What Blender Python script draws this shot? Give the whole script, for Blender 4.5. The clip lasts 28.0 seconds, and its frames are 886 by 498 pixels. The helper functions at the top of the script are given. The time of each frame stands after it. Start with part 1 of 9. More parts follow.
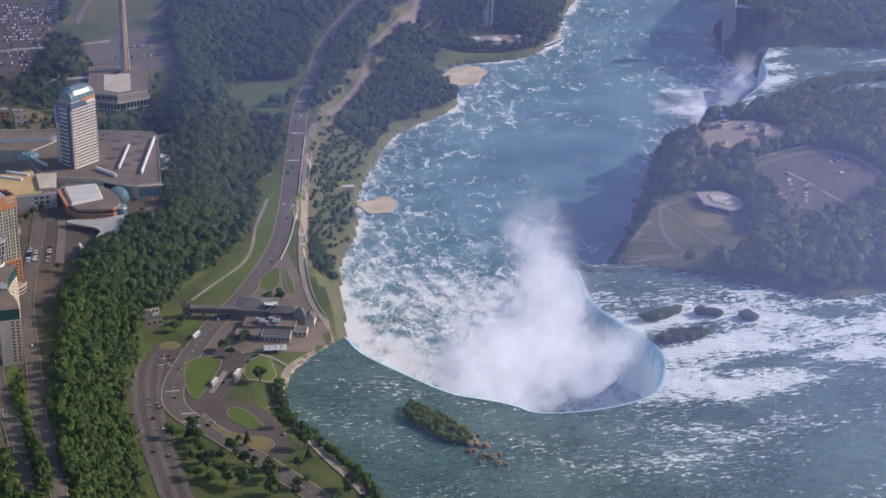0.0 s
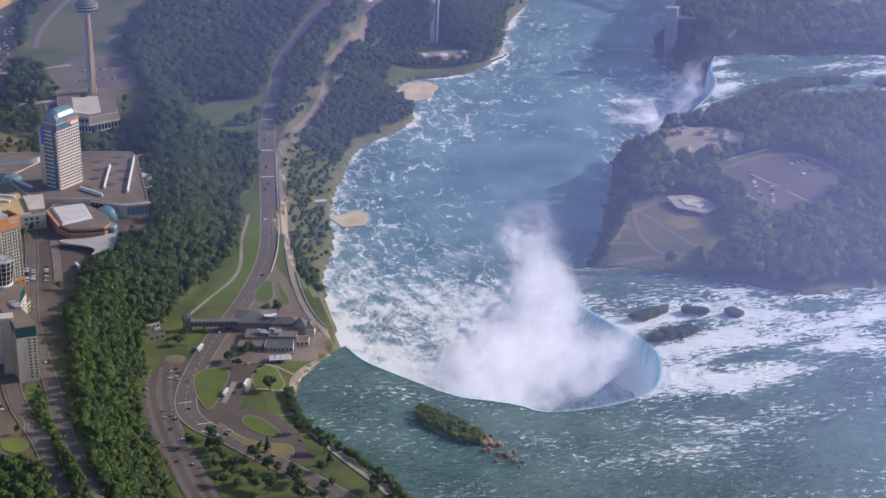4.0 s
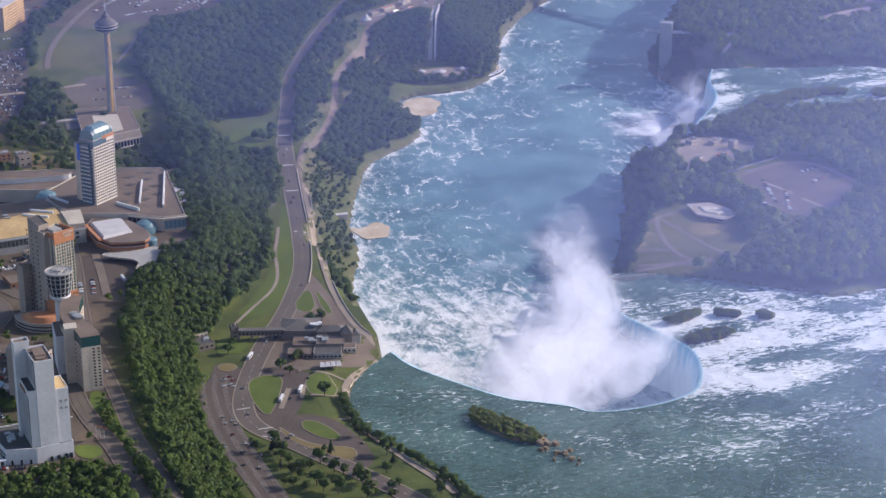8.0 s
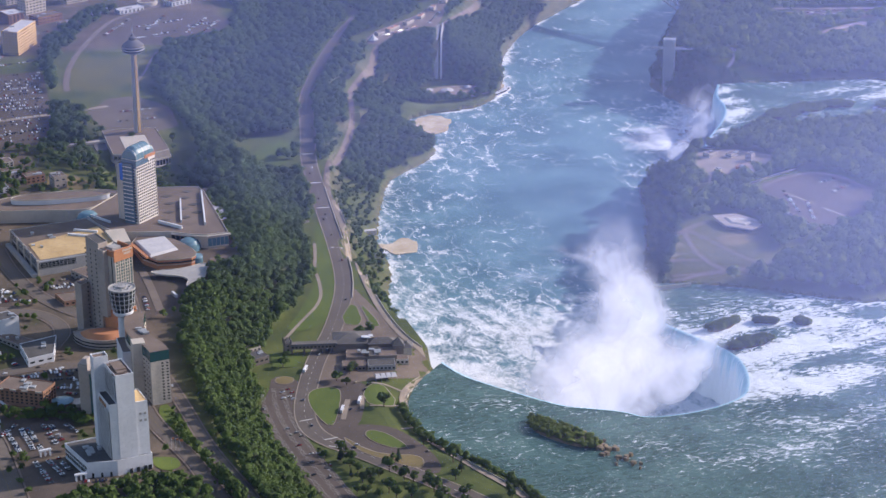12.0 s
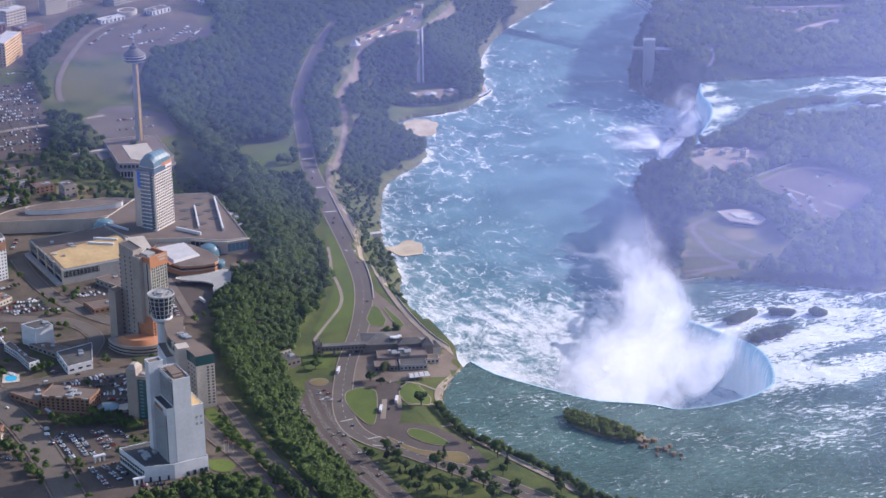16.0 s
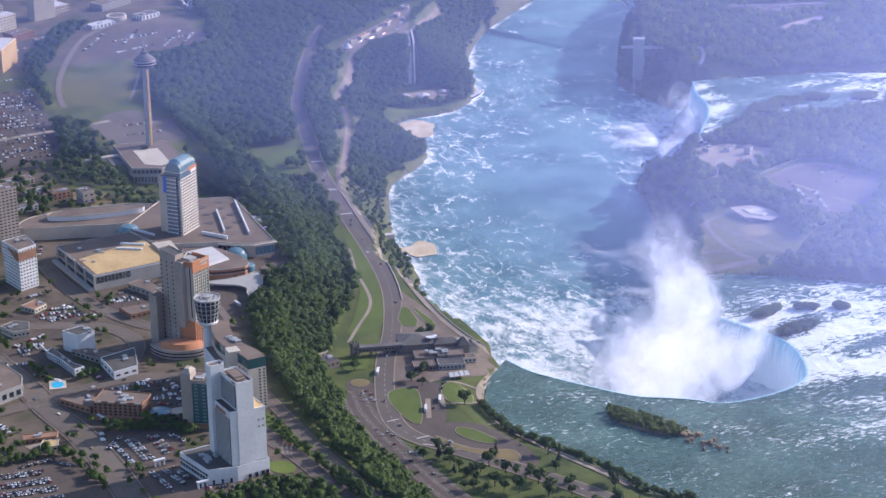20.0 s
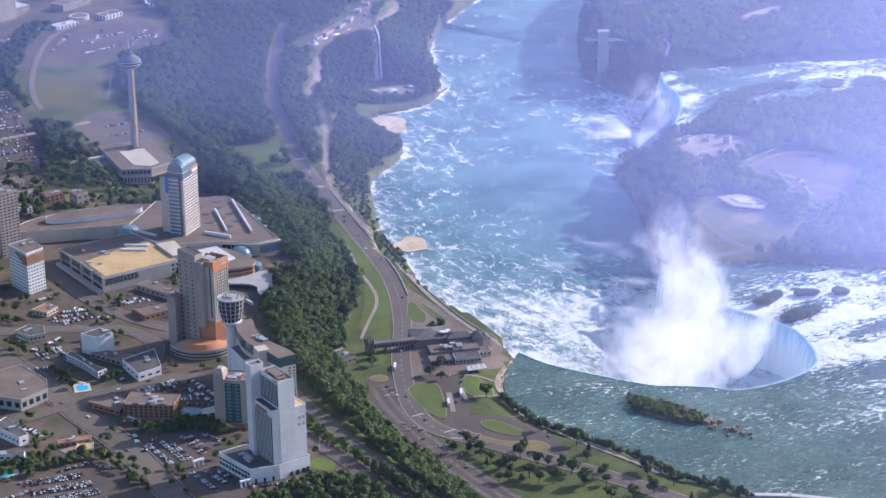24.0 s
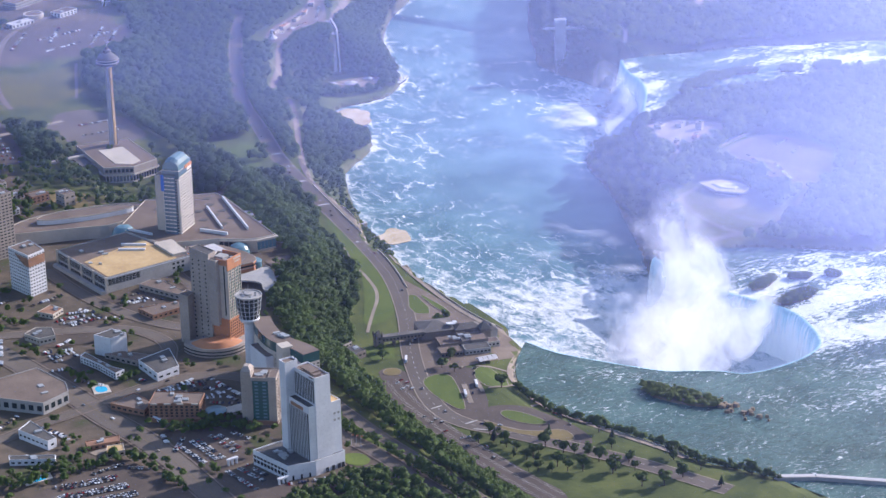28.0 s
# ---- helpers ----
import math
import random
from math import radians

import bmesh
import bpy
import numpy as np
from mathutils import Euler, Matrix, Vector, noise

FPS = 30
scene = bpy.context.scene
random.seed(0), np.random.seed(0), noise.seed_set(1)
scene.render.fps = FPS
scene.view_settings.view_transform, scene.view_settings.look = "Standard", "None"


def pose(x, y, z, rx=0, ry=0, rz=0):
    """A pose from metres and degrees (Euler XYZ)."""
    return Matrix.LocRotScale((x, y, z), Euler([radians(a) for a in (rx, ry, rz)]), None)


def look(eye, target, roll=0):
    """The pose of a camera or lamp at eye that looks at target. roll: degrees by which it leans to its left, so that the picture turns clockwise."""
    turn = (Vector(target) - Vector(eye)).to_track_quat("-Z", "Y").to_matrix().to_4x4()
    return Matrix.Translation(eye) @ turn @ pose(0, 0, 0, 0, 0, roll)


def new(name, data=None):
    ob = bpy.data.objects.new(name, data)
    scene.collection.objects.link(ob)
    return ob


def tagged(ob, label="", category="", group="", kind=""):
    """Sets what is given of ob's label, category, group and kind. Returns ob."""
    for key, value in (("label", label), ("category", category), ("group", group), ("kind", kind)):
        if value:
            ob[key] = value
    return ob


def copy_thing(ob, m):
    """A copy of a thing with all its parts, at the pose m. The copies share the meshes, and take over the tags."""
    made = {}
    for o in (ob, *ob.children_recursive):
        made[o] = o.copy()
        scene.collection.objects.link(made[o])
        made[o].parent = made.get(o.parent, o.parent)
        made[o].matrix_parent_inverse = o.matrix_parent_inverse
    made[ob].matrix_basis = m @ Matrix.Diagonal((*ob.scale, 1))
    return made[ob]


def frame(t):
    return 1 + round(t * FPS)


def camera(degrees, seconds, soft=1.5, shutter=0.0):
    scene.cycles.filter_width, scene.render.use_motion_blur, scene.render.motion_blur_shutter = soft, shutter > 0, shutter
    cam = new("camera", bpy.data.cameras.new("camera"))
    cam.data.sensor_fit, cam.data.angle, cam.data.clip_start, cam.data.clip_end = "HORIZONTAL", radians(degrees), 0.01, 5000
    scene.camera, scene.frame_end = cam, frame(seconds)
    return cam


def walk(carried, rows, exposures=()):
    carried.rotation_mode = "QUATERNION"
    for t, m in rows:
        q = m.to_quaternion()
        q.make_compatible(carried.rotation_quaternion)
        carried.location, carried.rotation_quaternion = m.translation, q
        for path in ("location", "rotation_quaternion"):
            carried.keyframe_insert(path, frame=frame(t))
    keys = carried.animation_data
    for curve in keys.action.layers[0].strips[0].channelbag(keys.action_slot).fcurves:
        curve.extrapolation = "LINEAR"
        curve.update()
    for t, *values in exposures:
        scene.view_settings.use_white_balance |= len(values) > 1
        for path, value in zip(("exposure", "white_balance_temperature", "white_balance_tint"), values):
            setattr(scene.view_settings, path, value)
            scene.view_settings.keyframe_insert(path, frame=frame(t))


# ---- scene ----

# ---- camera and its flight ----
cam = camera(22.99, 28.0)
PATH = [
    (0, (-112.3, -1798.1, 824.7), (178.7, 26.0, 57.7), -0.24),
    (1, (-141.9, -1804.9, 826.4), (178.9, 16.0, 63.8), -0.32),
    (2, (-171.9, -1811.4, 827.7), (180.7, 5.5, 69.6), -0.39),
    (3, (-202.6, -1818.7, 828.8), (179.5, -5.6, 76.0), -0.43),
    (3.5, (-218.4, -1822.1, 829.2), (178.3, -11.0, 79.3), -0.48),
    (5.5, (-282.6, -1834.9, 830.5), (164.0, -31.1, 90.9), -0.52),
    (6, (-298.4, -1838.0, 830.9), (159.6, -36.0, 94.0), -0.50),
    (7, (-329.1, -1843.6, 832.0), (145.1, -43.5, 100.7), -0.54),
    (8, (-358.6, -1847.8, 833.3), (126.3, -48.5, 107.1), -0.48),
    (9, (-388.9, -1851.3, 834.7), (107.4, -53.2, 113.3), -0.50),
    (10, (-419.8, -1854.4, 836.6), (90.2, -58.1, 120.3), -0.49),
    (11, (-450.0, -1856.6, 838.7), (79.3, -63.7, 127.8), -0.60),
    (12, (-479.7, -1857.6, 840.6), (69.9, -69.3, 133.4), -0.60),
    (12.5, (-494.8, -1857.3, 841.3), (65.9, -72.1, 135.3), -0.61),
    (14.5, (-556.7, -1852.7, 844.0), (49.5, -81.2, 140.8), -0.76),
    (15, (-571.9, -1851.0, 845.2), (44.4, -83.1, 141.9), -0.82),
    (16, (-601.8, -1847.6, 847.9), (32.4, -86.1, 144.3), -0.85),
    (17, (-631.1, -1843.1, 850.7), (19.7, -87.9, 146.6), -0.85),
    (18, (-660.7, -1837.1, 853.5), (7.9, -88.9, 148.7), -0.80),
    (19, (-690.2, -1830.1, 855.7), (-2.7, -89.4, 150.6), -0.85),
    (20, (-720.1, -1822.0, 857.7), (-10.7, -90.0, 152.5), -0.87),
    (21, (-750.3, -1812.9, 859.8), (-17.7, -90.9, 154.0), -0.79),
    (21.5, (-765.4, -1808.1, 860.8), (-21.3, -91.3, 154.4), -0.81),
    (23.5, (-825.9, -1787.4, 865.6), (-32.3, -95.1, 154.1), -0.84),
    (24, (-840.7, -1782.0, 866.8), (-34.8, -96.2, 153.8), -0.89),
    (25, (-870.1, -1770.4, 869.4), (-39.3, -98.0, 153.3), -0.89),
    (26, (-898.8, -1756.9, 872.0), (-43.3, -98.5, 152.2), -0.94),
    (27, (-928.3, -1742.8, 874.1), (-47.9, -98.9, 151.2), -0.95),
    (28, (-958.8, -1728.2, 876.6), (-52.9, -99.4, 151.0), -1.00),
]
walk(cam, [(t, look(eye, target, roll)) for t, eye, target, roll in PATH],
     exposures=[(0, 0.12, 6000, 15), (8, 0.32, 5850, 17), (18, 0.54, 5550, 19), (28, 0.66, 5450, 19)])

# ---- daylight: low morning sun from the east-south-east, hazy sky ----
SUN_ELEVATION, SUN_AZIMUTH = radians(28), radians(88)   # azimuth clockwise from north
world = bpy.data.worlds.new("sky")
scene.world = world
world.use_nodes = True
wn, wl = world.node_tree.nodes, world.node_tree.links
sky = wn.new("ShaderNodeTexSky")
sky.sky_type, sky.sun_disc = "NISHITA", False
sky.sun_elevation, sky.sun_rotation = SUN_ELEVATION, SUN_AZIMUTH
sky.air_density, sky.dust_density = 1.4, 2.0
wl.new(sky.outputs[0], wn["Background"].inputs[0])
wn["Background"].inputs[1].default_value = 0.118
sun_data = bpy.data.lights.new("sun", "SUN")
sun_data.energy, sun_data.angle, sun_data.color = 4.6, radians(0.8), (1.0, 0.85, 0.67)
sun = new("sun", sun_data)
sun.matrix_world = look((0, 0, 0), (-math.sin(SUN_AZIMUTH) * math.cos(SUN_ELEVATION),
                                    -math.cos(SUN_AZIMUTH) * math.cos(SUN_ELEVATION), -math.sin(SUN_ELEVATION)))
sun.location = (900, 100, 900)


# ---- materials ----
def nodes_of(name):
    m = bpy.data.materials.new(name)
    m.use_nodes = True
    return m, m.node_tree.nodes, m.node_tree.links, m.node_tree.nodes["Principled BSDF"]


def ramp(n, stops):
    r = n.new("ShaderNodeValToRGB")
    while len(r.color_ramp.elements) < len(stops):
        r.color_ramp.elements.new(0.5)
    for e, (p, c) in zip(r.color_ramp.elements, stops):
        e.position, e.color = p, (*c, 1)
    return r


def noise_tex(n, l, vec, scale, detail=4.0, rough=0.55, distort=0.0):
    t = n.new("ShaderNodeTexNoise")
    t.inputs["Scale"].default_value, t.inputs["Detail"].default_value = scale, detail
    t.inputs["Roughness"].default_value, t.inputs["Distortion"].default_value = rough, distort
    l.new(vec, t.inputs["Vector"])
    return t


def surface(name, dark, light, big=0.03, fine=0.6, rough=0.8, metal=0.0, bump=0.3, spread=0.28, object_tint=0.0):
    """A weathered surface: two colours mixed by broad patches and by grain, both at real size."""
    m, n, l, p = nodes_of(name)
    pos = n.new("ShaderNodeNewGeometry").outputs["Position"]
    a, b = noise_tex(n, l, pos, big, 5), noise_tex(n, l, pos, fine, 4, 0.7)
    mix = n.new("ShaderNodeMath")
    mix.operation = "MULTIPLY_ADD"
    mix.inputs[1].default_value = 0.55
    l.new(a.outputs["Fac"], mix.inputs[0])
    half = n.new("ShaderNodeMath")
    half.operation = "MULTIPLY"
    half.inputs[1].default_value = 0.45
    l.new(b.outputs["Fac"], half.inputs[0])
    l.new(half.outputs[0], mix.inputs[2])
    r = ramp(n, [(0.5 - spread / 2, dark), (0.5 + spread / 2, light)])
    l.new(mix.outputs[0], r.inputs[0])
    colour = r.outputs[0]
    if object_tint:
        info, hsv = n.new("ShaderNodeObjectInfo"), n.new("ShaderNodeHueSaturation")
        span = n.new("ShaderNodeMapRange")
        span.inputs["To Min"].default_value, span.inputs["To Max"].default_value = 1 - object_tint, 1 + object_tint
        l.new(info.outputs["Random"], span.inputs["Value"])
        l.new(span.outputs[0], hsv.inputs["Value"])
        l.new(colour, hsv.inputs["Color"])
        colour = hsv.outputs[0]
    l.new(colour, p.inputs["Base Color"])
    p.inputs["Roughness"].default_value, p.inputs["Metallic"].default_value = rough, metal
    if bump:
        bn = n.new("ShaderNodeBump")
        bn.inputs["Strength"].default_value, bn.inputs["Distance"].default_value = bump, 0.3
        l.new(b.outputs["Fac"], bn.inputs["Height"])
        l.new(bn.outputs[0], p.inputs["Normal"])
    return m


def leaf_material(name, dark, light):
    """Foliage: one colour a tree (its 'tint' value) and some change from clump to clump."""
    m, n, l, p = nodes_of(name)
    att = n.new("ShaderNodeAttribute")
    att.attribute_name = "tint"
    g = n.new("ShaderNodeNewGeometry")
    add = n.new("ShaderNodeMath")
    add.operation = "MULTIPLY_ADD"
    add.inputs[1].default_value = 0.34
    l.new(g.outputs["Random Per Island"], add.inputs[0])
    l.new(att.outputs["Fac"], add.inputs[2])
    r = ramp(n, [(0.05, dark), (0.95, light)])
    l.new(add.outputs[0], r.inputs[0])
    l.new(r.outputs[0], p.inputs["Base Color"])
    p.inputs["Roughness"].default_value = 0.75
    out, own, whole = n.new("ShaderNodeAttribute"), n.new("ShaderNodeVectorMath"), n.new("ShaderNodeVectorMath")
    out.attribute_name = "out"           # the crown's own rounding, stronger than the lie of single leaves
    own.operation, whole.operation = "MULTIPLY_ADD", "NORMALIZE"
    own.inputs[1].default_value = (0.3, 0.3, 0.3)
    l.new(g.outputs["Normal"], own.inputs[0])
    lift = n.new("ShaderNodeVectorMath")
    lift.operation = "MULTIPLY_ADD"
    lift.inputs[1].default_value, lift.inputs[2].default_value = (0.7, 0.7, 0.7), (0.1, 0, 0.4)
    l.new(out.outputs["Vector"], lift.inputs[0])
    l.new(lift.outputs[0], own.inputs[2])
    l.new(own.outputs[0], whole.inputs[0])
    l.new(whole.outputs[0], p.inputs["Normal"])
    tr = n.new("ShaderNodeBsdfTranslucent")
    l.new(r.outputs[0], tr.inputs["Color"])
    l.new(whole.outputs[0], tr.inputs["Normal"])
    mix = n.new("ShaderNodeMixShader")
    mix.inputs[0].default_value = 0.34
    l.new(p.outputs[0], mix.inputs[1])
    l.new(tr.outputs[0], mix.inputs[2])
    l.new(mix.outputs[0], n["Material Output"].inputs["Surface"])
    return m


def glass_material(name, colour, rough=0.08):
    m, n, l, p = nodes_of(name)
    p.inputs["Base Color"].default_value = (*colour, 1)
    p.inputs["Roughness"].default_value, p.inputs["IOR"].default_value = rough, 1.6
    return m


def water_material(name, deep, shallow, foam_colour, scale, stretched):
    """River water: gloss over a murky body, and foam in torn lines that thicken with the 'foam' value of the place."""
    m, n, l, p = nodes_of(name)
    g = n.new("ShaderNodeNewGeometry").outputs["Position"]
    foam = n.new("ShaderNodeAttribute")
    foam.attribute_name = "foam"
    bend = n.new("ShaderNodeVectorMath")  # lines of foam lie along the stream
    bend.operation = "MULTIPLY"
    bend.inputs[1].default_value = (1.0, 0.55, 1.0)
    l.new(g, bend.inputs[0])
    vec = bend.outputs[0]
    if stretched:
        flow = n.new("ShaderNodeAttribute")
        flow.attribute_name = "flow"
        vec = flow.outputs["Vector"]
    warp = noise_tex(n, l, vec, scale * 0.4, 3, 0.5)
    shift = n.new("ShaderNodeVectorMath")
    shift.operation = "MULTIPLY_ADD"
    amount = (0.9 if not stretched else 0.5) / scale
    shift.inputs[1].default_value = (amount, amount, 0)
    l.new(warp.outputs["Color"], shift.inputs[0])
    l.new(vec, shift.inputs[2])

    def line(factor):
        t = noise_tex(n, l, shift.outputs[0], scale * factor, 4.5, 0.6)
        sub, ab = n.new("ShaderNodeMath"), n.new("ShaderNodeMath")
        sub.operation, ab.operation = "SUBTRACT", "ABSOLUTE"
        sub.inputs[1].default_value = 0.5
        l.new(t.outputs["Fac"], sub.inputs[0])
        l.new(sub.outputs[0], ab.inputs[0])
        return ab.outputs[0], t

    a, ta = line(1.0)
    b, tb = line(2.7)
    low = n.new("ShaderNodeMath")
    low.operation = "MINIMUM"
    bb = n.new("ShaderNodeMath")
    bb.operation = "MULTIPLY_ADD"
    bb.inputs[1].default_value, bb.inputs[2].default_value = 1.3, 0.012
    l.new(b, bb.inputs[0])
    l.new(a, low.inputs[0])
    l.new(bb.outputs[0], low.inputs[1])
    # the wider the foam value, the broader the white lines
    width = n.new("ShaderNodeMath")
    width.operation = "MULTIPLY"
    broad = noise_tex(n, l, g, 0.011, 4, 0.6)
    bs = n.new("ShaderNodeMapRange")
    bs.inputs["From Min"].default_value, bs.inputs["From Max"].default_value = 0.43, 0.6
    l.new(broad.outputs["Fac"], bs.inputs["Value"])
    gate = noise_tex(n, l, g, 0.036, 3, 0.6)
    gs = n.new("ShaderNodeMapRange")
    gs.inputs["From Min"].default_value, gs.inputs["From Max"].default_value = 0.42, 0.58
    gs.inputs["To Max"].default_value = 1.25
    l.new(gate.outputs["Fac"], gs.inputs["Value"])
    patch = n.new("ShaderNodeMath")
    patch.operation = "MULTIPLY"
    l.new(bs.outputs[0], patch.inputs[0])
    l.new(gs.outputs[0], patch.inputs[1])
    lift = n.new("ShaderNodeMath")
    lift.operation = "MAXIMUM"
    l.new(patch.outputs[0], lift.inputs[0])
    fsq = n.new("ShaderNodeMath")
    fsq.operation = "POWER"
    fsq.inputs[1].default_value = 1.5
    l.new(foam.outputs["Fac"], fsq.inputs[0])
    l.new(fsq.outputs[0], lift.inputs[1])
    l.new(lift.outputs[0], width.inputs[0])
    wfoam = n.new("ShaderNodeMath")
    wfoam.operation = "MULTIPLY"
    wfoam.inputs[1].default_value = 0.1
    l.new(foam.outputs["Fac"], wfoam.inputs[0])
    l.new(wfoam.outputs[0], width.inputs[1])
    mask = n.new("ShaderNodeMapRange")
    mask.interpolation_type = "SMOOTHSTEP"
    mask.inputs["From Min"].default_value = 0.0
    l.new(low.outputs[0], mask.inputs["Value"])
    l.new(width.outputs[0], mask.inputs["From Max"])
    mask.inputs["To Min"].default_value, mask.inputs["To Max"].default_value = 1.0, 0.0
    torn = noise_tex(n, l, vec, 0.16, 5, 0.7)
    lace = n.new("ShaderNodeMapRange")
    lace.inputs["From Min"].default_value, lace.inputs["From Max"].default_value = 0.36, 0.56
    lace.inputs["To Min"].default_value = 0.25
    l.new(torn.outputs["Fac"], lace.inputs["Value"])
    broken, churn, start, union = (n.new("ShaderNodeMath") for _ in range(4))
    broken.operation, start.operation, union.operation = "MULTIPLY", "MULTIPLY_ADD", "MAXIMUM"
    l.new(mask.outputs[0], broken.inputs[0])
    l.new(lace.outputs[0], broken.inputs[1])
    boil = noise_tex(n, l, shift.outputs[0], 0.07, 7, 0.72)
    start.inputs[1].default_value, start.inputs[2].default_value = -0.44, 0.76
    l.new(foam.outputs["Fac"], start.inputs[0])
    churn.operation = "SUBTRACT"
    l.new(boil.outputs["Fac"], churn.inputs[0])
    l.new(start.outputs[0], churn.inputs[1])
    white = n.new("ShaderNodeMapRange")
    white.inputs["From Max"].default_value = 0.16
    white.inputs["To Max"].default_value = 0.85
    l.new(churn.outputs[0], white.inputs["Value"])
    l.new(broken.outputs[0], union.inputs[0])
    l.new(white.outputs[0], union.inputs[1])
    mask = union
    body = ramp(n, [(0.35, deep), (0.65, shallow)])
    tone = noise_tex(n, l, g, 0.012, 4)
    l.new(tone.outputs["Fac"], body.inputs[0])
    if stretched:
        # broken crests: short caps on dark water, closing up to white sheets with dark gaps
        crest = noise_tex(n, l, vec, 0.26, 8, 0.76, 0.8)
        clump = noise_tex(n, l, vec, 0.022, 3, 0.5)
        lump = n.new("ShaderNodeMapRange")
        lump.inputs["From Min"].default_value, lump.inputs["From Max"].default_value = 0.3, 0.7
        lump.inputs["To Min"].default_value, lump.inputs["To Max"].default_value = 0.1, 1.8
        l.new(clump.outputs["Fac"], lump.inputs["Value"])
        amount_of, edge, far_edge = n.new("ShaderNodeMath"), n.new("ShaderNodeMath"), n.new("ShaderNodeMath")
        amount_of.operation, edge.operation, far_edge.operation = "MULTIPLY", "MULTIPLY_ADD", "ADD"
        l.new(foam.outputs["Fac"], amount_of.inputs[0])
        l.new(lump.outputs[0], amount_of.inputs[1])
        l.new(amount_of.outputs[0], edge.inputs[0])
        edge.inputs[1].default_value, edge.inputs[2].default_value = -0.2, 0.645
        l.new(edge.outputs[0], far_edge.inputs[0])
        far_edge.inputs[1].default_value = 0.07
        mask = n.new("ShaderNodeMapRange")
        mask.interpolation_type = "SMOOTHSTEP"
        l.new(crest.outputs["Fac"], mask.inputs["Value"])
        l.new(edge.outputs[0], mask.inputs["From Min"])
        l.new(far_edge.outputs[0], mask.inputs["From Max"])
        # sparkle on the water, painted as fine white flecks in the foam colour
        fleck = noise_tex(n, l, g, 0.55, 3, 0.6)
        spark, both = n.new("ShaderNodeMapRange"), n.new("ShaderNodeMath")
        spark.inputs["From Min"].default_value, spark.inputs["From Max"].default_value = 0.64, 0.74
        spark.inputs["To Max"].default_value = 0.8
        l.new(fleck.outputs["Fac"], spark.inputs["Value"])
        both.operation = "MAXIMUM"
        l.new(mask.outputs[0], both.inputs[0])
        l.new(spark.outputs[0], both.inputs[1])
        mask = both
        ripple = noise_tex(n, l, vec, 0.32, 4, 0.7)
        blend_of = n.new("ShaderNodeMath")
        blend_of.operation = "MULTIPLY_ADD"
        blend_of.inputs[1].default_value = 0.5
        half_tone = n.new("ShaderNodeMath")
        half_tone.operation = "MULTIPLY"
        half_tone.inputs[1].default_value = 0.5
        l.new(tone.outputs["Fac"], half_tone.inputs[0])
        l.new(ripple.outputs["Fac"], blend_of.inputs[0])
        l.new(half_tone.outputs[0], blend_of.inputs[2])
        l.new(blend_of.outputs[0], body.inputs[0])
    mix = n.new("ShaderNodeMix")
    mix.data_type = "RGBA"
    l.new(mask.outputs[0], mix.inputs["Factor"])
    l.new(body.outputs[0], mix.inputs["A"])
    mix.inputs["B"].default_value = (*foam_colour, 1)
    l.new(mix.outputs["Result"], p.inputs["Base Color"])
    p.inputs["IOR"].default_value = 1.33
    gloss = n.new("ShaderNodeMapRange")
    gloss.inputs["To Min"].default_value, gloss.inputs["To Max"].default_value = 0.24 if stretched else 0.4, 0.8
    l.new(mask.outputs[0], gloss.inputs["Value"])
    l.new(gloss.outputs[0], p.inputs["Roughness"])
    wave = noise_tex(n, l, vec, 0.3, 5, 0.7)
    bn = n.new("ShaderNodeBump")
    bn.inputs["Strength"].default_value, bn.inputs["Distance"].default_value = (1.0, 2.0) if stretched else (0.6, 1.2)
    l.new(wave.outputs["Fac"], bn.inputs["Height"])
    l.new(bn.outputs[0], p.inputs["Normal"])
    return m


def falling_material():
    """The falling sheet: green-blue at the lip, torn to white in long upright streaks."""
    m, n, l, p = nodes_of("falling_water")
    att = n.new("ShaderNodeAttribute")
    att.attribute_name = "flow"          # x along the lip in metres, y fall in metres
    scale = n.new("ShaderNodeVectorMath")
    scale.operation = "MULTIPLY"
    scale.inputs[1].default_value = (0.34, 0.022, 0)
    l.new(att.outputs["Vector"], scale.inputs[0])
    t = noise_tex(n, l, scale.outputs[0], 1.0, 5, 0.62)
    fall = n.new("ShaderNodeSeparateXYZ")
    l.new(att.outputs["Vector"], fall.inputs[0])
    white = n.new("ShaderNodeMapRange")
    white.inputs["From Min"].default_value, white.inputs["From Max"].default_value = 0, 40
    white.inputs["To Min"].default_value, white.inputs["To Max"].default_value = -0.16, 0.27
    l.new(fall.outputs["Y"], white.inputs["Value"])
    add = n.new("ShaderNodeMath")
    l.new(t.outputs["Fac"], add.inputs[0])
    l.new(white.outputs[0], add.inputs[1])
    r = ramp(n, [(0.3, (0.32, 0.58, 0.7)), (0.44, (0.66, 0.82, 0.91)), (0.56, (0.88, 0.93, 0.97))])
    l.new(add.outputs[0], r.inputs[0])
    l.new(r.outputs[0], p.inputs["Base Color"])
    p.inputs["Roughness"].default_value = 0.6
    bn = n.new("ShaderNodeBump")
    bn.inputs["Strength"].default_value, bn.inputs["Distance"].default_value = 0.8, 1.5
    l.new(t.outputs["Fac"], bn.inputs["Height"])
    l.new(bn.outputs[0], p.inputs["Normal"])
    return m


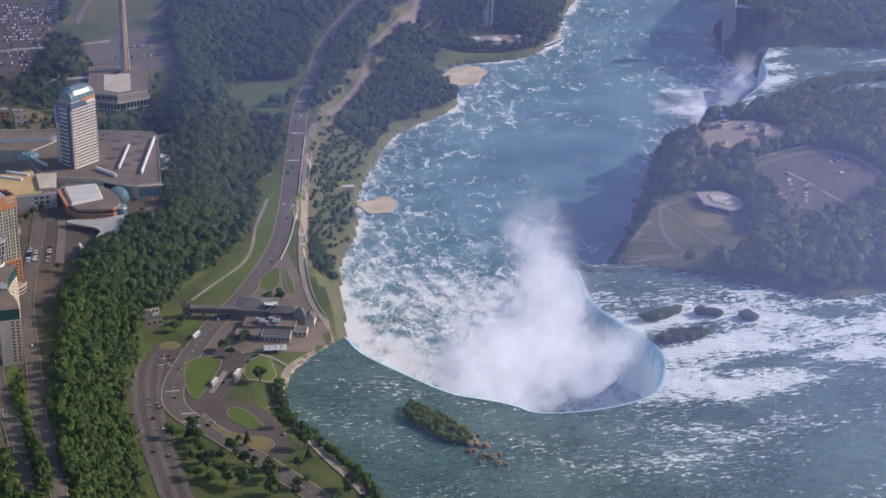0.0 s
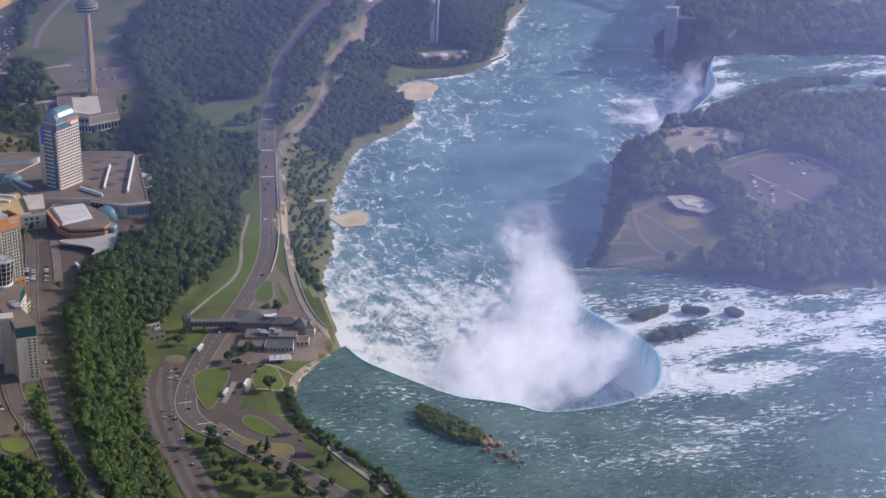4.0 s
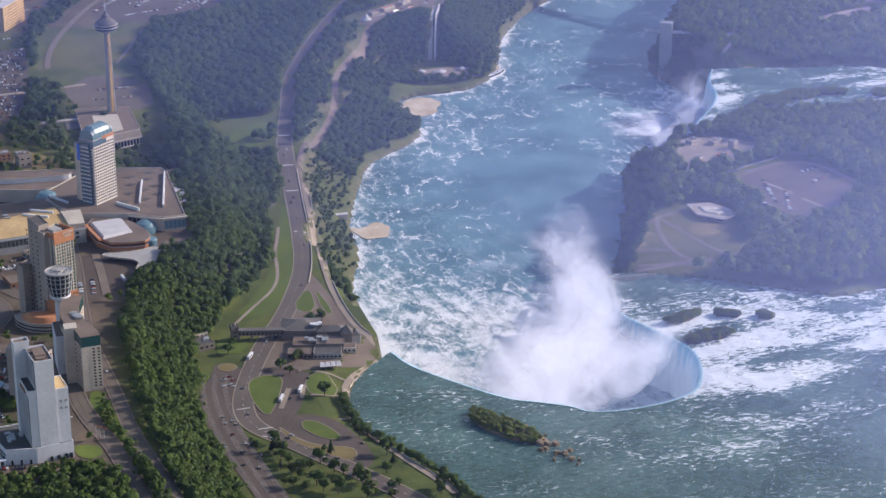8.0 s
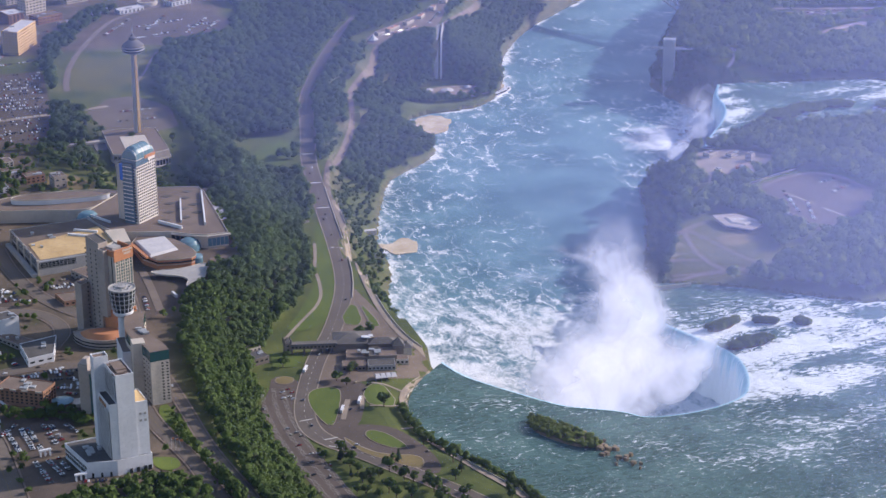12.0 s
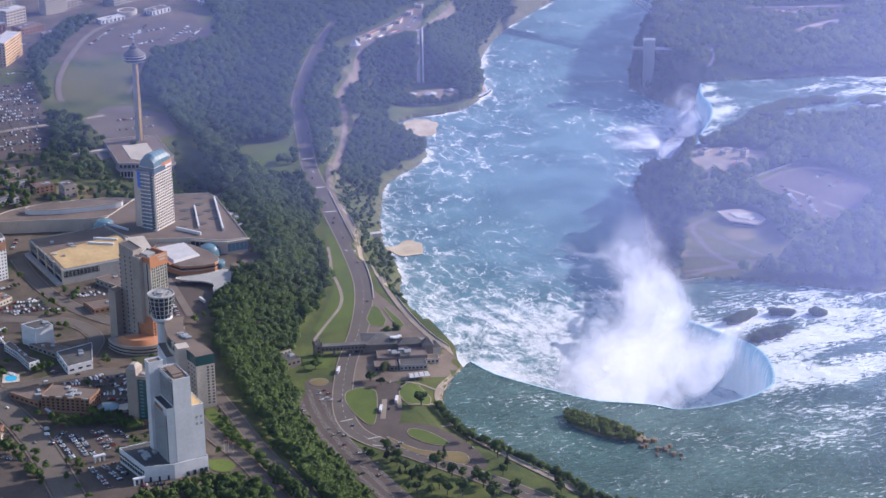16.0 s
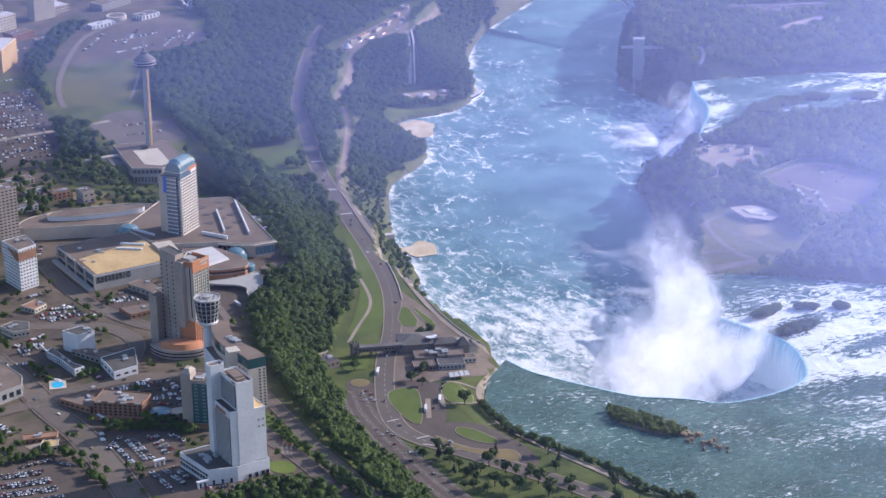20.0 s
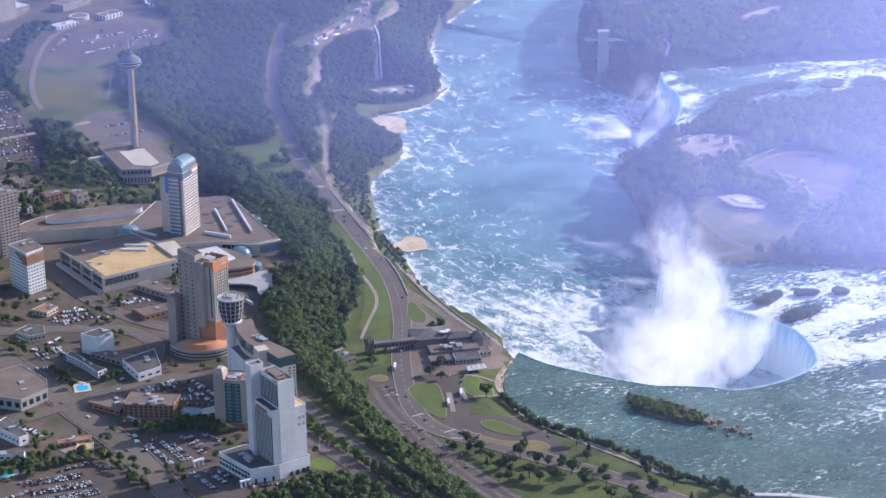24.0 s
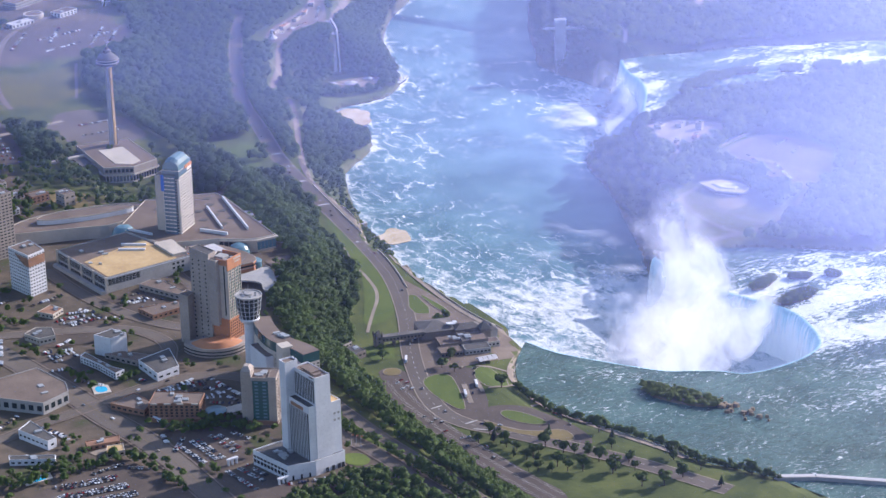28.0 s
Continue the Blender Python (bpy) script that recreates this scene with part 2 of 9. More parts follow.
def drops(n, colour, billow=0.0):
    """Drops scatter the sunlight whichever way a sheet of them turns: a diffuse lobe with one normal."""
    d, up = n.new("ShaderNodeBsdfDiffuse"), n.new("ShaderNodeCombineXYZ")
    for k, v in enumerate((0.45, -0.2, 0.85)):
        up.inputs[k].default_value = v
    d.inputs["Color"].default_value = colour
    turn = up.outputs[0]
    if billow:                           # soft rounding of the billows
        links = d.id_data.links
        lump = noise_tex(n, links, n.new("ShaderNodeNewGeometry").outputs["Position"], billow, 3, 0.5)
        shift = n.new("ShaderNodeVectorMath")
        shift.operation = "MULTIPLY_ADD"
        shift.inputs[1].default_value, shift.inputs[2].default_value = (0.8, 0.7, 0.5), (0.05, -0.55, 0.6)
        links.new(lump.outputs["Color"], shift.inputs[0])
        unit = n.new("ShaderNodeVectorMath")
        unit.operation = "NORMALIZE"
        links.new(shift.outputs[0], unit.inputs[0])
        turn = unit.outputs[0]
    d.id_data.links.new(turn, d.inputs["Normal"])
    return d


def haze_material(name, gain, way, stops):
    """Haze painted on a mostly clear bluish sheet, thicker along one way, in patches."""
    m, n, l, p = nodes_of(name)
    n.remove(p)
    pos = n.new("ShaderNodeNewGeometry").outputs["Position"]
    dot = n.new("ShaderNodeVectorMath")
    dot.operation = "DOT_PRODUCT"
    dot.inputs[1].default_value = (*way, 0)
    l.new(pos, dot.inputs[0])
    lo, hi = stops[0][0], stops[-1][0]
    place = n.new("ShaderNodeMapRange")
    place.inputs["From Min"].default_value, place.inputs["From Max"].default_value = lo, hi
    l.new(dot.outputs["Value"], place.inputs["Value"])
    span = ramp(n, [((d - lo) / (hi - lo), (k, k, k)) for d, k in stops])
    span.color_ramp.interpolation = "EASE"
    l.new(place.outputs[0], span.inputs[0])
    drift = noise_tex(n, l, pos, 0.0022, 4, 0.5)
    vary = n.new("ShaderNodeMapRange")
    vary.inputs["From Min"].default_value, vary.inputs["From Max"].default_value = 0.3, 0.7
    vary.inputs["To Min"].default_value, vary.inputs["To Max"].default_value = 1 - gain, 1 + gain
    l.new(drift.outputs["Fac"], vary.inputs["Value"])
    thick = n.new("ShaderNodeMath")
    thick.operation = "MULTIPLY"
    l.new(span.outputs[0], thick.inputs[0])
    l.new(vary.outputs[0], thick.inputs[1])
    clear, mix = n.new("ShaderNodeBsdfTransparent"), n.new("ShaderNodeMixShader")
    # tilted gloss imitates onward scattering: it brightens as one looks more towards the sun
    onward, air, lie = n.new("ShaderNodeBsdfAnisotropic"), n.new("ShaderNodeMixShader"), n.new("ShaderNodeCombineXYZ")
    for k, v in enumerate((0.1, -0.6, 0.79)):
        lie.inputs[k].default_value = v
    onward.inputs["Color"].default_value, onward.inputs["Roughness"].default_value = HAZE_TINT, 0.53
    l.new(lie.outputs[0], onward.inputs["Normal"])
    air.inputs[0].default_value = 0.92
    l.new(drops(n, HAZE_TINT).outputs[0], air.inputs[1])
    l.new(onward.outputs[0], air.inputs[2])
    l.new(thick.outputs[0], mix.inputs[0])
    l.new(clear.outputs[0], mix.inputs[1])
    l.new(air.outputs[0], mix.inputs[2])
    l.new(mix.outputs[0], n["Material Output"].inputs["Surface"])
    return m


def veil_material():
    """Drifting spray over the pool: torn patches that thin out to nothing at the edge of the veil."""
    m, n, l, p = nodes_of("spray_veil")
    n.remove(p)
    pos = n.new("ShaderNodeNewGeometry").outputs["Position"]
    att = n.new("ShaderNodeAttribute")
    att.attribute_name = "thick"
    t = noise_tex(n, l, pos, 0.024, 6, 0.55, 0.4)
    low, high = n.new("ShaderNodeMath"), n.new("ShaderNodeMath")
    low.operation, high.operation = "MULTIPLY_ADD", "ADD"
    l.new(att.outputs["Fac"], low.inputs[0])
    low.inputs[1].default_value, low.inputs[2].default_value = -0.7, 0.72
    l.new(low.outputs[0], high.inputs[0])
    high.inputs[1].default_value = 0.62
    k = n.new("ShaderNodeMapRange")      # thin spray is torn to wisps, thick spray closes up
    k.interpolation_type = "SMOOTHSTEP"
    l.new(t.outputs["Fac"], k.inputs["Value"])
    l.new(low.outputs[0], k.inputs["From Min"])
    l.new(high.outputs[0], k.inputs["From Max"])
    k.inputs["To Max"].default_value = 0.85
    clear, air, mix = n.new("ShaderNodeBsdfTransparent"), drops(n, (0.73, 0.79, 0.97, 1), 0.03), n.new("ShaderNodeMixShader")
    l.new(k.outputs[0], mix.inputs[0])
    l.new(clear.outputs[0], mix.inputs[1])
    l.new(air.outputs[0], mix.inputs[2])
    l.new(mix.outputs[0], n["Material Output"].inputs["Surface"])
    return m


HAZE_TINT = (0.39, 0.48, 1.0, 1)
# haze put into the sheet's colour, denser towards east and north
HAZE = haze_material("painted_haze", 0.12, (0.88, 0.47), [(-520, 0.008), (-400, 0.012), (-310, 0.018), (-200, 0.042), (-90, 0.092), (50, 0.145), (220, 0.15), (420, 0.15), (750, 0.165)])
VEIL = veil_material()
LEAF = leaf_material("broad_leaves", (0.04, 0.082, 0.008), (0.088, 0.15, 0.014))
# the same foliage in lighter greens, for island, islets and far shore
ISLAND_LEAF = leaf_material("lighter_leaves", (0.075, 0.125, 0.018), (0.165, 0.22, 0.032))
PINE = leaf_material("dark_needles", (0.018, 0.045, 0.016), (0.05, 0.09, 0.03))
BARK = surface("bark", (0.05, 0.035, 0.025), (0.12, 0.09, 0.06), 0.5, 3)
FALLING = falling_material()
LOWER = water_material("lower_river_water", (0.058, 0.14, 0.18), (0.13, 0.25, 0.3), (0.84, 0.86, 0.9), 0.04, False)
UPPER = water_material("rapids_water", (0.02, 0.058, 0.052), (0.11, 0.2, 0.185), (0.73, 0.78, 0.83), 0.085, True)
ASPHALT = surface("asphalt", (0.085, 0.07, 0.057), (0.14, 0.116, 0.095), 0.02, 0.5, 0.85)
LOT = surface("pale_asphalt", (0.062, 0.048, 0.039), (0.105, 0.082, 0.067), 0.025, 0.4, 0.9)
TOWN_LOT = surface("old_asphalt", (0.05, 0.038, 0.03), (0.095, 0.072, 0.055), 0.035, 0.4, 0.9)
PATHS = surface("worn_concrete", (0.19, 0.155, 0.12), (0.32, 0.265, 0.205), 0.04, 0.6)
PLAZA_STONE = surface("plaza_stone", (0.11, 0.084, 0.062), (0.2, 0.155, 0.116), 0.05, 0.5)
LAWN = surface("mown_grass", (0.05, 0.082, 0.006), (0.1, 0.135, 0.012), 0.022, 0.35, 0.9, 0, 0.5)
DRY_LAWN = surface("faded_grass", (0.06, 0.066, 0.01), (0.115, 0.108, 0.024), 0.02, 0.35, 0.9, 0, 0.5)
DRY = surface("dry_grass", (0.11, 0.09, 0.033), (0.21, 0.16, 0.06), 0.03, 0.4, 0.9)
PAINT = surface("road_paint", (0.3, 0.29, 0.27), (0.55, 0.54, 0.5), 0.2, 1.2, 0.7)
ROCK = surface("gorge_rock", (0.1, 0.075, 0.05), (0.3, 0.23, 0.14), 0.05, 0.25, 0.9, 0, 0.9)
WHITE = surface("white_render", (0.52, 0.53, 0.57), (0.68, 0.69, 0.73), 0.04, 0.4, 0.7, 0, 0.1)
PALE = surface("pale_cladding", (0.52, 0.48, 0.45), (0.68, 0.63, 0.59), 0.05, 0.5, 0.7, 0, 0.1)
CREAM = surface("cream_stone", (0.38, 0.34, 0.29), (0.54, 0.485, 0.415), 0.05, 0.5, 0.8, 0, 0.15)
GREY = surface("grey_concrete", (0.25, 0.245, 0.24), (0.38, 0.37, 0.36), 0.05, 0.5, 0.85, 0, 0.15)
TAUPE = surface("taupe_precast", (0.26, 0.225, 0.2), (0.38, 0.33, 0.29), 0.05, 0.5, 0.85, 0, 0.15)
STONE = surface("dark_stone", (0.13, 0.108, 0.092), (0.24, 0.2, 0.17), 0.05, 0.6, 0.85, 0, 0.3)
BRICK = surface("brown_brick", (0.19, 0.1, 0.06), (0.32, 0.18, 0.11), 0.06, 0.8, 0.85, 0, 0.3)
ORANGE = surface("orange_render", (0.34, 0.14, 0.06), (0.47, 0.21, 0.095), 0.05, 0.5, 0.8, 0, 0.1)
ROOF = surface("gravel_roof", (0.1, 0.075, 0.06), (0.185, 0.143, 0.115), 0.04, 0.6, 0.95)
TANROOF = surface("tan_membrane_roof", (0.36, 0.24, 0.1), (0.55, 0.4, 0.2), 0.03, 0.3, 0.9)
DARKROOF = surface("dark_roof", (0.045, 0.043, 0.042), (0.1, 0.095, 0.09), 0.06, 0.6, 0.9)
SLATE = surface("slate_roof", (0.07, 0.065, 0.062), (0.15, 0.14, 0.13), 0.06, 0.8, 0.8)
STEEL = surface("painted_steel", (0.3, 0.31, 0.32), (0.45, 0.46, 0.47), 0.1, 0.8, 0.45, 0.4, 0.05)
RUBBER = surface("tyre_rubber", (0.012, 0.012, 0.012), (0.03, 0.03, 0.03), 0.3, 2)
WINDOW = glass_material("dark_glazing", (0.02, 0.03, 0.035))
GREENGLASS = glass_material("green_glazing", (0.03, 0.085, 0.085), 0.12)
BLUEGLASS = glass_material("blue_grey_glazing", (0.09, 0.14, 0.19), 0.15)
YELLOW = surface("yellow_stucco", (0.48, 0.31, 0.13), (0.62, 0.43, 0.21), 0.05, 0.5, 0.8, 0, 0.1)
BLUE = surface("blue_screen", (0.02, 0.1, 0.5), (0.03, 0.16, 0.62), 0.2, 0.8, 0.4, 0, 0.0)
TEALGLASS = glass_material("blue_roof_glazing", (0.11, 0.2, 0.25), 0.2)
CANVAS = surface("white_canvas", (0.42, 0.41, 0.43), (0.54, 0.53, 0.55), 0.1, 0.6, 0.8, 0, 0.1)
POOL = glass_material("pool_water", (0.03, 0.38, 0.62), 0.05)
SCUM = surface("river_froth", (0.42, 0.33, 0.2), (0.62, 0.54, 0.42), 0.05, 0.3, 0.95)
WALK = surface("worn_sidewalk", (0.12, 0.095, 0.075), (0.19, 0.15, 0.12), 0.05, 0.6)
PARKROAD = surface("sunbleached_asphalt", (0.08, 0.066, 0.056), (0.13, 0.108, 0.09), 0.02, 0.5, 0.85)
CITY = surface("city_ground", (0.1, 0.09, 0.075), (0.19, 0.165, 0.135), 0.02, 0.2, 0.9)


# ---- the plan ----
def smooth(points, rounds=2, closed=False):
    """Corner-cutting: a rounded line through a few plan points."""
    p = np.array(points, float)
    for _ in range(rounds):
        q = np.vstack([p, p[:1]]) if closed else p
        a, b = q[:-1] * 0.75 + q[1:] * 0.25, q[:-1] * 0.25 + q[1:] * 0.75
        r = np.stack([a, b], 1).reshape(-1, p.shape[1])
        p = r if closed else np.vstack([p[:1], r, p[-1:]])
    return p


def resample(points, step):
    p = np.array(points, float)
    s = np.r_[0, np.cumsum(np.hypot(*(np.diff(p[:, :2], axis=0)).T))]
    k = np.linspace(0, s[-1], max(2, int(round(s[-1] / step)) + 1))
    return np.stack([np.interp(k, s, p[:, c]) for c in range(p.shape[1])], 1)


def line_distance(xy, line):
    """Distance of many points to a plan line, and the metres along it of the nearest place."""
    best, along = np.full(len(xy), 1e9), np.zeros(len(xy))
    run = 0.0
    for a, b in zip(line[:-1], line[1:]):
        d = b - a
        length = max(np.hypot(*d), 1e-6)
        k = np.clip(((xy - a) @ d) / length**2, 0, 1)
        e = np.hypot(*(xy - a - k[:, None] * d).T)
        near = e < best
        best[near], along[near] = e[near], run + k[near] * length
        run += length
    return best, along


def inside(xy, poly):
    r = np.zeros(len(xy), bool)
    x, y = xy[:, 0], xy[:, 1]
    for (x0, y0), (x1, y1) in zip(poly, np.roll(poly, -1, 0)):
        if y0 != y1:
            r ^= ((y0 > y) != (y1 > y)) & (x < (x1 - x0) * (y - y0) / (y1 - y0) + x0)
    return r


def signed(xy, poly):
    d, _ = line_distance(xy, np.vstack([poly, poly[:1]]))
    return np.where(inside(xy, poly), -d, d)


def field(x, y, seed):
    """Smooth random field over the plan, about -1 to 1, one cell a unit."""
    table = np.random.RandomState(seed).uniform(-1, 1, (64, 64))
    i, j = np.floor(x).astype(int), np.floor(y).astype(int)
    u, v = x - i, y - j
    u, v = u * u * (3 - 2 * u), v * v * (3 - 2 * v)
    t = lambda a, b: table[(i + a) % 64, (j + b) % 64]
    return (t(0, 0) * (1 - u) + t(1, 0) * u) * (1 - v) + (t(0, 1) * (1 - u) + t(1, 1) * u) * v


def step(a, b, x):
    k = np.clip((x - a) / (b - a), 0, 1)
    return k * k * (3 - 2 * k)


RIVER = -53.0
# lip of the horseshoe, from the western bank round to the eastern point
CREST = resample(smooth([(81, -25), (90, -60), (106, -86), (133, -124), (158, -157), (180, -168), (208, -186), (217, -201), (244, -206),
                         (272, -205), (300, -199), (324, -187), (338, -165), (350, -132), (354, -105), (350, -80), (335, -46), (321, -9),
                         (315, 22), (318, 59), (320, 96)], 2), 2.0)
# lip of the smaller falls on the far side
CREST2 = resample(smooth([(590, 508), (600, 524), (619, 553), (652, 594), (683, 650), (690, 702), (716, 752)], 2), 2.5)
WEST_SHORE = smooth([(92, 30), (97, 100), (101, 186), (112, 280), (138, 342), (147, 441), (165, 500), (201, 608), (229, 666), (282, 705),
                     (326, 762), (300, 872), (322, 900), (360, 915), (419, 915), (466, 950), (505, 1035), (543, 1160), (626, 1287), (683, 1348),
                     (797, 1458), (1100, 1760), (1500, 2200), (2200, 3000)], 2)
EAST_SHORE = smooth([(2500, 2900), (1750, 2050), (1250, 1620), (1000, 1400), (896, 1283), (850, 1225), (768, 1090), (722, 990),
                     (700, 960), (690, 915), (706, 830)], 2)
GOAT_SHORE = smooth([(560, 548), (530, 565), (502, 508), (488, 459), (472, 405), (440, 335), (400, 240), (360, 165), (335, 115)], 2)
GORGE = np.vstack([CREST[::-1], WEST_SHORE, EAST_SHORE, CREST2[::-1], GOAT_SHORE])
WEST_BANK = smooth([(81, -25), (52, -56), (33, -84), (20, -114), (16, -148), (19, -184), (28, -210), (47, -248), (61, -282), (73, -314),
                    (70, -336), (80, -350), (97, -371), (112, -404), (130, -470), (180, -640), (300, -900), (700, -1800)], 2)
GOAT_SOUTH = smooth([(2600, -700), (1500, -220), (900, -70), (700, -30), (620, -20), (576, -20), (557, -27), (540, -27), (508, -7),
                     (478, 19), (447, 46), (380, 90), (348, 99), (320, 96)], 2)
UPPER_RIVER = np.vstack([CREST[::-1], WEST_BANK, GOAT_SOUTH])
US_SHORE = smooth([(716, 752), (759, 742), (809, 728), (876, 711), (971, 664), (1054, 631), (1300, 520), (1900, 200)], 2)
GOAT_NORTH = smooth([(1900, 60), (1300, 380), (1120, 465), (1000, 490), (900, 508), (800, 510), (740, 520), (678, 530), (630, 524), (590, 508)], 2)
CHANNEL = np.vstack([US_SHORE, GOAT_NORTH, CREST2])
# foot of the wooded escarpment on the western side; the town stands on top
TOE = smooth([(-104, -1500), (-108, -400), (-113, -200), (-112, -80), (-92, 34), (-60, 86), (-26, 129), (10, 205), (22, 275), (35, 350),
              (45, 430), (50, 520), (35, 600), (20, 700), (30, 800), (80, 900), (140, 1000), (190, 1150), (240, 1400), (300, 2600)], 2)
MIDSTREAM = ((-2000, 600), (-600, 200), (0, 200), (200, 250), (400, 300), (600, 350), (800, 450), (1000, 600), (1300, 800), (2000, 1500), (4000, 3000))


def river_level(xy):
    """Level of the water above the falls: it drops towards the lip in long shelves."""
    d, s = line_distance(xy, CREST)
    d2, _ = line_distance(xy, CREST2)
    d = np.minimum(d, d2)
    return 0.014 * d + 0.5 * np.sin(np.minimum(d, 400) / 23.0) * step(15, 60, d) - 0.5 * step(12, 0, d), d, s


def ground_height(xy):
    xy = np.atleast_2d(np.asarray(xy, float))
    x, y = xy[:, 0], xy[:, 1]
    dl, du, da = signed(xy, GORGE), signed(xy, UPPER_RIVER), signed(xy, CHANNEL)
    level, _, _ = river_level(xy)
    mid = np.interp(y, [a for a, _ in MIDSTREAM], [b for _, b in MIDSTREAM])
    east = x > mid
    toe, _ = line_distance(xy, TOE)
    west_of = x < np.interp(y, TOE[:, 1], TOE[:, 0])
    park = 7.5 + 9 * step(450, 1080, y)
    h = park + np.where(west_of, (46 - park) * step(0, 62, toe), 0)
    h = h - 12 * step(-165, -140, x) * step(-36, -58, x) * step(418, 448, y) * step(575, 545, y)   # hollow south of the tower
    h = np.where(east, 10.0 + 3 * step(0, 150, dl), h)
    rough = field(x * 0.03, y * 0.03, 3) * 0.6 + field(x * 0.09, y * 0.09, 4) * 0.3
    # banks of the upper river and of the channel
    for d in (du, da):
        h = np.where(d > 0, np.minimum(h, level + 0.6 + 0.22 * np.maximum(d, 0)), h)
    # gorge: talus, then a cliff
    wide = np.where(east, 34.0 + 56 * step(566, 535, x) * step(390, 470, y), np.interp(y, [0, 150, 300, 450, 650, 850, 1050, 1400], [12, 34, 48, 52, 72, 105, 95, 60]))
    s = dl / (wide * (1 + 0.16 * rough))
    wooded = (0.6 * step(430, 600, y) + 0.4 * step(900, 985, y)) * ~east
    talus = RIVER + 2 + (40 + (h - RIVER - 42) * wooded) * np.clip(s, 0, 1) ** 0.85 + 3 * rough
    cliff = step(0.84, 0.98, s)
    carved = talus + (h - talus) * cliff
    # a low boat landing on the western side
    landing = step(104, 56, np.hypot((x - 400) * 0.75, (y - 978) * 1.4))
    h = np.where((dl > 0) & (s < 1), carved, h)
    h = np.where((dl > 0) & ~east, h + (np.minimum(h, RIVER + 7) - h) * landing, h)
    h = np.where((du < 0) | (da < 0), level - 5, h)
    h = np.where(((du < 0) | (da < 0)) & (dl < 9), RIVER - 6, h)
    h = np.where(dl <= 0, RIVER - 6, h)
    return h


def make_mesh(name, verts, faces, material, smooth_shade=False, attributes=(), vectors=()):
    """A mesh from arrays: faces is an (n, 3) or (n, 4) array. attributes: (name, one number a vertex)."""
    me = bpy.data.meshes.new(name)
    verts, faces = np.asarray(verts, np.float32), np.asarray(faces, np.int32)
    me.vertices.add(len(verts))
    me.vertices.foreach_set("co", verts.ravel())
    me.loops.add(faces.size)
    me.loops.foreach_set("vertex_index", faces.ravel())
    me.polygons.add(len(faces))
    me.polygons.foreach_set("loop_start", np.arange(len(faces), dtype=np.int32) * faces.shape[1])
    for key, values in attributes:
        me.attributes.new(key, "FLOAT", "POINT").data.foreach_set("value", np.asarray(values, np.float32))
    for key, values in vectors:
        me.attributes.new(key, "FLOAT_VECTOR", "POINT").data.foreach_set("vector", np.asarray(values, np.float32).ravel())
    me.materials.append(material)
    me.update(calc_edges=True)
    me.polygons.foreach_set("use_smooth", np.full(len(faces), smooth_shade))
    return me


def grid_faces(rows, cols):
    i = np.arange((rows - 1) * (cols - 1))
    a = (i // (cols - 1)) * cols + i % (cols - 1)
    return np.stack([a, a + 1, a + cols + 1, a + cols], 1)


def axis(lo, hi, fine, far_lo, far_hi):
    out, x, s = [], hi, fine
    while x < far_hi:
        s *= 1.25
        x += s
        out.append(x)
    back, x, s = [], lo, fine
    while x > far_lo:
        s *= 1.25
        x -= s
        back.append(x)
    return np.array(back[::-1] + list(np.arange(lo, hi + 0.1, fine)) + out)


def ground_material():
    """Grass and soil on the flat, bare rock and scrub where it is steep, gravel and tar in the town."""
    m, n, l, p = nodes_of("ground")
    geo = n.new("ShaderNodeNewGeometry")
    pos = geo.outputs["Position"]
    town = n.new("ShaderNodeAttribute")
    town.attribute_name = "town"
    dry = n.new("ShaderNodeAttribute")
    dry.attribute_name = "dry"
    up = n.new("ShaderNodeSeparateXYZ")
    l.new(geo.outputs["True Normal"], up.inputs[0])
    a, b = noise_tex(n, l, pos, 0.02, 6, 0.65), noise_tex(n, l, pos, 0.22, 4, 0.7)
    grass = ramp(n, [(0.35, (0.035, 0.055, 0.006)), (0.6, (0.085, 0.105, 0.014)), (0.75, (0.14, 0.125, 0.035))])
    l.new(a.outputs["Fac"], grass.inputs[0])
    rock = ramp(n, [(0.36, (0.045, 0.058, 0.018)), (0.55, (0.1, 0.098, 0.045)), (0.72, (0.28, 0.22, 0.13))])
    l.new(b.outputs["Fac"], rock.inputs[0])
    tar = ramp(n, [(0.36, (0.045, 0.055, 0.012)), (0.45, (0.07, 0.055, 0.036)), (0.64, (0.13, 0.098, 0.068))])
    l.new(a.outputs["Fac"], tar.inputs[0])
    straw = ramp(n, [(0.35, (0.15, 0.125, 0.05)), (0.65, (0.27, 0.22, 0.11))])
    l.new(b.outputs["Fac"], straw.inputs[0])

    def blend(f, x, y):
        k = n.new("ShaderNodeMix")
        k.data_type = "RGBA"
        l.new(f, k.inputs["Factor"])
        l.new(x, k.inputs["A"])
        l.new(y, k.inputs["B"])
        return k.outputs["Result"]

    steep = n.new("ShaderNodeMapRange")
    steep.inputs["From Min"].default_value, steep.inputs["From Max"].default_value = 0.82, 0.6
    l.new(up.outputs["Z"], steep.inputs["Value"])
    c = blend(dry.outputs["Fac"], grass.outputs[0], straw.outputs[0])
    c = blend(town.outputs["Fac"], c, tar.outputs[0])
    c = blend(steep.outputs[0], c, rock.outputs[0])
    l.new(c, p.inputs["Base Color"])
    p.inputs["Roughness"].default_value = 0.92
    bn = n.new("ShaderNodeBump")
    bn.inputs["Strength"].default_value, bn.inputs["Distance"].default_value = 0.6, 0.8
    l.new(b.outputs["Fac"], bn.inputs["Height"])
    l.new(bn.outputs[0], p.inputs["Normal"])
    return m


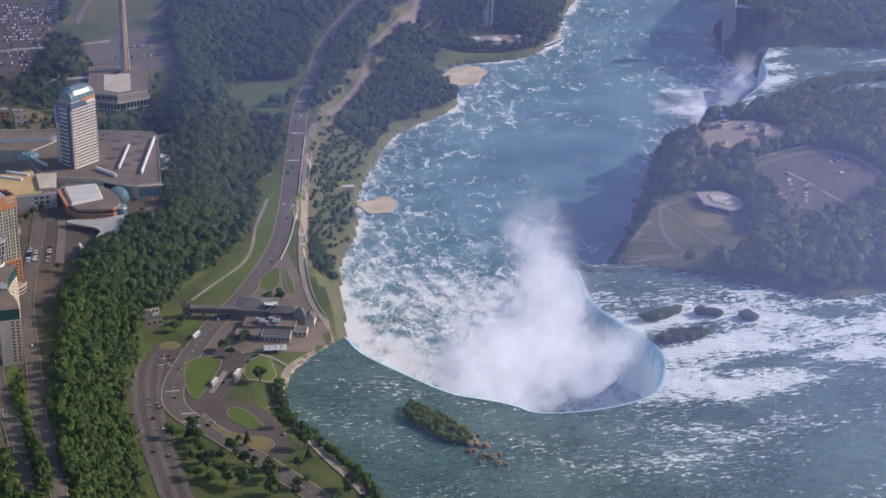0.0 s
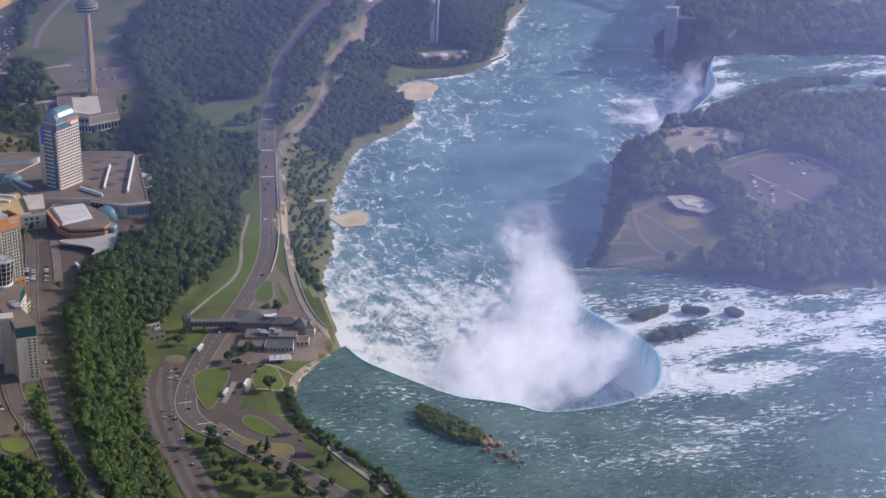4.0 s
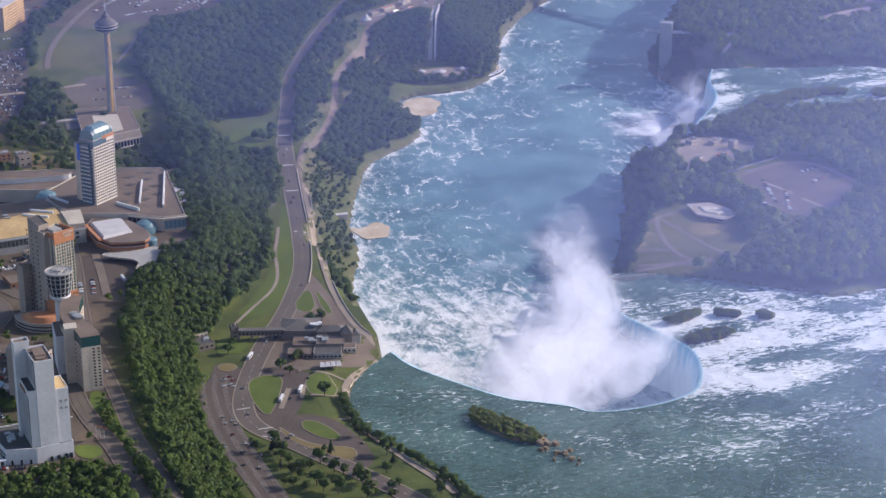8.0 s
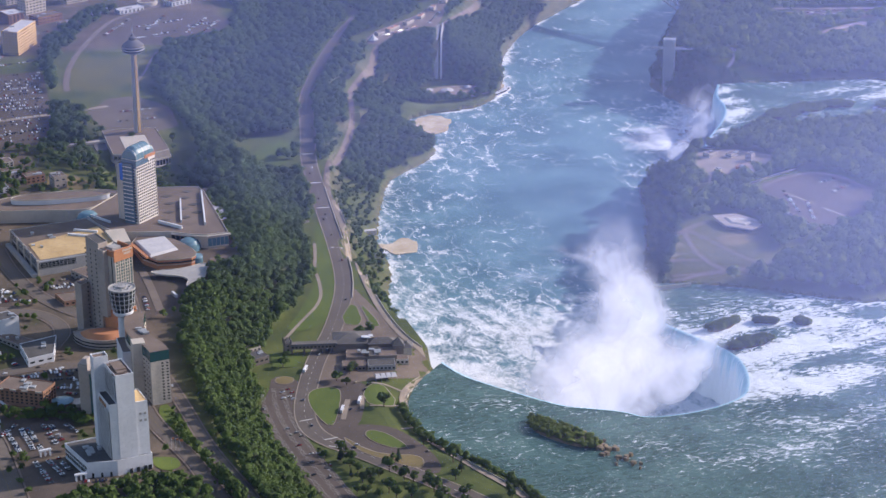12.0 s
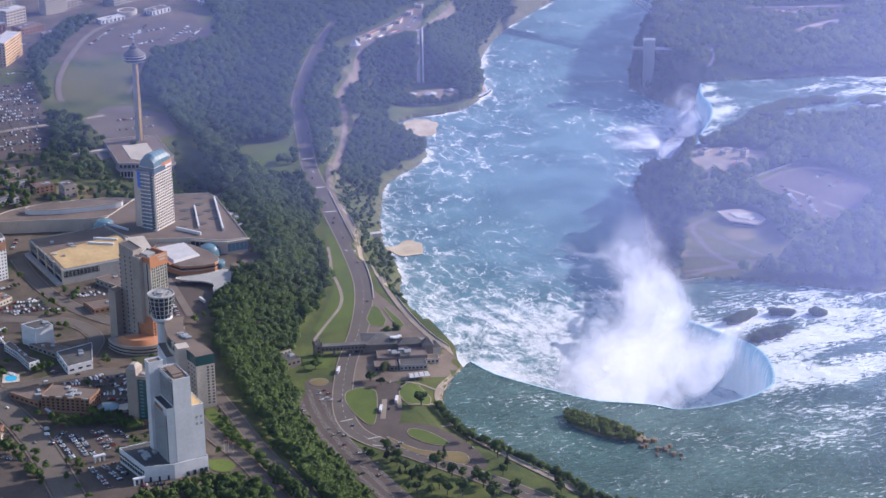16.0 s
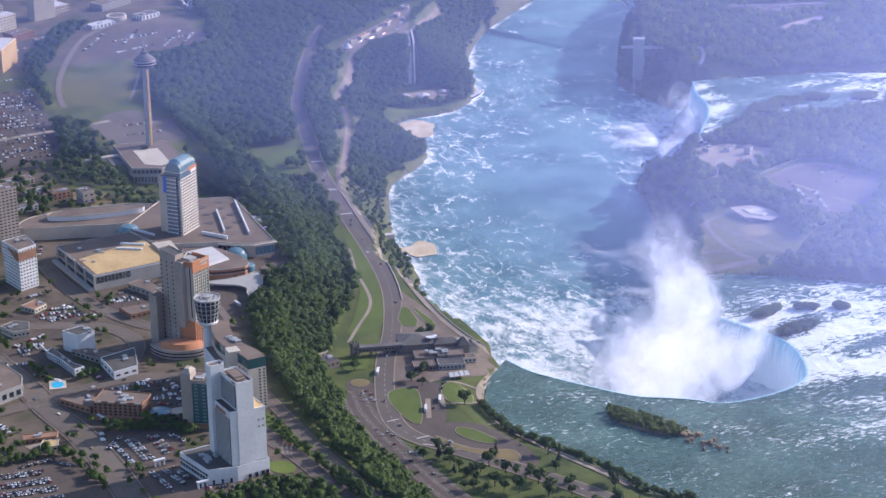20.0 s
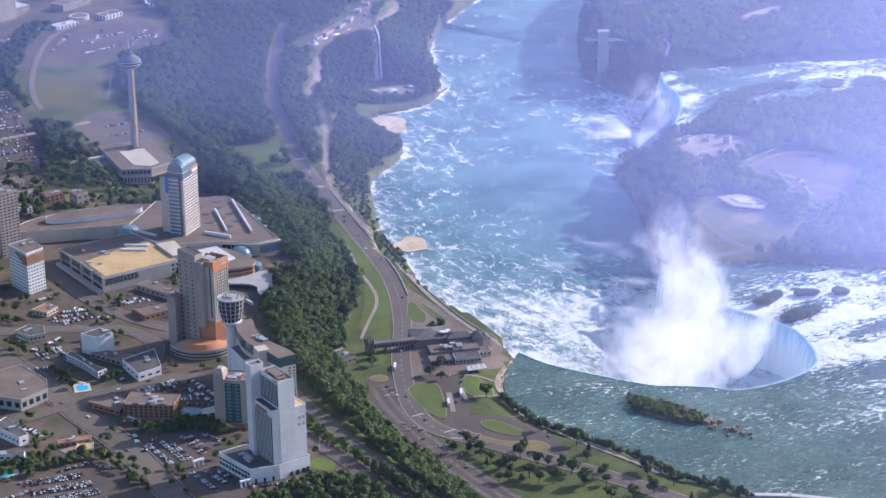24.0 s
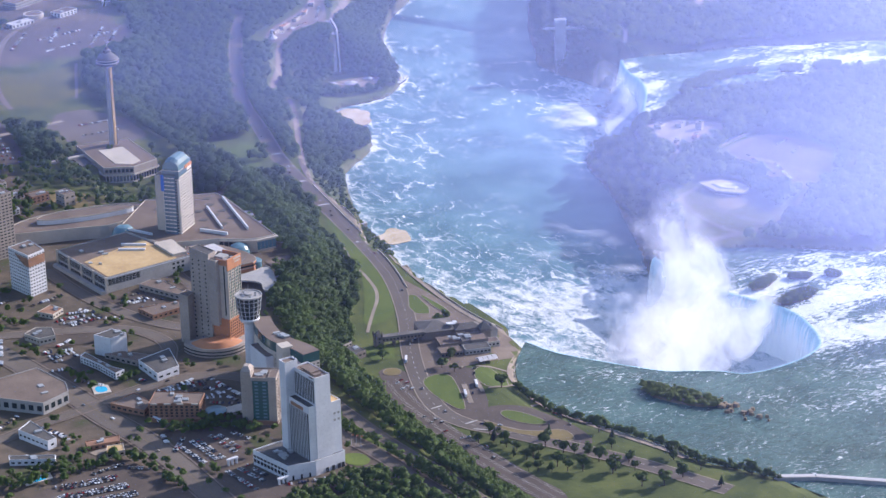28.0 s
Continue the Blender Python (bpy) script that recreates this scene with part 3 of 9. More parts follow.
# ---- ground: one sheet ----
gx, gy = axis(-520, 1000, 6.0, -6000, 7000), axis(-470, 1420, 6.0, -5000, 7000)
GX, GY = np.meshgrid(gx, gy)
plane = np.stack([GX.ravel(), GY.ravel()], 1)
heights = ground_height(plane)
toe_d, _ = line_distance(plane, TOE)
town = ((plane[:, 0] < np.interp(plane[:, 1], TOE[:, 1], TOE[:, 0])) * step(58, 85, toe_d))
meadow = step(-235, -215, plane[:, 0]) * step(425, 440, plane[:, 1]) * step(1060, 1020, plane[:, 1])
town = town * (1 - 0.85 * meadow)
dry = np.maximum(np.exp(-((plane[:, 0] - 420) / 60) ** 2 - ((plane[:, 1] - 160) / 60) ** 2), 0) * (plane[:, 0] > 330)
ground = new("ground", make_mesh("ground", np.c_[plane, heights], grid_faces(len(gy), len(gx)), ground_material(), False,
                                 (("town", town), ("dry", dry))))
tagged(ground, "grassy plateau with a steep rocky river gorge", "ground", kind="structure")
H_GRID = heights.reshape(GX.shape)


def ground_z(x, y):
    """Height of the ground sheet itself."""
    i = int(np.clip(np.searchsorted(gx, x) - 1, 0, len(gx) - 2))
    j = int(np.clip(np.searchsorted(gy, y) - 1, 0, len(gy) - 2))
    u, v = (x - gx[i]) / (gx[i + 1] - gx[i]), (y - gy[j]) / (gy[j + 1] - gy[j])
    h = H_GRID[j:j + 2, i:i + 2]
    return float((h[0, 0] * (1 - u) + h[0, 1] * u) * (1 - v) + (h[1, 0] * (1 - u) + h[1, 1] * u) * v)


# ---- lower river ----
wx, wy = axis(40, 900, 9.0, -100, 4000), axis(-230, 1450, 9.0, -400, 5000)
WX, WY = np.meshgrid(wx, wy)
water = np.stack([WX.ravel(), WY.ravel()], 1)
plunge, _ = line_distance(water, CREST)
plunge2, _ = line_distance(water, CREST2)
shore, _ = line_distance(water, WEST_SHORE)
foam = 0.12 + 0.95 * np.exp(-(plunge / 125) ** 2) + 1.0 * np.exp(-(plunge2 / 95) ** 2)
foam += 0.36 * np.exp(-(shore / 130) ** 2) * step(-100, 200, water[:, 1]) * step(1500, 900, water[:, 1])
foam += 0.25 * np.exp(-((water[:, 0] - 165) / 70) ** 2 - ((water[:, 1] - 180) / 170) ** 2)
foam *= 1 - 0.8 * np.exp(-((water[:, 0] - 420) / 90) ** 2 - ((water[:, 1] - 420) / 230) ** 2)
foam += np.clip(0.35 + 0.7 * field(water[:, 0] * 0.03, water[:, 1] * 0.03, 31), 0, 0.8) * np.exp(-(shore / 8) ** 2) * step(0, 150, water[:, 1])
swell = field(water[:, 0] * 0.05, water[:, 1] * 0.05, 5) * 0.5 * np.clip(foam, 0.2, 1)
river = new("water_lower_river", make_mesh("water_lower_river", np.c_[water, RIVER + swell], grid_faces(len(wy), len(wx)), LOWER, True,
                                           (("foam", np.clip(foam, 0, 1.2)),)))
tagged(river, "blue-green gorge river streaked with white foam", "river", kind="structure")


# ---- water above the falls, cut exactly at the lip ----
from mathutils.geometry import delaunay_2d_cdt


def sheet(name, outline, spacing, keep, material, label):
    """A water sheet inside a plan outline, with points set close in the near part."""
    lo, hi = outline.min(0), outline.max(0)
    near = keep
    xs, ys = np.arange(max(lo[0], near[0]), min(hi[0], near[2]), spacing), np.arange(max(lo[1], near[1]), min(hi[1], near[3]), spacing)
    A, B = np.meshgrid(xs, ys)
    pts = np.stack([A.ravel(), B.ravel()], 1) + np.random.uniform(-0.3, 0.3, (A.size, 2)) * spacing
    pts = pts[signed(pts, outline) < -spacing * 0.5]
    k = len(outline)
    verts = [Vector(v) for v in outline] + [Vector(v) for v in pts]
    edges = [(i, (i + 1) % k) for i in range(k)]
    out = delaunay_2d_cdt(verts, edges, [list(range(k))], 1, 0.001)
    xy, tri = np.array([tuple(v) for v in out[0]]), np.array([f for f in out[2] if len(f) == 3])
    level, d, s = river_level(xy)
    white = 0.28 + 1.0 * np.exp(-((xy[:, 0] - 420) / 98) ** 2 - ((xy[:, 1] + 112) / 98) ** 2)
    white += 0.45 * np.exp(-((xy[:, 0] - 620) / 110) ** 2 - ((xy[:, 1] + 70) / 60) ** 2)
    white += 0.6 * np.exp(-((xy[:, 0] - 480) / 75) ** 2 - ((xy[:, 1] + 40) / 60) ** 2)
    white += 0.4 * np.exp(-((xy[:, 0] - 560) / 90) ** 2 - ((xy[:, 1] + 110) / 70) ** 2)
    white += 0.3 * np.exp(-((xy[:, 0] - 330) / 110) ** 2 - ((xy[:, 1] + 260) / 70) ** 2)
    white += 0.22 * np.exp(-((xy[:, 0] - 120) / 60) ** 2 - ((xy[:, 1] + 160) / 30) ** 2)
    white += 0.5 * step(45, 10, d) * step(280, 330, xy[:, 0]) 
    far = 0.36 + 0.8 * step(40, 8, d) + 0.7 * np.exp(-((xy[:, 0] - 960) / 110) ** 2)
    white = np.where(xy[:, 1] > 480, far, white)
    jig = field(xy[:, 0] * 0.09, xy[:, 1] * 0.16, 6) + 0.6 * field(xy[:, 0] * 0.25, xy[:, 1] * 0.36, 7)
    calm = step(0, 10, d)
    z = level + jig * calm * (0.25 + 0.9 * np.clip(white, 0, 1))
    # fronts of white water lie across the stream, threads along it
    flow = np.stack([xy[:, 0] * 0.4 - xy[:, 1] * 0.08, xy[:, 1] + xy[:, 0] * 0.06, 0 * s], 1)
    ob = new(name, make_mesh(name, np.c_[xy, z], tri, material, True, (("foam", np.clip(white, 0, 1.1)),), (("flow", flow),)))
    return tagged(ob, label, "river", kind="structure")


sheet("water_rapids", UPPER_RIVER, 5.5, (-50, -520, 760, 150), UPPER, "dark green rapids breaking white towards the falls")
sheet("water_channel", CHANNEL, 8.0, (560, 380, 1250, 780), UPPER, "shallow channel of white rapids behind the island")


# ---- the falling water ----
def falls(name, crest, drop, out, label):
    p = resample(crest, 1.2)
    t = np.gradient(p, axis=0)
    t /= np.hypot(*t.T)[:, None]
    nrm = np.stack([-t[:, 1], t[:, 0]], 1)      # towards the gorge
    s = np.r_[0, np.cumsum(np.hypot(*np.diff(p, axis=0).T))]
    prof = np.array([(-1.5, 0.05), (0.0, -0.1), (1.6, -0.7), (2.8, -2.5), (3.8, -6), (4.6, -11), (5.4, -18), (6.2, -26), (7.0, -35), (7.8, -44), (8.5, -54)])
    rows, flow = [], []
    for k, (o, z) in enumerate(prof):
        rib = (field(s * 0.16, 0 * s + z * 0.02, 8) * 1.4 + field(s * 0.55, 0 * s + z * 0.05, 9) * 0.7) * min(1, max(0, -z / 8))
        xy = p + nrm * (o * out / 8.5 + rib)[:, None]
        rows.append(np.c_[xy, np.full(len(s), z * drop / 54 if z < -1 else z)])
        flow.append(np.stack([s, np.full(len(s), -z), 0 * s], 1))
    v, f = np.vstack(rows), grid_faces(len(prof), len(s))
    ob = new(name, make_mesh(name, v, f, FALLING, True, (), (("flow", np.vstack(flow)),)))
    return tagged(ob, label, "waterfall", kind="structure")


falls("water_horseshoe_falls", CREST, 54, 8.5, "curved curtain of green-white falling water")
falls("water_straight_falls", CREST2, 40, 7, "straight curtain of white falling water")


# ---- builders ----
def part(name, bm, material, parent=None, label="", smooth_shade=False):
    """Links a bmesh as one mesh object, under a thing or a part."""
    me = bpy.data.meshes.new(name)
    bm.to_mesh(me)
    bm.free()
    for m in material if isinstance(material, (list, tuple)) else [material]:
        me.materials.append(m)
    if smooth_shade:
        me.polygons.foreach_set("use_smooth", np.full(len(me.polygons), True))
    ob = new(name, me)
    ob.parent = parent
    return tagged(ob, label) if label else ob


def thing(name, x, y, z, label, category, group="", turn=0.0):
    ob = new(name)
    ob.empty_display_size = 2.0
    ob.location, ob.rotation_euler = (x, y, z), (0, 0, radians(turn))
    return tagged(ob, label, category, group)


def box(bm, lo, hi, bevel=0.0):
    """A box between two corners, added to a bmesh."""
    v = [bm.verts.new((x, y, z)) for z in (lo[2], hi[2]) for x, y in ((lo[0], lo[1]), (hi[0], lo[1]), (hi[0], hi[1]), (lo[0], hi[1]))]
    fs = [bm.faces.new([v[i] for i in f]) for f in ((3, 2, 1, 0), (4, 5, 6, 7), (0, 1, 5, 4), (1, 2, 6, 5), (2, 3, 7, 6), (3, 0, 4, 7))]
    if bevel:
        bmesh.ops.bevel(bm, geom=list({e for f in fs for e in f.edges}), offset=bevel, segments=1, affect="EDGES")
    return bm


def cube(lo, hi, bevel=0.0):
    return box(bmesh.new(), lo, hi, bevel)


def prism(outline, z0, z1, bm=None, taper=1.0):
    """An upright solid over a plan outline (counter-clockwise)."""
    bm = bm or bmesh.new()
    c = np.mean(outline, 0)
    a = [bm.verts.new((x, y, z0)) for x, y in outline]
    b = [bm.verts.new((c[0] + (x - c[0]) * taper, c[1] + (y - c[1]) * taper, z1)) for x, y in outline]
    k = len(a)
    bm.faces.new(a[::-1])
    bm.faces.new(b)
    for i in range(k):
        bm.faces.new((a[i], a[(i + 1) % k], b[(i + 1) % k], b[i]))
    return bm


def circle(r, k=24, cx=0.0, cy=0.0, ry=None, a0=0.0, a1=360.0):
    full = abs(a1 - a0) >= 360
    return [(cx + r * math.cos(radians(a)), cy + (ry or r) * math.sin(radians(a))) for a in np.linspace(a0, a1, k, endpoint=not full)]


def lathe(profile, k=24, bm=None):
    """A turned solid: (radius, height) pairs from bottom to top."""
    bm = bm or bmesh.new()
    rings = [[bm.verts.new((r * math.cos(2 * math.pi * i / k), r * math.sin(2 * math.pi * i / k), z)) for i in range(k)] for r, z in profile]
    bm.faces.new(rings[0][::-1])
    bm.faces.new(rings[-1])
    for a, b in zip(rings[:-1], rings[1:]):
        for i in range(k):
            bm.faces.new((a[i], a[(i + 1) % k], b[(i + 1) % k], b[i]))
    return bm


def parapet(outline, z, height=1.0, wide=0.5, bm=None):
    """A low wall round the edge of a flat roof."""
    bm = bm or bmesh.new()
    o = np.array(outline, float)
    c = o.mean(0)
    d = np.hypot(*(o - c).T)[:, None]
    inner = c + (o - c) * (1 - wide * 1.3 / d)
    k = len(o)
    rings = [[bm.verts.new((*p, zz)) for p in q] for q, zz in ((o, z), (o, z + height), (inner, z + height), (inner, z))]
    for a, b in zip(rings[:-1], rings[1:]):
        for i in range(k):
            bm.faces.new((a[i], a[(i + 1) % k], b[(i + 1) % k], b[i]))
    return bm


MESHES = {}


def shared_box(key, size, material):
    """One small box mesh that many alike pieces share; its back lies on the wall."""
    if key not in MESHES:
        bm = cube((-size[0] / 2, -size[1], -size[2] / 2), (size[0] / 2, 0.05, size[2] / 2))
        me = bpy.data.meshes.new(key)
        bm.to_mesh(me)
        bm.free()
        me.materials.append(material)
        MESHES[key] = me
    return MESHES[key]


def windows(parent, a, b, z0, z1, columns, floors, size, material, name="window", key=""):
    """Windows in rows on the wall from plan point a to b (outside on the right hand of that way), each an object of its own."""
    a, b = Vector((*a, 0)), Vector((*b, 0))
    way = b - a
    turn = math.atan2(way.y, way.x)
    me = shared_box(f"{name}_{key}_{size[0]:.2f}_{size[1]:.2f}_{size[2]:.2f}", size, material)
    for i in range(columns):
        for j in range(floors):
            ob = new(name, me)
            ob.parent = parent
            p = a + way * ((i + 0.5) / columns)
            ob.location = (p.x, p.y, z0 + (z1 - z0) * (j + 0.5) / floors)
            ob.rotation_euler = (0, 0, turn)


def drape(name, outline, material, lift, label, category, kind="structure", spacing=9.0):
    """A flat piece of the setting laid on the ground inside a plan outline."""
    o = np.array(outline, float)
    lo, hi = o.min(0), o.max(0)
    edge = resample(np.vstack([o, o[:1]]), spacing)[:-1]
    A, B = np.meshgrid(np.arange(lo[0], hi[0], spacing), np.arange(lo[1], hi[1], spacing))
    pts = np.stack([A.ravel(), B.ravel()], 1)
    pts = pts[signed(pts, edge) < -spacing * 0.3] if len(pts) else pts
    k = len(edge)
    out = delaunay_2d_cdt([Vector(v) for v in edge] + [Vector(v) for v in pts], [(i, (i + 1) % k) for i in range(k)], [list(range(k))], 1, 0.001)
    tri = np.array([f for f in out[2] if len(f) == 3])
    v = np.array([(x, y, ground_z(x, y) + lift) for x, y in out[0]])
    return tagged(new(name, make_mesh(name, v, tri, material)), label, category, kind=kind)


def ribbon_mesh(name, line, width, material, lift, step_m=6.0, thick=0.0):
    p = resample(line, step_m)
    t = np.gradient(p[:, :2], axis=0)
    t /= np.maximum(np.hypot(*t.T), 1e-6)[:, None]
    side = np.stack([-t[:, 1], t[:, 0]], 1)
    cols = np.linspace(-0.5, 0.5, 4)
    rows = []
    for xy, s in zip(p[:, :2], side):
        rows += [(*(xy + s * width * c), ground_z(*(xy + s * width * c)) + lift) for c in cols]
    return make_mesh(name, rows, grid_faces(len(p), 4)[:, ::-1], material)


def road(name, line, width, material, lift, label, category="road", rounds=2):
    return tagged(new(name, ribbon_mesh(name, smooth(line, rounds), width, material, lift)), label, category, kind="structure")


# ---- trees ----
def crown(seed, leaves, tall=1.25, lobes=7, leaf=0.30):
    """A crown of unit radius: leaf clumps set over uneven lobes, with gaps between. Quads."""
    r = np.random.RandomState(seed)
    centre = r.normal(0, 0.36, (lobes, 3)) * (1, 1, 0.55 * tall) + (0, 0, tall)
    size = r.uniform(0.42, 0.68, lobes)
    which = r.randint(0, lobes, leaves)
    d = r.normal(0, 1, (leaves, 3))
    d[:, 2] = np.abs(d[:, 2]) * 0.9 - 0.25
    d /= np.linalg.norm(d, axis=1)[:, None]
    pos = centre[which] + d * size[which][:, None] * r.uniform(0.75, 1.05, (leaves, 1)) * (1, 1, 0.85)
    nrm = d + r.normal(0, 0.3, (leaves, 3))
    nrm /= np.linalg.norm(nrm, axis=1)[:, None]
    u = np.cross(nrm, r.normal(0, 1, (leaves, 3)))
    u /= np.linalg.norm(u, axis=1)[:, None]
    w = np.cross(nrm, u)
    s = r.uniform(0.7, 1.25, (leaves, 1)) * leaf
    quad = np.stack([pos - u * s - w * s * 0.8, pos + u * s - w * s * 0.9 + nrm * s * 0.3, pos + u * s * 0.9 + w * s, pos - u * s * 0.8 + w * s * 0.9 + nrm * s * 0.25], 1)
    verts = quad.reshape(-1, 3)
    faces = np.arange(len(verts)).reshape(-1, 4)
    # the dark inside of the crown
    a = np.linspace(0, 2 * np.pi, 7)[:-1]
    core = [(0, 0, tall - 0.6)] + [(0.55 * math.cos(q), 0.55 * math.sin(q), tall - 0.15) for q in a] + [(0.4 * math.cos(q), 0.4 * math.sin(q), tall + 0.35) for q in a]
    base = len(verts)
    cf = [(base + 1 + i, base + 1 + (i + 1) % 6, base + 7 + (i + 1) % 6, base + 7 + i) for i in range(6)]
    cf += [(base + 0, base + 1 + (i + 1) % 6, base + 1 + i, base + 0) for i in range(0)]
    return np.vstack([verts, core]), np.vstack([faces, cf])


def conifer(seed, leaves):
    """A pointed crown of drooping boughs."""
    r = np.random.RandomState(seed)
    h = r.uniform(0, 1, leaves) ** 0.8
    a = r.uniform(0, 2 * np.pi, leaves)
    rad = (1 - h) * 0.85 + 0.05
    pos = np.stack([rad * np.cos(a), rad * np.sin(a), 0.35 + h * 2.6], 1)
    out = np.stack([np.cos(a), np.sin(a), -0.45 + 0 * a], 1)
    side = np.stack([-np.sin(a), np.cos(a), 0 * a], 1)
    s = r.uniform(0.25, 0.45, (leaves, 1)) * (1.15 - h[:, None] * 0.6)
    quad = np.stack([pos - side * s, pos + side * s, pos + side * s * 0.3 - out * s * 1.4, pos - side * s * 0.3 - out * s * 1.4], 1)
    return quad.reshape(-1, 3), np.arange(leaves * 4).reshape(-1, 4)


CROWNS = [crown(k, 190, 1.0 + 0.12 * (k % 4), 7 + k % 3, 0.155) for k in range(10)]
FAR_CROWNS = [crown(k, 80, 1.0 + 0.12 * (k % 4), 6 + k % 3, 0.23) for k in range(10)]
CONIFERS = [conifer(40 + k, 60) for k in range(3)]


def wood(name, places, radius, label, material=LEAF, protos=None, tint=(0.15, 0.75), seed=1):
    """A wood as one object: every tree a crown of leaf clumps on a short trunk."""
    r = np.random.RandomState(seed)
    protos = protos or CROWNS
    V, F, T, N, base = [], [], [], [], 0
    for x, y in places:
        v, f = protos[r.randint(len(protos))]
        s = radius * r.uniform(0.72, 1.25)
        a = r.uniform(0, 2 * np.pi)
        c, q = np.cos(a) * s, np.sin(a) * s
        z = ground_z(x, y)
        lift = s * 0.25
        V.append(np.stack([v[:, 0] * c - v[:, 1] * q + x, v[:, 0] * q + v[:, 1] * c + y, v[:, 2] * s * r.uniform(0.85, 1.25) + z + lift], 1))
        F.append(f + base)
        T.append(np.full(len(v), r.uniform(*tint)))
        o = v - (0, 0, 0.55)
        o = o / np.linalg.norm(o, axis=1)[:, None]
        N.append(np.stack([o[:, 0] * c / s - o[:, 1] * q / s, o[:, 0] * q / s + o[:, 1] * c / s, o[:, 2]], 1))
        base += len(v)
    if not V:
        return None
    ob = new(name, make_mesh(name, np.vstack(V), np.vstack(F), material, False, (("tint", np.concatenate(T)),), (("out", np.vstack(N)),)))
    return tagged(ob, label, "woodland", kind="stuff")


def scatter(outline, spacing, seed, avoid=(), margin=3.0, thin=0.0):
    """Places for trees inside an outline: a jittered grid, clear of the roads and buildings in avoid."""
    r = np.random.RandomState(seed)
    o = np.array(outline, float)
    lo, hi = o.min(0), o.max(0)
    A, B = np.meshgrid(np.arange(lo[0], hi[0], spacing), np.arange(lo[1], hi[1], spacing))
    p = np.stack([A.ravel(), B.ravel()], 1) + r.uniform(-0.5, 0.5, (A.size, 2)) * spacing
    p = p[inside(p, o)]
    p = p[r.uniform(0, 1, len(p)) > thin]
    for line, wide in avoid:
        p = p[line_distance(p, np.array(line, float))[0] > wide / 2 + margin]
    for poly in NO_TREES:
        p = p[signed(p, np.array(poly, float)) > margin]
    d = np.minimum(np.minimum(signed(p, GORGE), signed(p, UPPER_RIVER)), signed(p, CHANNEL))
    return p[d > 2.5]


# ---- roads, lots and paths ----
PARKWAY = [(55, -400), (33, -350), (18, -318), (-4, -280), (-30, -237), (-52, -200), (-70, -176), (-79, -150), (-77, -115), (-66, -76), (-46, -22), (-28, 18),
           (-2, 68), (29, 146), (46, 206), (62, 304), (76, 410), (88, 490), (102, 592), (130, 699), (154, 817), (202, 938), (248, 1042), (285, 1120), (330, 1200)]
LOWER_ROAD = [(82, 380), (95, 470), (118, 560), (146, 617), (177, 693), (205, 755), (222, 866), (249, 927), (281, 963), (308, 1030), (340, 1058), (380, 1078), (418, 1085), (473, 1169), (540, 1260)]
ESCARP_ROAD = [(-170, -480), (-168, -350), (-179, -283), (-187, -223), (-190, -140), (-199, -20), (-196, 66), (-190, 145), (-188, 230)]
ROAD_A = [(-425, 190), (-406, 102), (-394, 42), (-382, -16), (-377, -62), (-366, -107), (-359, -160), (-355, -228), (-352, -340), (-350, -480)]
ROAD_B = [(-560, -85), (-471, -59), (-437, -48), (-403, -42), (-369, -34), (-331, -23), (-295, -19), (-262, -28), (-232, -52), (-225, -110), (-220, -180), (-205, -240), (-199, -290), (-192, -360)]
ROAD_C = [(-420, 165), (-370, 150), (-320, 130), (-280, 110), (-262, 60), (-282, 20), (-300, -18)]
ROAD_D = [(-300, 300), (-296, 240), (-285, 180), (-262, 120), (-235, 80), (-205, 65)]
ROAD_N = [(-148, 850), (-147, 885), (-130, 968), (-93, 1073), (-49, 1172), (-14, 1213), (60, 1260)]
ROAD_W = [(-330, 740), (-230, 752), (-160, 760), (-110, 770)]
GOAT_ROAD = [(334, 90), (394, 95), (431, 89), (468, 80), (512, 98), (546, 130), (575, 147), (650, 168), (694, 212), (686, 272), (662, 340), (610, 332), (552, 296), (510, 322), (478, 300)]
US_ROAD = [(700, 800), (728, 834), (731, 797), (726, 766), (745, 744), (775, 735), (813, 712), (880, 700), (960, 660), (1060, 625), (1300, 510)]
CLIFF_WALK = [(60, -330), (51, -301), (40, -273), (29, -238), (17, -194), (13, -157), (16, -121), (22, -91), (42, -66), (66, -46), (74, -30), (66, -8), (58, 30), (56, 90), (60, 160), (72, 260), (84, 360), (96, 440)]
HILL_PATH = [(-52, 61), (-28, 97), (5, 143), (16, 190), (21, 235), (32, 275), (40, 310)]
AVOID = [(PARKWAY, 18), (LOWER_ROAD, 10), (ESCARP_ROAD, 11), (ROAD_A, 24), (ROAD_B, 12), (ROAD_C, 12), (ROAD_D, 12), (ROAD_N, 12), (ROAD_W, 10), (GOAT_ROAD, 9), (US_ROAD, 9), (CLIFF_WALK, 8), (HILL_PATH, 5)]
road("road_parkway", PARKWAY, 17, PARKROAD, 0.55, "grey two-lane parkway along the gorge")
road("road_lower", LOWER_ROAD, 8, WALK, 0.6, "pale road along the cliff edge")
road("road_escarpment", ESCARP_ROAD, 9, ASPHALT, 0.5, "narrow grey road on top of the wooded slope")
road("road_avenue", ROAD_A, 23, ASPHALT, 0.5, "wide worn city avenue")
road("road_side", ROAD_B, 12, ASPHALT, 0.55, "grey side street between the hotels")
road("road_cross", ROAD_C, 12, ASPHALT, 0.6, "curving grey street")
road("road_hotels", ROAD_D, 12, ASPHALT, 0.45, "grey street between hotels")
road("road_north", ROAD_N, 8, WALK, 0.8, "pale road round a field")
road("road_west", ROAD_W, 9, PATHS, 0.55, "pale road beside parking lots")
road("road_island", GOAT_ROAD, 5.5, WALK, 0.6, "pale road on the island")
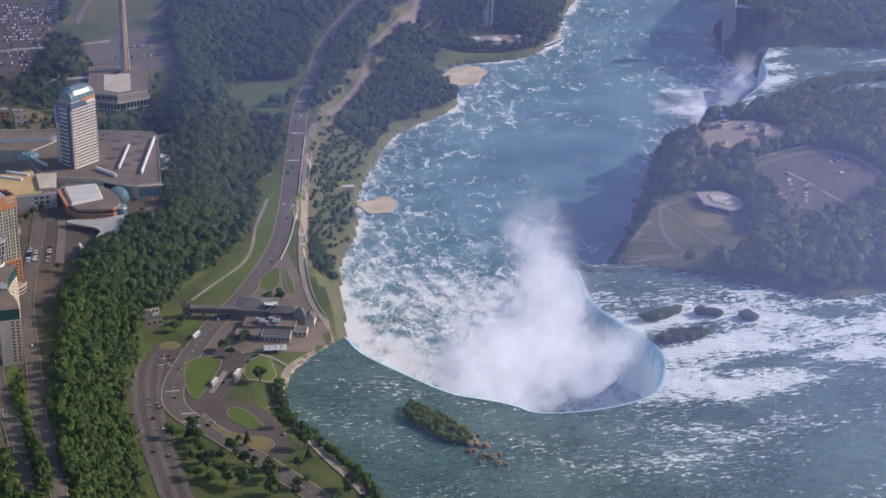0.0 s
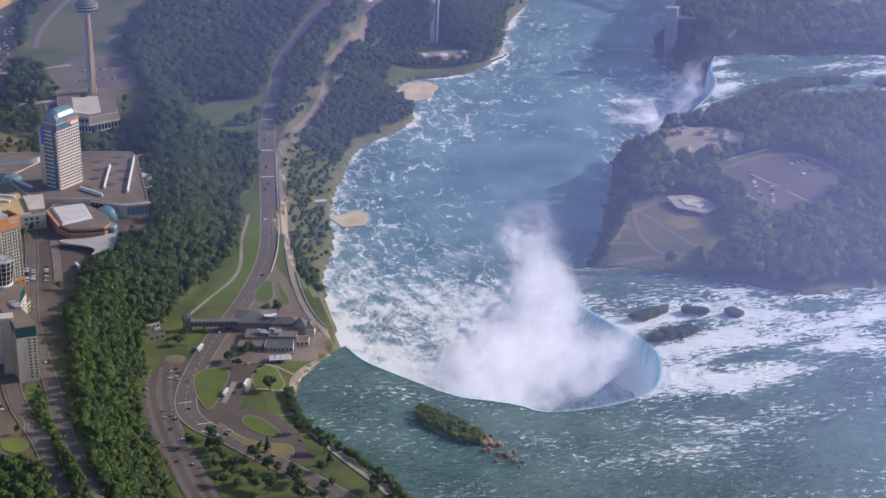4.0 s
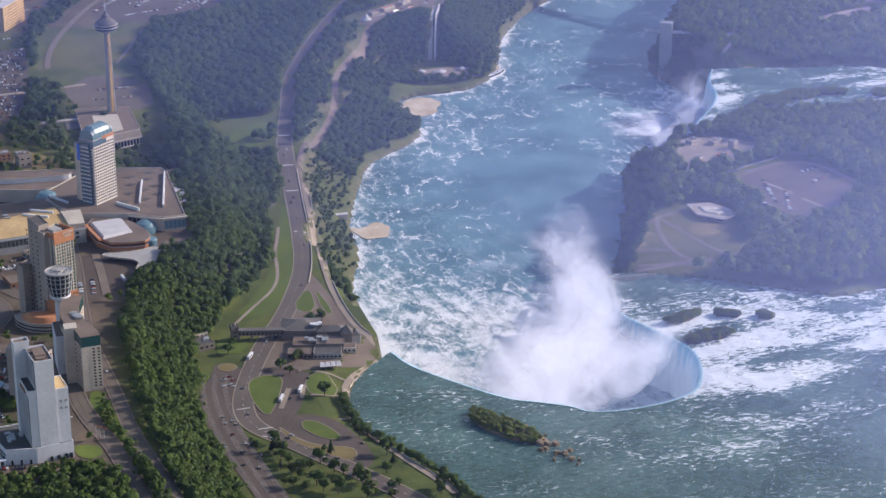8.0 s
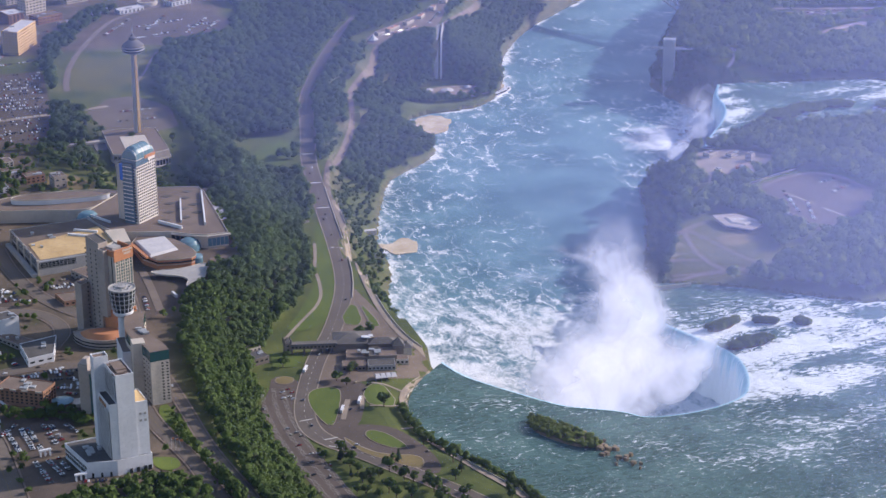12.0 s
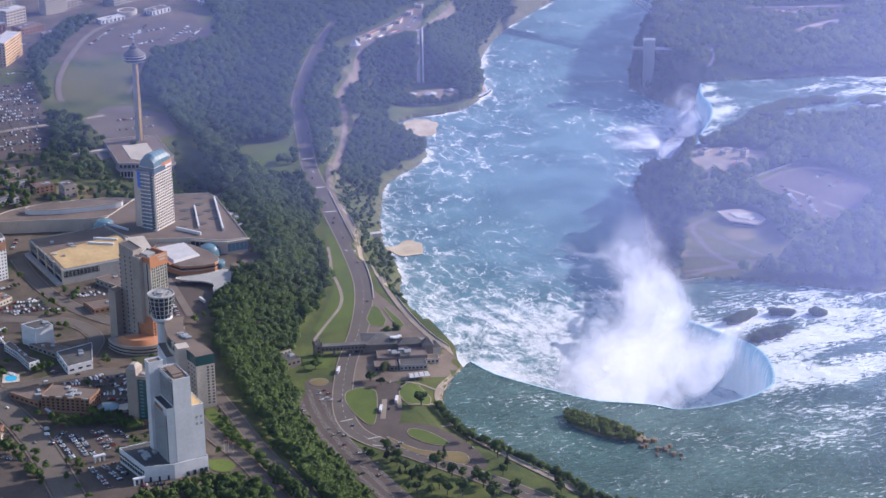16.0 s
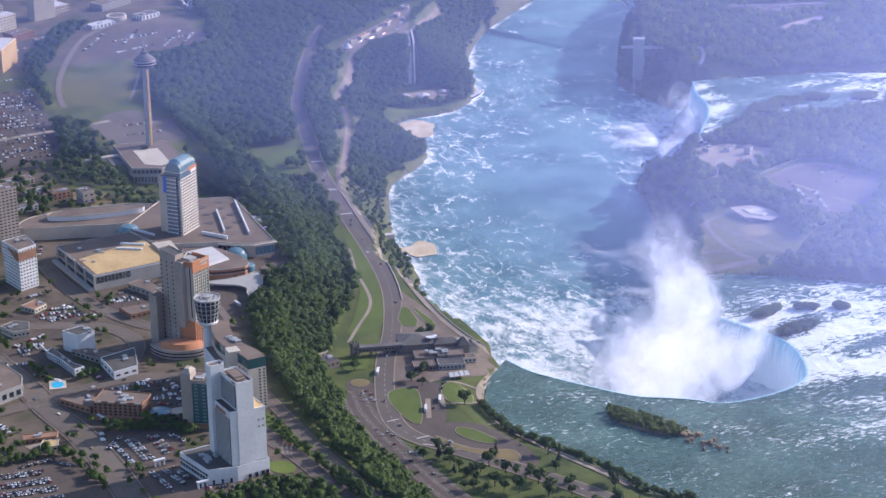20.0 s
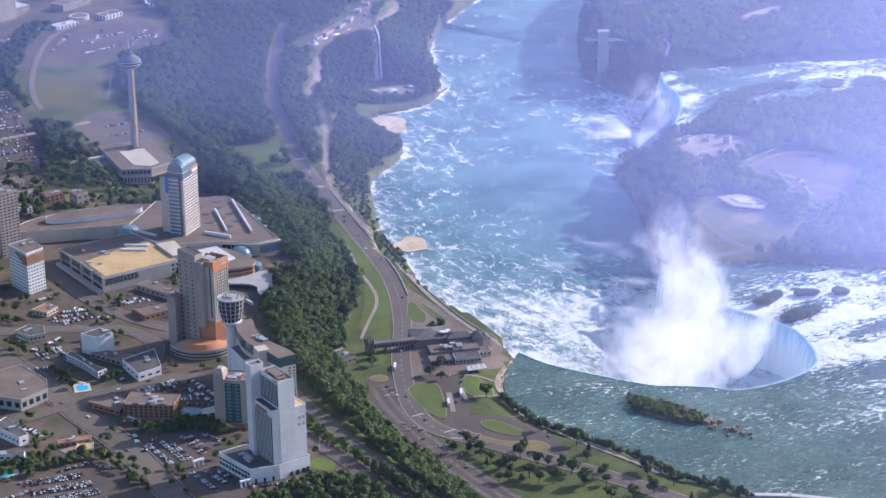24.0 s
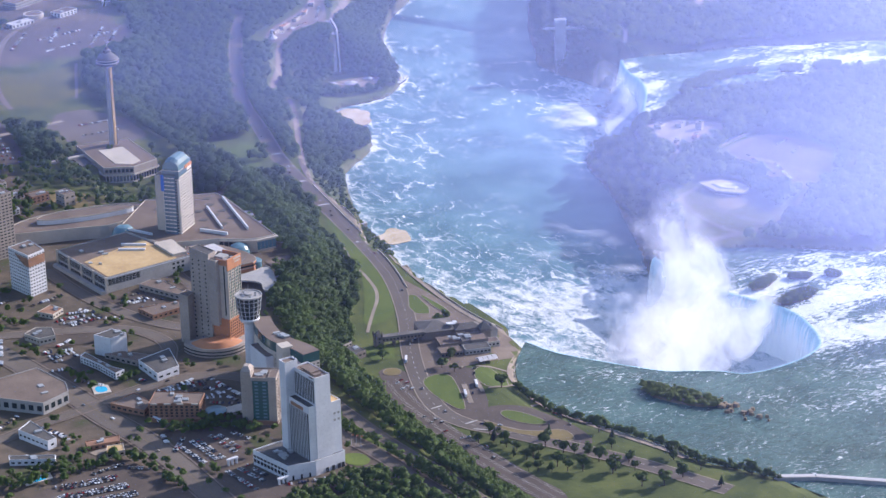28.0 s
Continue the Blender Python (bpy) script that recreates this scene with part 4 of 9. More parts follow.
US_PATH = [(745, 788), (767, 817), (787, 847), (772, 862), (745, 890)]
US_LOOP = [(836, 1010), (828, 1030), (838, 1060), (860, 1075), (920, 1060), (1010, 1030), (1100, 1000)]
AVOID += [(US_PATH, 9), (US_LOOP, 10), ([(400, 1014), (436, 1118)], 14)]
road("road_far_path", US_PATH, 6, PATHS, 0.5, "pale path on the far shore")
road("road_far_loop", US_LOOP, 9, PATHS, 0.5, "pale road behind the far wood")
road("road_far_shore", US_ROAD, 7, PATHS, 0.5, "pale path along the far shore")
road("pavement_promenade", CLIFF_WALK, 7, PATHS, 0.7, "tan stone promenade along the railing", "pavement")
for cut in ([(16, -113), (2, -118), (-15, -115)], [(14, -161), (6, -166), (-1, -169)], [(28, -90), (12, -74), (0, -66)]):
    road("pavement_path", cut, 3.0, PATHS, 0.6, "short pale path across the lawn", "pavement")
road("pavement_bus_bay", [(-46, -136), (-38, -115), (-31, -96)], 5, PATHS, 0.75, "tan paved bus platform", "pavement", 0)
road("pavement_bus_bay", [(-24, -120), (-16, -92)], 4, PATHS, 0.75, "tan paved bus platform", "pavement", 0)
road("pavement_hill_path", HILL_PATH, 3.5, PATHS, 0.5, "narrow pale footpath over grass", "pavement")

PARK_LOT = [(-90, -42), (-114, -94), (-115, -150), (-110, -207), (-101, -275), (-92, -340), (-64, -345), (-74, -285), (-82, -212), (-87, -155), (-86, -103), (-67, -56), (-63, -40), (-76, -22), (-90, -30)]
OVAL = [(-63, -69), (-46, -62), (-33, -67), (-33, -83), (-55, -144), (-63, -146), (-68, -103)]
TEAR = [(-36, -172), (-30, -163), (-18, -173), (-9, -196), (-6, -211), (-21, -206), (-34, -186)]
STRIP = [(-57, -168), (-50, -181), (-42, -204), (-25, -219), (-4, -225), (0, -238), (-8, -256), (-29, -230), (-49, -205)]
LOOP = [(-66, -178), (-52, -160), (-41, -150), (-25, -152), (-4, -168), (8, -206), (12, -241), (8, -264), (-6, -268), (-30, -238), (-52, -206)]
PLAZA = [(-66, -52), (-20, -60), (10, -62), (40, -60), (64, -48), (72, -34), (64, -10), (58, 30), (52, 110), (46, 175), (36, 140), (6, 78), (-20, 20), (-40, -20)]
NORTH_LOT = [(-63, 1088), (-4, 1196), (81, 1193), (128, 1150), (100, 1068), (11, 1031)]
SKY_LOT = [(-142, 745), (-105, 803), (-70, 803), (-36, 740), (-40, 660), (-84, 640), (-125, 640)]
WEST_LOTS = [(-330, 960), (-167, 958), (-178, 792), (-200, 640), (-330, 640)]
GOAT_LOT = [(560, 312), (634, 345), (675, 332), (690, 260), (665, 205), (620, 170), (575, 147), (556, 180)]
SERVICE = [(520, 345), (600, 350), (625, 385), (640, 410), (600, 455), (556, 456), (528, 400)]
LOT_BIG = [(-500, -180), (-442, -156), (-392, -150), (-368, -205), (-372, -300), (-500, -300)]
LOT_TWO = [(-345, -112), (-318, -122), (-285, -150), (-290, -205), (-340, -212)]
LOT_THREE = [(-345, -215), (-306, -218), (-292, -262), (-300, -300), (-340, -300)]
LOT_FOUR = [(-360, 175), (-310, 170), (-300, 120), (-320, 95), (-372, 110)]
LOT_FIVE = [(-275, 195), (-235, 190), (-215, 130), (-262, 120)]
LOT_SIX = [(-395, 90), (-345, 85), (-335, 60), (-385, 20)]
LOT_SEVEN = [(-200, 180), (-150, 190), (-150, 90), (-188, 60)]
PODIUM_CASINO = [(-307, 384), (-258, 425), (-203, 422), (-147, 405), (-70, 385), (-80, 320), (-86, 271), (-72, 225), (-105, 205), (-150, 240), (-186, 250), (-195, 300), (-205, 330)]
ARENA = [(-284, 308), (-269, 208), (-172, 222), (-204, 320)]
NO_TREES = [PARK_LOT, OVAL, LOOP, PLAZA, NORTH_LOT, SKY_LOT, WEST_LOTS, GOAT_LOT, SERVICE, PODIUM_CASINO, ARENA,
            [(-300, -205), (-240, -205), (-235, -270), (-300, -270)], [(-156, 520), (-60, 520), (-60, 690), (-150, 690)]]
drape("pavement_parking_park", smooth(PARK_LOT, 1, True), LOT, 0.35, "pale worn parking lot with painted bays", "parking lot")
drape("pavement_loop", smooth(LOOP, 2, True), LOT, 0.4, "asphalt turning loop in the park", "road")
drape("pavement_oval_road", smooth([(-76, -50), (-34, -44), (-12, -58), (-4, -72), (-14, -96), (-22, -120), (-34, -150), (-60, -178), (-80, -160), (-78, -100)], 2, True), LOT, 0.32, "asphalt drive round the oval lawn", "road")
drape("pavement_plaza", PLAZA, PLAZA_STONE, 0.3, "stone-paved forecourt beside the falls", "pavement")
drape("pavement_parking_north", NORTH_LOT, LOT, 0.3, "large pale parking lot", "parking lot")
drape("pavement_parking_tower", SKY_LOT, ASPHALT, 0.3, "asphalt parking lot beside the tower", "parking lot")
drape("pavement_parking_west", WEST_LOTS, TOWN_LOT, 0.3, "wide asphalt parking lots", "parking lot", spacing=20)
drape("pavement_parking_island", smooth(GOAT_LOT, 1, True), LOT, 0.35, "pale parking lot among trees", "parking lot")
FAR_CLEARING = [(908, 876), (930, 900), (975, 925), (1040, 945), (1060, 920), (1000, 890), (955, 862)]
FAR_LOT = [(905, 1000), (930, 1030), (1030, 1030), (1100, 990), (1060, 960), (960, 958)]
UPPER_PLAZA = [(296, 1052), (318, 1040), (345, 1068), (404, 1090), (436, 1124), (466, 1196), (500, 1240), (470, 1250), (425, 1190), (380, 1152), (330, 1112)]
NO_TREES += [FAR_CLEARING, FAR_LOT, UPPER_PLAZA]
ISLAND_LAWN = [(334, 98), (344, 86), (377, 76), (467, 76), (520, 92), (490, 128), (508, 165), (512, 190), (471, 230), (436, 216), (422, 197), (378, 142), (352, 122)]
NO_TREES += [ISLAND_LAWN, [(-163, 174), (-107, 181), (-106, 169), (-123, 112), (-139, 117)], [(-97, 204), (-60, 212), (-80, 174), (-100, 174)], [(-176, 190), (-160, 190), (-162, 70), (-178, 70)]]
drape("lawn_island", smooth(ISLAND_LAWN, 1, True), DRY_LAWN, 0.3, "faded lawn at the point of the island", "lawn")
drape("lawn_island_ochre", smooth([(455, 181), (483, 180), (502, 163), (475, 142), (453, 148)], 2, True), DRY, 0.5, "ochre dry lawn below the restaurant", "lawn")
drape("lawn_island_green", smooth([(343, 112), (373, 110), (363, 91), (343, 92)], 2, True), LAWN, 0.5, "green lawn beside the viewing terrace", "lawn")
drape("pavement_far_clearing", smooth(FAR_CLEARING, 2, True), PATHS, 0.35, "tan trampled clearing in the far park", "clearing")
drape("pavement_far_lot", FAR_LOT, LOT, 0.35, "pale parking lot behind the far wood", "parking lot")
drape("pavement_upper_plaza", smooth(UPPER_PLAZA, 1, True), PLAZA_STONE, 0.35, "tan paved plaza above the boat landing", "pavement")
drape("pavement_landing", [(348, 962), (366, 1002), (400, 1012), (440, 1008), (474, 988), (462, 962), (430, 952), (390, 950)], PATHS, 0.4, "pale paved quay at the boat landing", "pavement")
drape("pavement_service_yard", SERVICE, PATHS, 0.35, "pale service yard", "yard")
for outline in (LOT_BIG, LOT_TWO, LOT_THREE, LOT_FOUR, LOT_FIVE, LOT_SIX, LOT_SEVEN):
    drape("pavement_parking", outline, TOWN_LOT, 0.3, "worn hotel parking lot with rows of cars", "parking lot", spacing=14)


def lawn(outline, rounds=2, lift=0.75, material=LAWN, label="mown lawn with a kerb", edged=True):
    o = smooth(outline, rounds, True)
    ob = drape("lawn", o, material, lift, label, "lawn", spacing=7.0)
    if not edged:
        return ob
    ring = np.vstack([o, o[:1]])
    kerb = new("kerb", ribbon_mesh("kerb", ring, 0.7, PATHS, lift + 0.05, 5.0))
    kerb.parent = ob
    return ob


lawn(OVAL)
lawn(TEAR)
lawn(STRIP, 2, 0.75, DRY, "strip of dry grass inside the loop")
lawn(circle(9, 16, -76, -36), 0, 0.7, DRY, "round bed of dry soil")
lawn([(7, 82), (38, 141), (30, 66)], 1, 0.7)
lawn([(41, 138), (47, 60), (36, 64)], 1, 0.7)
lawn([(-58, -8), (-46, 16), (-74, 30), (-80, -4)], 0, 0.5, LAWN, "square lawn beside the parkway", False)
lawn([(-16, -118), (14, -116), (8, -64), (-14, -80)], 1, 0.6)
lawn([(-147, 885), (-118, 1010), (-62, 985), (-8, 995), (-6, 891), (-73, 855), (-118, 832)], 1, 0.5, DRY_LAWN, "large mown field of faded grass", False)
road("pavement_field_path", [(-62, 850), (-40, 905), (-22, 960), (-6, 1000)], 4, WALK, 0.75, "worn path across the field", "pavement")
lawn([(20, 590), (60, 660), (100, 680), (96, 610), (60, 570)], 1, 0.5, LAWN, "green field beside the wood", False)
lawn([(-10, 78), (24, 146), (40, 206), (56, 300), (64, 380), (50, 360), (38, 290), (14, 200), (-24, 120), (-52, 74)], 1, 0.4, LAWN, "long green lawn beside the parkway", False)

lawn([(-205, -130), (-199, -156), (-193, -194), (-191, -245), (-190, -262), (-196, -262), (-203, -215), (-210, -180), (-215, -150)], 1, 0.5, LAWN, "steep grass strip beside the escarpment road", False)
lawn([(-238, -236), (-216, -240), (-213, -262), (-232, -266)], 1, 0.5, LAWN, "small lawn with flagpoles", False)
lawn([(-330, -116), (-300, -122), (-270, -140), (-300, -132), (-334, -124)], 1, 0.45, LAWN, "grass verge under a row of trees", False)
lawn([(-228, 470), (-190, 440), (-172, 452), (-180, 500), (-214, 540)], 1, 0.45, DRY, "dry grass slope below the tower", False)
lawn([(120, 700), (138, 760), (160, 830), (150, 840), (126, 770)], 1, 0.45, LAWN, "grass strip beside the parkway", False)
drape("pavement_strip", [(-414, -122), (-384, -116), (-380, -124), (-412, -130)], PATHS, 0.4, "pale concrete strip beside a shop", "pavement")


def beside(line, off):
    """A line that runs beside another at a distance."""
    q = resample(smooth(line, 2), 6.0)
    t = np.gradient(q, axis=0)
    t /= np.maximum(np.hypot(*t.T), 1e-6)[:, None]
    return q + np.stack([-t[:, 1], t[:, 0]], 1) * off


for line, half in ((ROAD_A[1:], 13.2), (ROAD_B[1:], 7.4), (ROAD_C, 7.4), (ROAD_D, 7.4), (ESCARP_ROAD, 5.8)):
    for sign in (-1, 1):
        tagged(new("pavement_sidewalk", ribbon_mesh("pavement_sidewalk", beside(line, sign * half), 1.6, WALK, 0.62)), "worn concrete sidewalk", "pavement", kind="structure")
for line, half in ((PARKWAY, 9.2),):
    for sign in (-1, 1):
        tagged(new("kerb", ribbon_mesh("kerb", beside(line, sign * half), 1.1, PATHS, 0.66)), "pale concrete kerb along the parkway", "kerb", kind="structure")

# ---- woods ----
ESCARPMENT = [(-110, -480), (-110, -300), (-116, -205), (-117, -115), (-106, -62), (-96, 34), (-77, 41), (-62, 86), (-30, 129), (12, 205), (26, 275), (36, 350),
              (44, 430), (20, 440), (-40, 420), (-64, 380), (-72, 300), (-62, 225), (-100, 181), (-140, 100), (-168, -16), (-172, -128), (-172, -219), (-165, -305), (-158, -480)]
SKYLON_WOOD = [(44, 430), (20, 560), (10, 640), (60, 700), (110, 690), (140, 800), (185, 930), (236, 1040), (268, 1115), (320, 1210), (300, 1400), (160, 1380), (138, 1160), (108, 1060), (10, 1010), (-30, 900), (-40, 760), (-30, 640), (-40, 520), (-66, 480), (-60, 430)]
GORGE_WEST = [(70, 180), (96, 190), (108, 280), (132, 345), (142, 440), (160, 505), (196, 610), (226, 668), (280, 708), (322, 765), (296, 872), (330, 940), (400, 930), (470, 955), (505, 1040), (543, 1165),
              (626, 1292), (690, 1362), (640, 1365), (545, 1290), (470, 1195), (440, 1120), (405, 1085), (345, 1062), (312, 1030), (285, 955), (255, 915), (232, 860), (212, 755), (185, 690), (152, 612), (122, 555), (100, 460)]
GOAT = [(335, 108), (352, 135), (396, 210), (440, 320), (480, 440), (530, 540), (590, 500), (640, 530), (740, 552), (900, 538), (1120, 490), (1120, 300), (900, 0), (700, -18), (576, -8), (545, -16), (510, 5), (450, 56), (385, 98), (345, 108)]
FAR_SHORE = [(735, 850), (760, 790), (810, 740), (900, 712), (1060, 640), (1300, 530), (1400, 900), (1300, 1500), (1050, 1420), (900, 1260), (800, 1100), (742, 1000), (715, 940)]
clear = [(420, 175, 62), (470, 130, 40), (380, 118, 42), (560, 400, 40), (490, 215, 34), (430, 235, 25)]


def thinned(p, holes):
    for x, y, r in holes:
        p = p[np.hypot(p[:, 0] - x, p[:, 1] - y) > r]
    return p


wood("woodland_escarpment", scatter(ESCARPMENT, 5.8, 1, AVOID), 4.9, "dense green broadleaf wood on the escarpment", tint=(0.0, 0.95), seed=1)
wood("woodland_tower", thinned(scatter(SKYLON_WOOD, 7.6, 2, AVOID, thin=0.1), [(65, 635, 38)]), 5.8, "broadleaf wood between tower and parkway", tint=(0.05, 0.6), seed=2)
SLOPE = thinned(scatter(GORGE_WEST, 6.4, 3, AVOID), [(405, 985, 42)])
OPEN = (SLOPE[:, 1] < 575) & (field(SLOPE[:, 0] * 0.03, SLOPE[:, 1] * 0.02, 21) < 0.42)
scrub_rng = np.random.RandomState(41)
SCRUB = SLOPE[OPEN & (scrub_rng.uniform(0, 1, len(SLOPE)) < 0.75)]
SCRUB = SCRUB + scrub_rng.normal(0, 2.4, SCRUB.shape)
wood("woodland_slope_scrub", SCRUB, 2.6, "low olive scrub on the open gorge slope", tint=(0.25, 0.8), seed=22)
wood("woodland_gorge", SLOPE[~OPEN], 4.4, "green wood and scrub on the gorge slope", seed=3)
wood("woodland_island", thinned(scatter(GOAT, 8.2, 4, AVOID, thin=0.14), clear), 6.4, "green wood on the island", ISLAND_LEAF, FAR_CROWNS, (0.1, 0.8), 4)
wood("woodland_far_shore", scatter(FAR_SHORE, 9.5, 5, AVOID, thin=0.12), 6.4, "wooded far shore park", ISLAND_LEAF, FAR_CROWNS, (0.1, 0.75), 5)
wood("woodland_gorge_east", np.array([(x + random.uniform(-3, 3), y + random.uniform(-3, 3)) for x, y in resample(smooth([(345, 118), (372, 170), (412, 240), (450, 330), (484, 405), (500, 460), (520, 515)], 2), 4.5) for _ in range(3)]) + (9, -4), 4.2,
     "scrub clinging to the gorge wall", tint=(0.0, 0.4), seed=6)
NORTH_TREES = [(-200, 800), (-162, 860), (-154, 960), (-125, 1045), (-85, 1140), (-48, 1205), (-15, 1240), (-60, 1244), (-108, 1165), (-148, 1080), (-176, 960), (-218, 860)]
wood("woodland_north", np.vstack([scatter(NORTH_TREES, 8.5, 7, AVOID, 2, 0.15), scatter([(-200, 640), (-150, 640), (-140, 740), (-180, 800)], 8, 8, AVOID, 2, 0.1)]), 5.2, "belt of trees beside parking lots", tint=(0.0, 0.5), seed=7)
wood("woodland_town", np.vstack([scatter(o, 8, 20 + k, AVOID, 2, 0.25) for k, o in enumerate((
    [(-195, -330), (-170, -330), (-178, -200), (-200, -230)], [(-200, -480), (-172, -480), (-175, -360), (-215, -350), (-240, -310), (-330, -310), (-340, -340), (-250, -480)],
    [(-350, -95), (-330, -130), (-300, -118), (-280, -140), (-270, -170), (-330, -112)], [(-500, -140), (-400, -138), (-372, -160), (-366, -215), (-376, -215), (-384, -165), (-410, -150), (-500, -160)]))]),
    4.0, "trees and shrubs among hotel lots", tint=(0.2, 0.7), seed=8)
wood("woodland_tower_west", np.vstack([scatter([(-218, 540), (-160, 525), (-150, 640), (-160, 700), (-190, 770), (-215, 700)], 8, 41, AVOID, 2, 0.35), scatter([(-200, 440), (-160, 430), (-120, 440), (-70, 430), (-62, 480), (-150, 500)], 9, 42, AVOID, 2, 0.55),
     scatter([(-420, 640), (-340, 640), (-340, 960), (-420, 960)], 11, 43, AVOID, 2, 0.5), scatter([(-480, 420), (-330, 400), (-260, 450), (-230, 560), (-300, 620), (-480, 620)], 12, 44, AVOID, 2, 0.55)]), 4.4, "scattered trees west of the tower", tint=(0.1, 0.6), seed=10)
wood("woodland_street", np.array([(-368, 20), (-366, -4), (-372, 34), (-372, 44), (-328, 0), (-330, 6), (-300, 130), (-268, 160), (-266, 168), (-262, 176), (-258, 186), (-376, -120), (-372, -128), (-362, -110), (-350, -100), (-340, -104), (-318, -112), (-306, -116), (-300, -124), (-398, -146), (-410, -148), (-425, -150), (-440, -152), (-366, -178),
     (-368, -190), (-362, -205), (-322, -130), (-312, -132), (-344, -200), (-336, -206), (-300, -200), (-350, -230), (-344, -250), (-340, -270), (-395, 100), (-388, 112), (-365, 80), (-430, -60), (-420, -55), (-452, -40), (-200, 190), (-195, 205), (-186, 215), (-150, 80), (-158, 70), (-170, 60), (-110, 130), (-100, 140), (-96, 160), (-90, 190), (-62, 210), (-60, 250), (-66, 280), (-64, 330), (-60, 350)], float), 3.4, "street trees and shrubs in the town", tint=(0.2, 0.8), seed=12)
wood("woodland_hotels", np.vstack([scatter(o, 5.4, 60 + k, AVOID, 1.5, 0.45) for k, o in enumerate((
    [(-345, -110), (-300, -116), (-264, -134), (-262, -152), (-300, -142), (-342, -130)], [(-394, -146), (-386, -146), (-376, -172), (-368, -208), (-366, -224), (-374, -224), (-384, -180)],
    [(-372, -220), (-360, -218), (-358, -234), (-372, -236)], [(-356, -208), (-348, -206), (-332, -240), (-338, -246)], [(-470, -128), (-430, -124), (-424, -140), (-468, -146)], [(-430, -92), (-416, -90), (-414, -104), (-430, -108)],
    [(-378, 30), (-366, 30), (-358, 6), (-368, 4)], [(-300, 184), (-288, 182), (-282, 158), (-292, 158)], [(-275, -120), (-240, -130), (-238, -150), (-272, -146)]))]), 2.7, "dark hedges and shrubs round the hotel lots", tint=(0.0, 0.5), seed=61)
wood("woodland_verge", scatter([(-200, -150), (-194, -250), (-181, -330), (-180, -480), (-196, -480), (-204, -330), (-212, -200)], 3.6, 73, AVOID, 0.6, 0.1), 2.2, "low shrubs on the bank between two roads", tint=(0.3, 0.9), seed=73)
wood("woodland_foreground", scatter([(-310, -290), (-250, -280), (-206, -286), (-165, -290), (-165, -480), (-345, -480), (-330, -305)], 6.4, 71, AVOID, 2, 0.05), 4.6, "dense green wood below the white hotel", tint=(0.15, 0.75), seed=71)
def slope_trees(shore, offsets, low, high):
    """Places for scrub on a gorge slope: rows that run beside the shore."""
    q = [p for off in offsets for p in beside(shore, off) if low < p[1] < high]
    return np.array(q) + np.random.RandomState(91).uniform(-2.6, 2.6, (len(q), 2))


wood("woodland_goat_slope", slope_trees(GOAT_SHORE, (5, 10, 15, 20, 25, 30, 35), 100, 520), 4.0, "dark scrub on the gorge wall of the island", tint=(0.0, 0.5), seed=92)
wood("woodland_far_slope", slope_trees(EAST_SHORE, (6, 12, 18, 24, 30, 36), 838, 1350), 4.6, "dark scrub on the far gorge wall", tint=(0.0, 0.45), seed=93)
wood("woodland_landing_slope", scatter([(296, 985), (318, 1012), (360, 1020), (400, 1022), (450, 1016), (495, 1045), (525, 1165), (480, 1175), (445, 1115), (405, 1078), (350, 1062), (308, 1040)], 4.4, 94, AVOID, 1.5), 4.2, "green wood on the slope above the landing", tint=(0.1, 0.6), seed=94)
wood("woodland_villas", np.vstack([scatter(o, 7.4, 80 + k, AVOID, 2, 0.28) for k, o in enumerate(([(44, 372), (60, 392), (74, 470), (84, 545), (62, 556), (24, 588), (6, 560), (8, 500), (26, 440)],
     [(-6, 596), (14, 600), (18, 640), (4, 680), (-12, 660)], [(66, 590), (100, 605), (100, 640), (88, 640), (70, 610)]))]), 5.2, "garden trees round the villas", tint=(0.15, 0.7), seed=82)
wood("woodland_parkway", np.vstack([scatter(o, 7.0, 74 + k, AVOID, 2, 0.12) for k, o in enumerate(([(112, 560), (140, 590), (200, 740), (218, 860), (246, 930), (282, 990), (300, 1040), (262, 1050), (205, 925), (160, 815), (136, 700)],
     [(270, 1060), (330, 1115), (380, 1160), (430, 1210), (400, 1260), (330, 1190)], [(340, 1210), (470, 1260), (560, 1300), (640, 1375), (720, 1480), (700, 1640), (420, 1640), (310, 1420)]))]), 5.0, "trees between parkway and cliff road", tint=(0.1, 0.6), seed=75)
wood("woodland_rapids_bank", np.array([(x + random.uniform(-4, 3) - 5, y + random.uniform(-3, 3)) for x, y in resample(WEST_BANK[14:80], 1.9) if y > -402 and y < -50]), 2.9, "low hedge of shrubs along the upper bank", tint=(0.3, 0.8), seed=9)


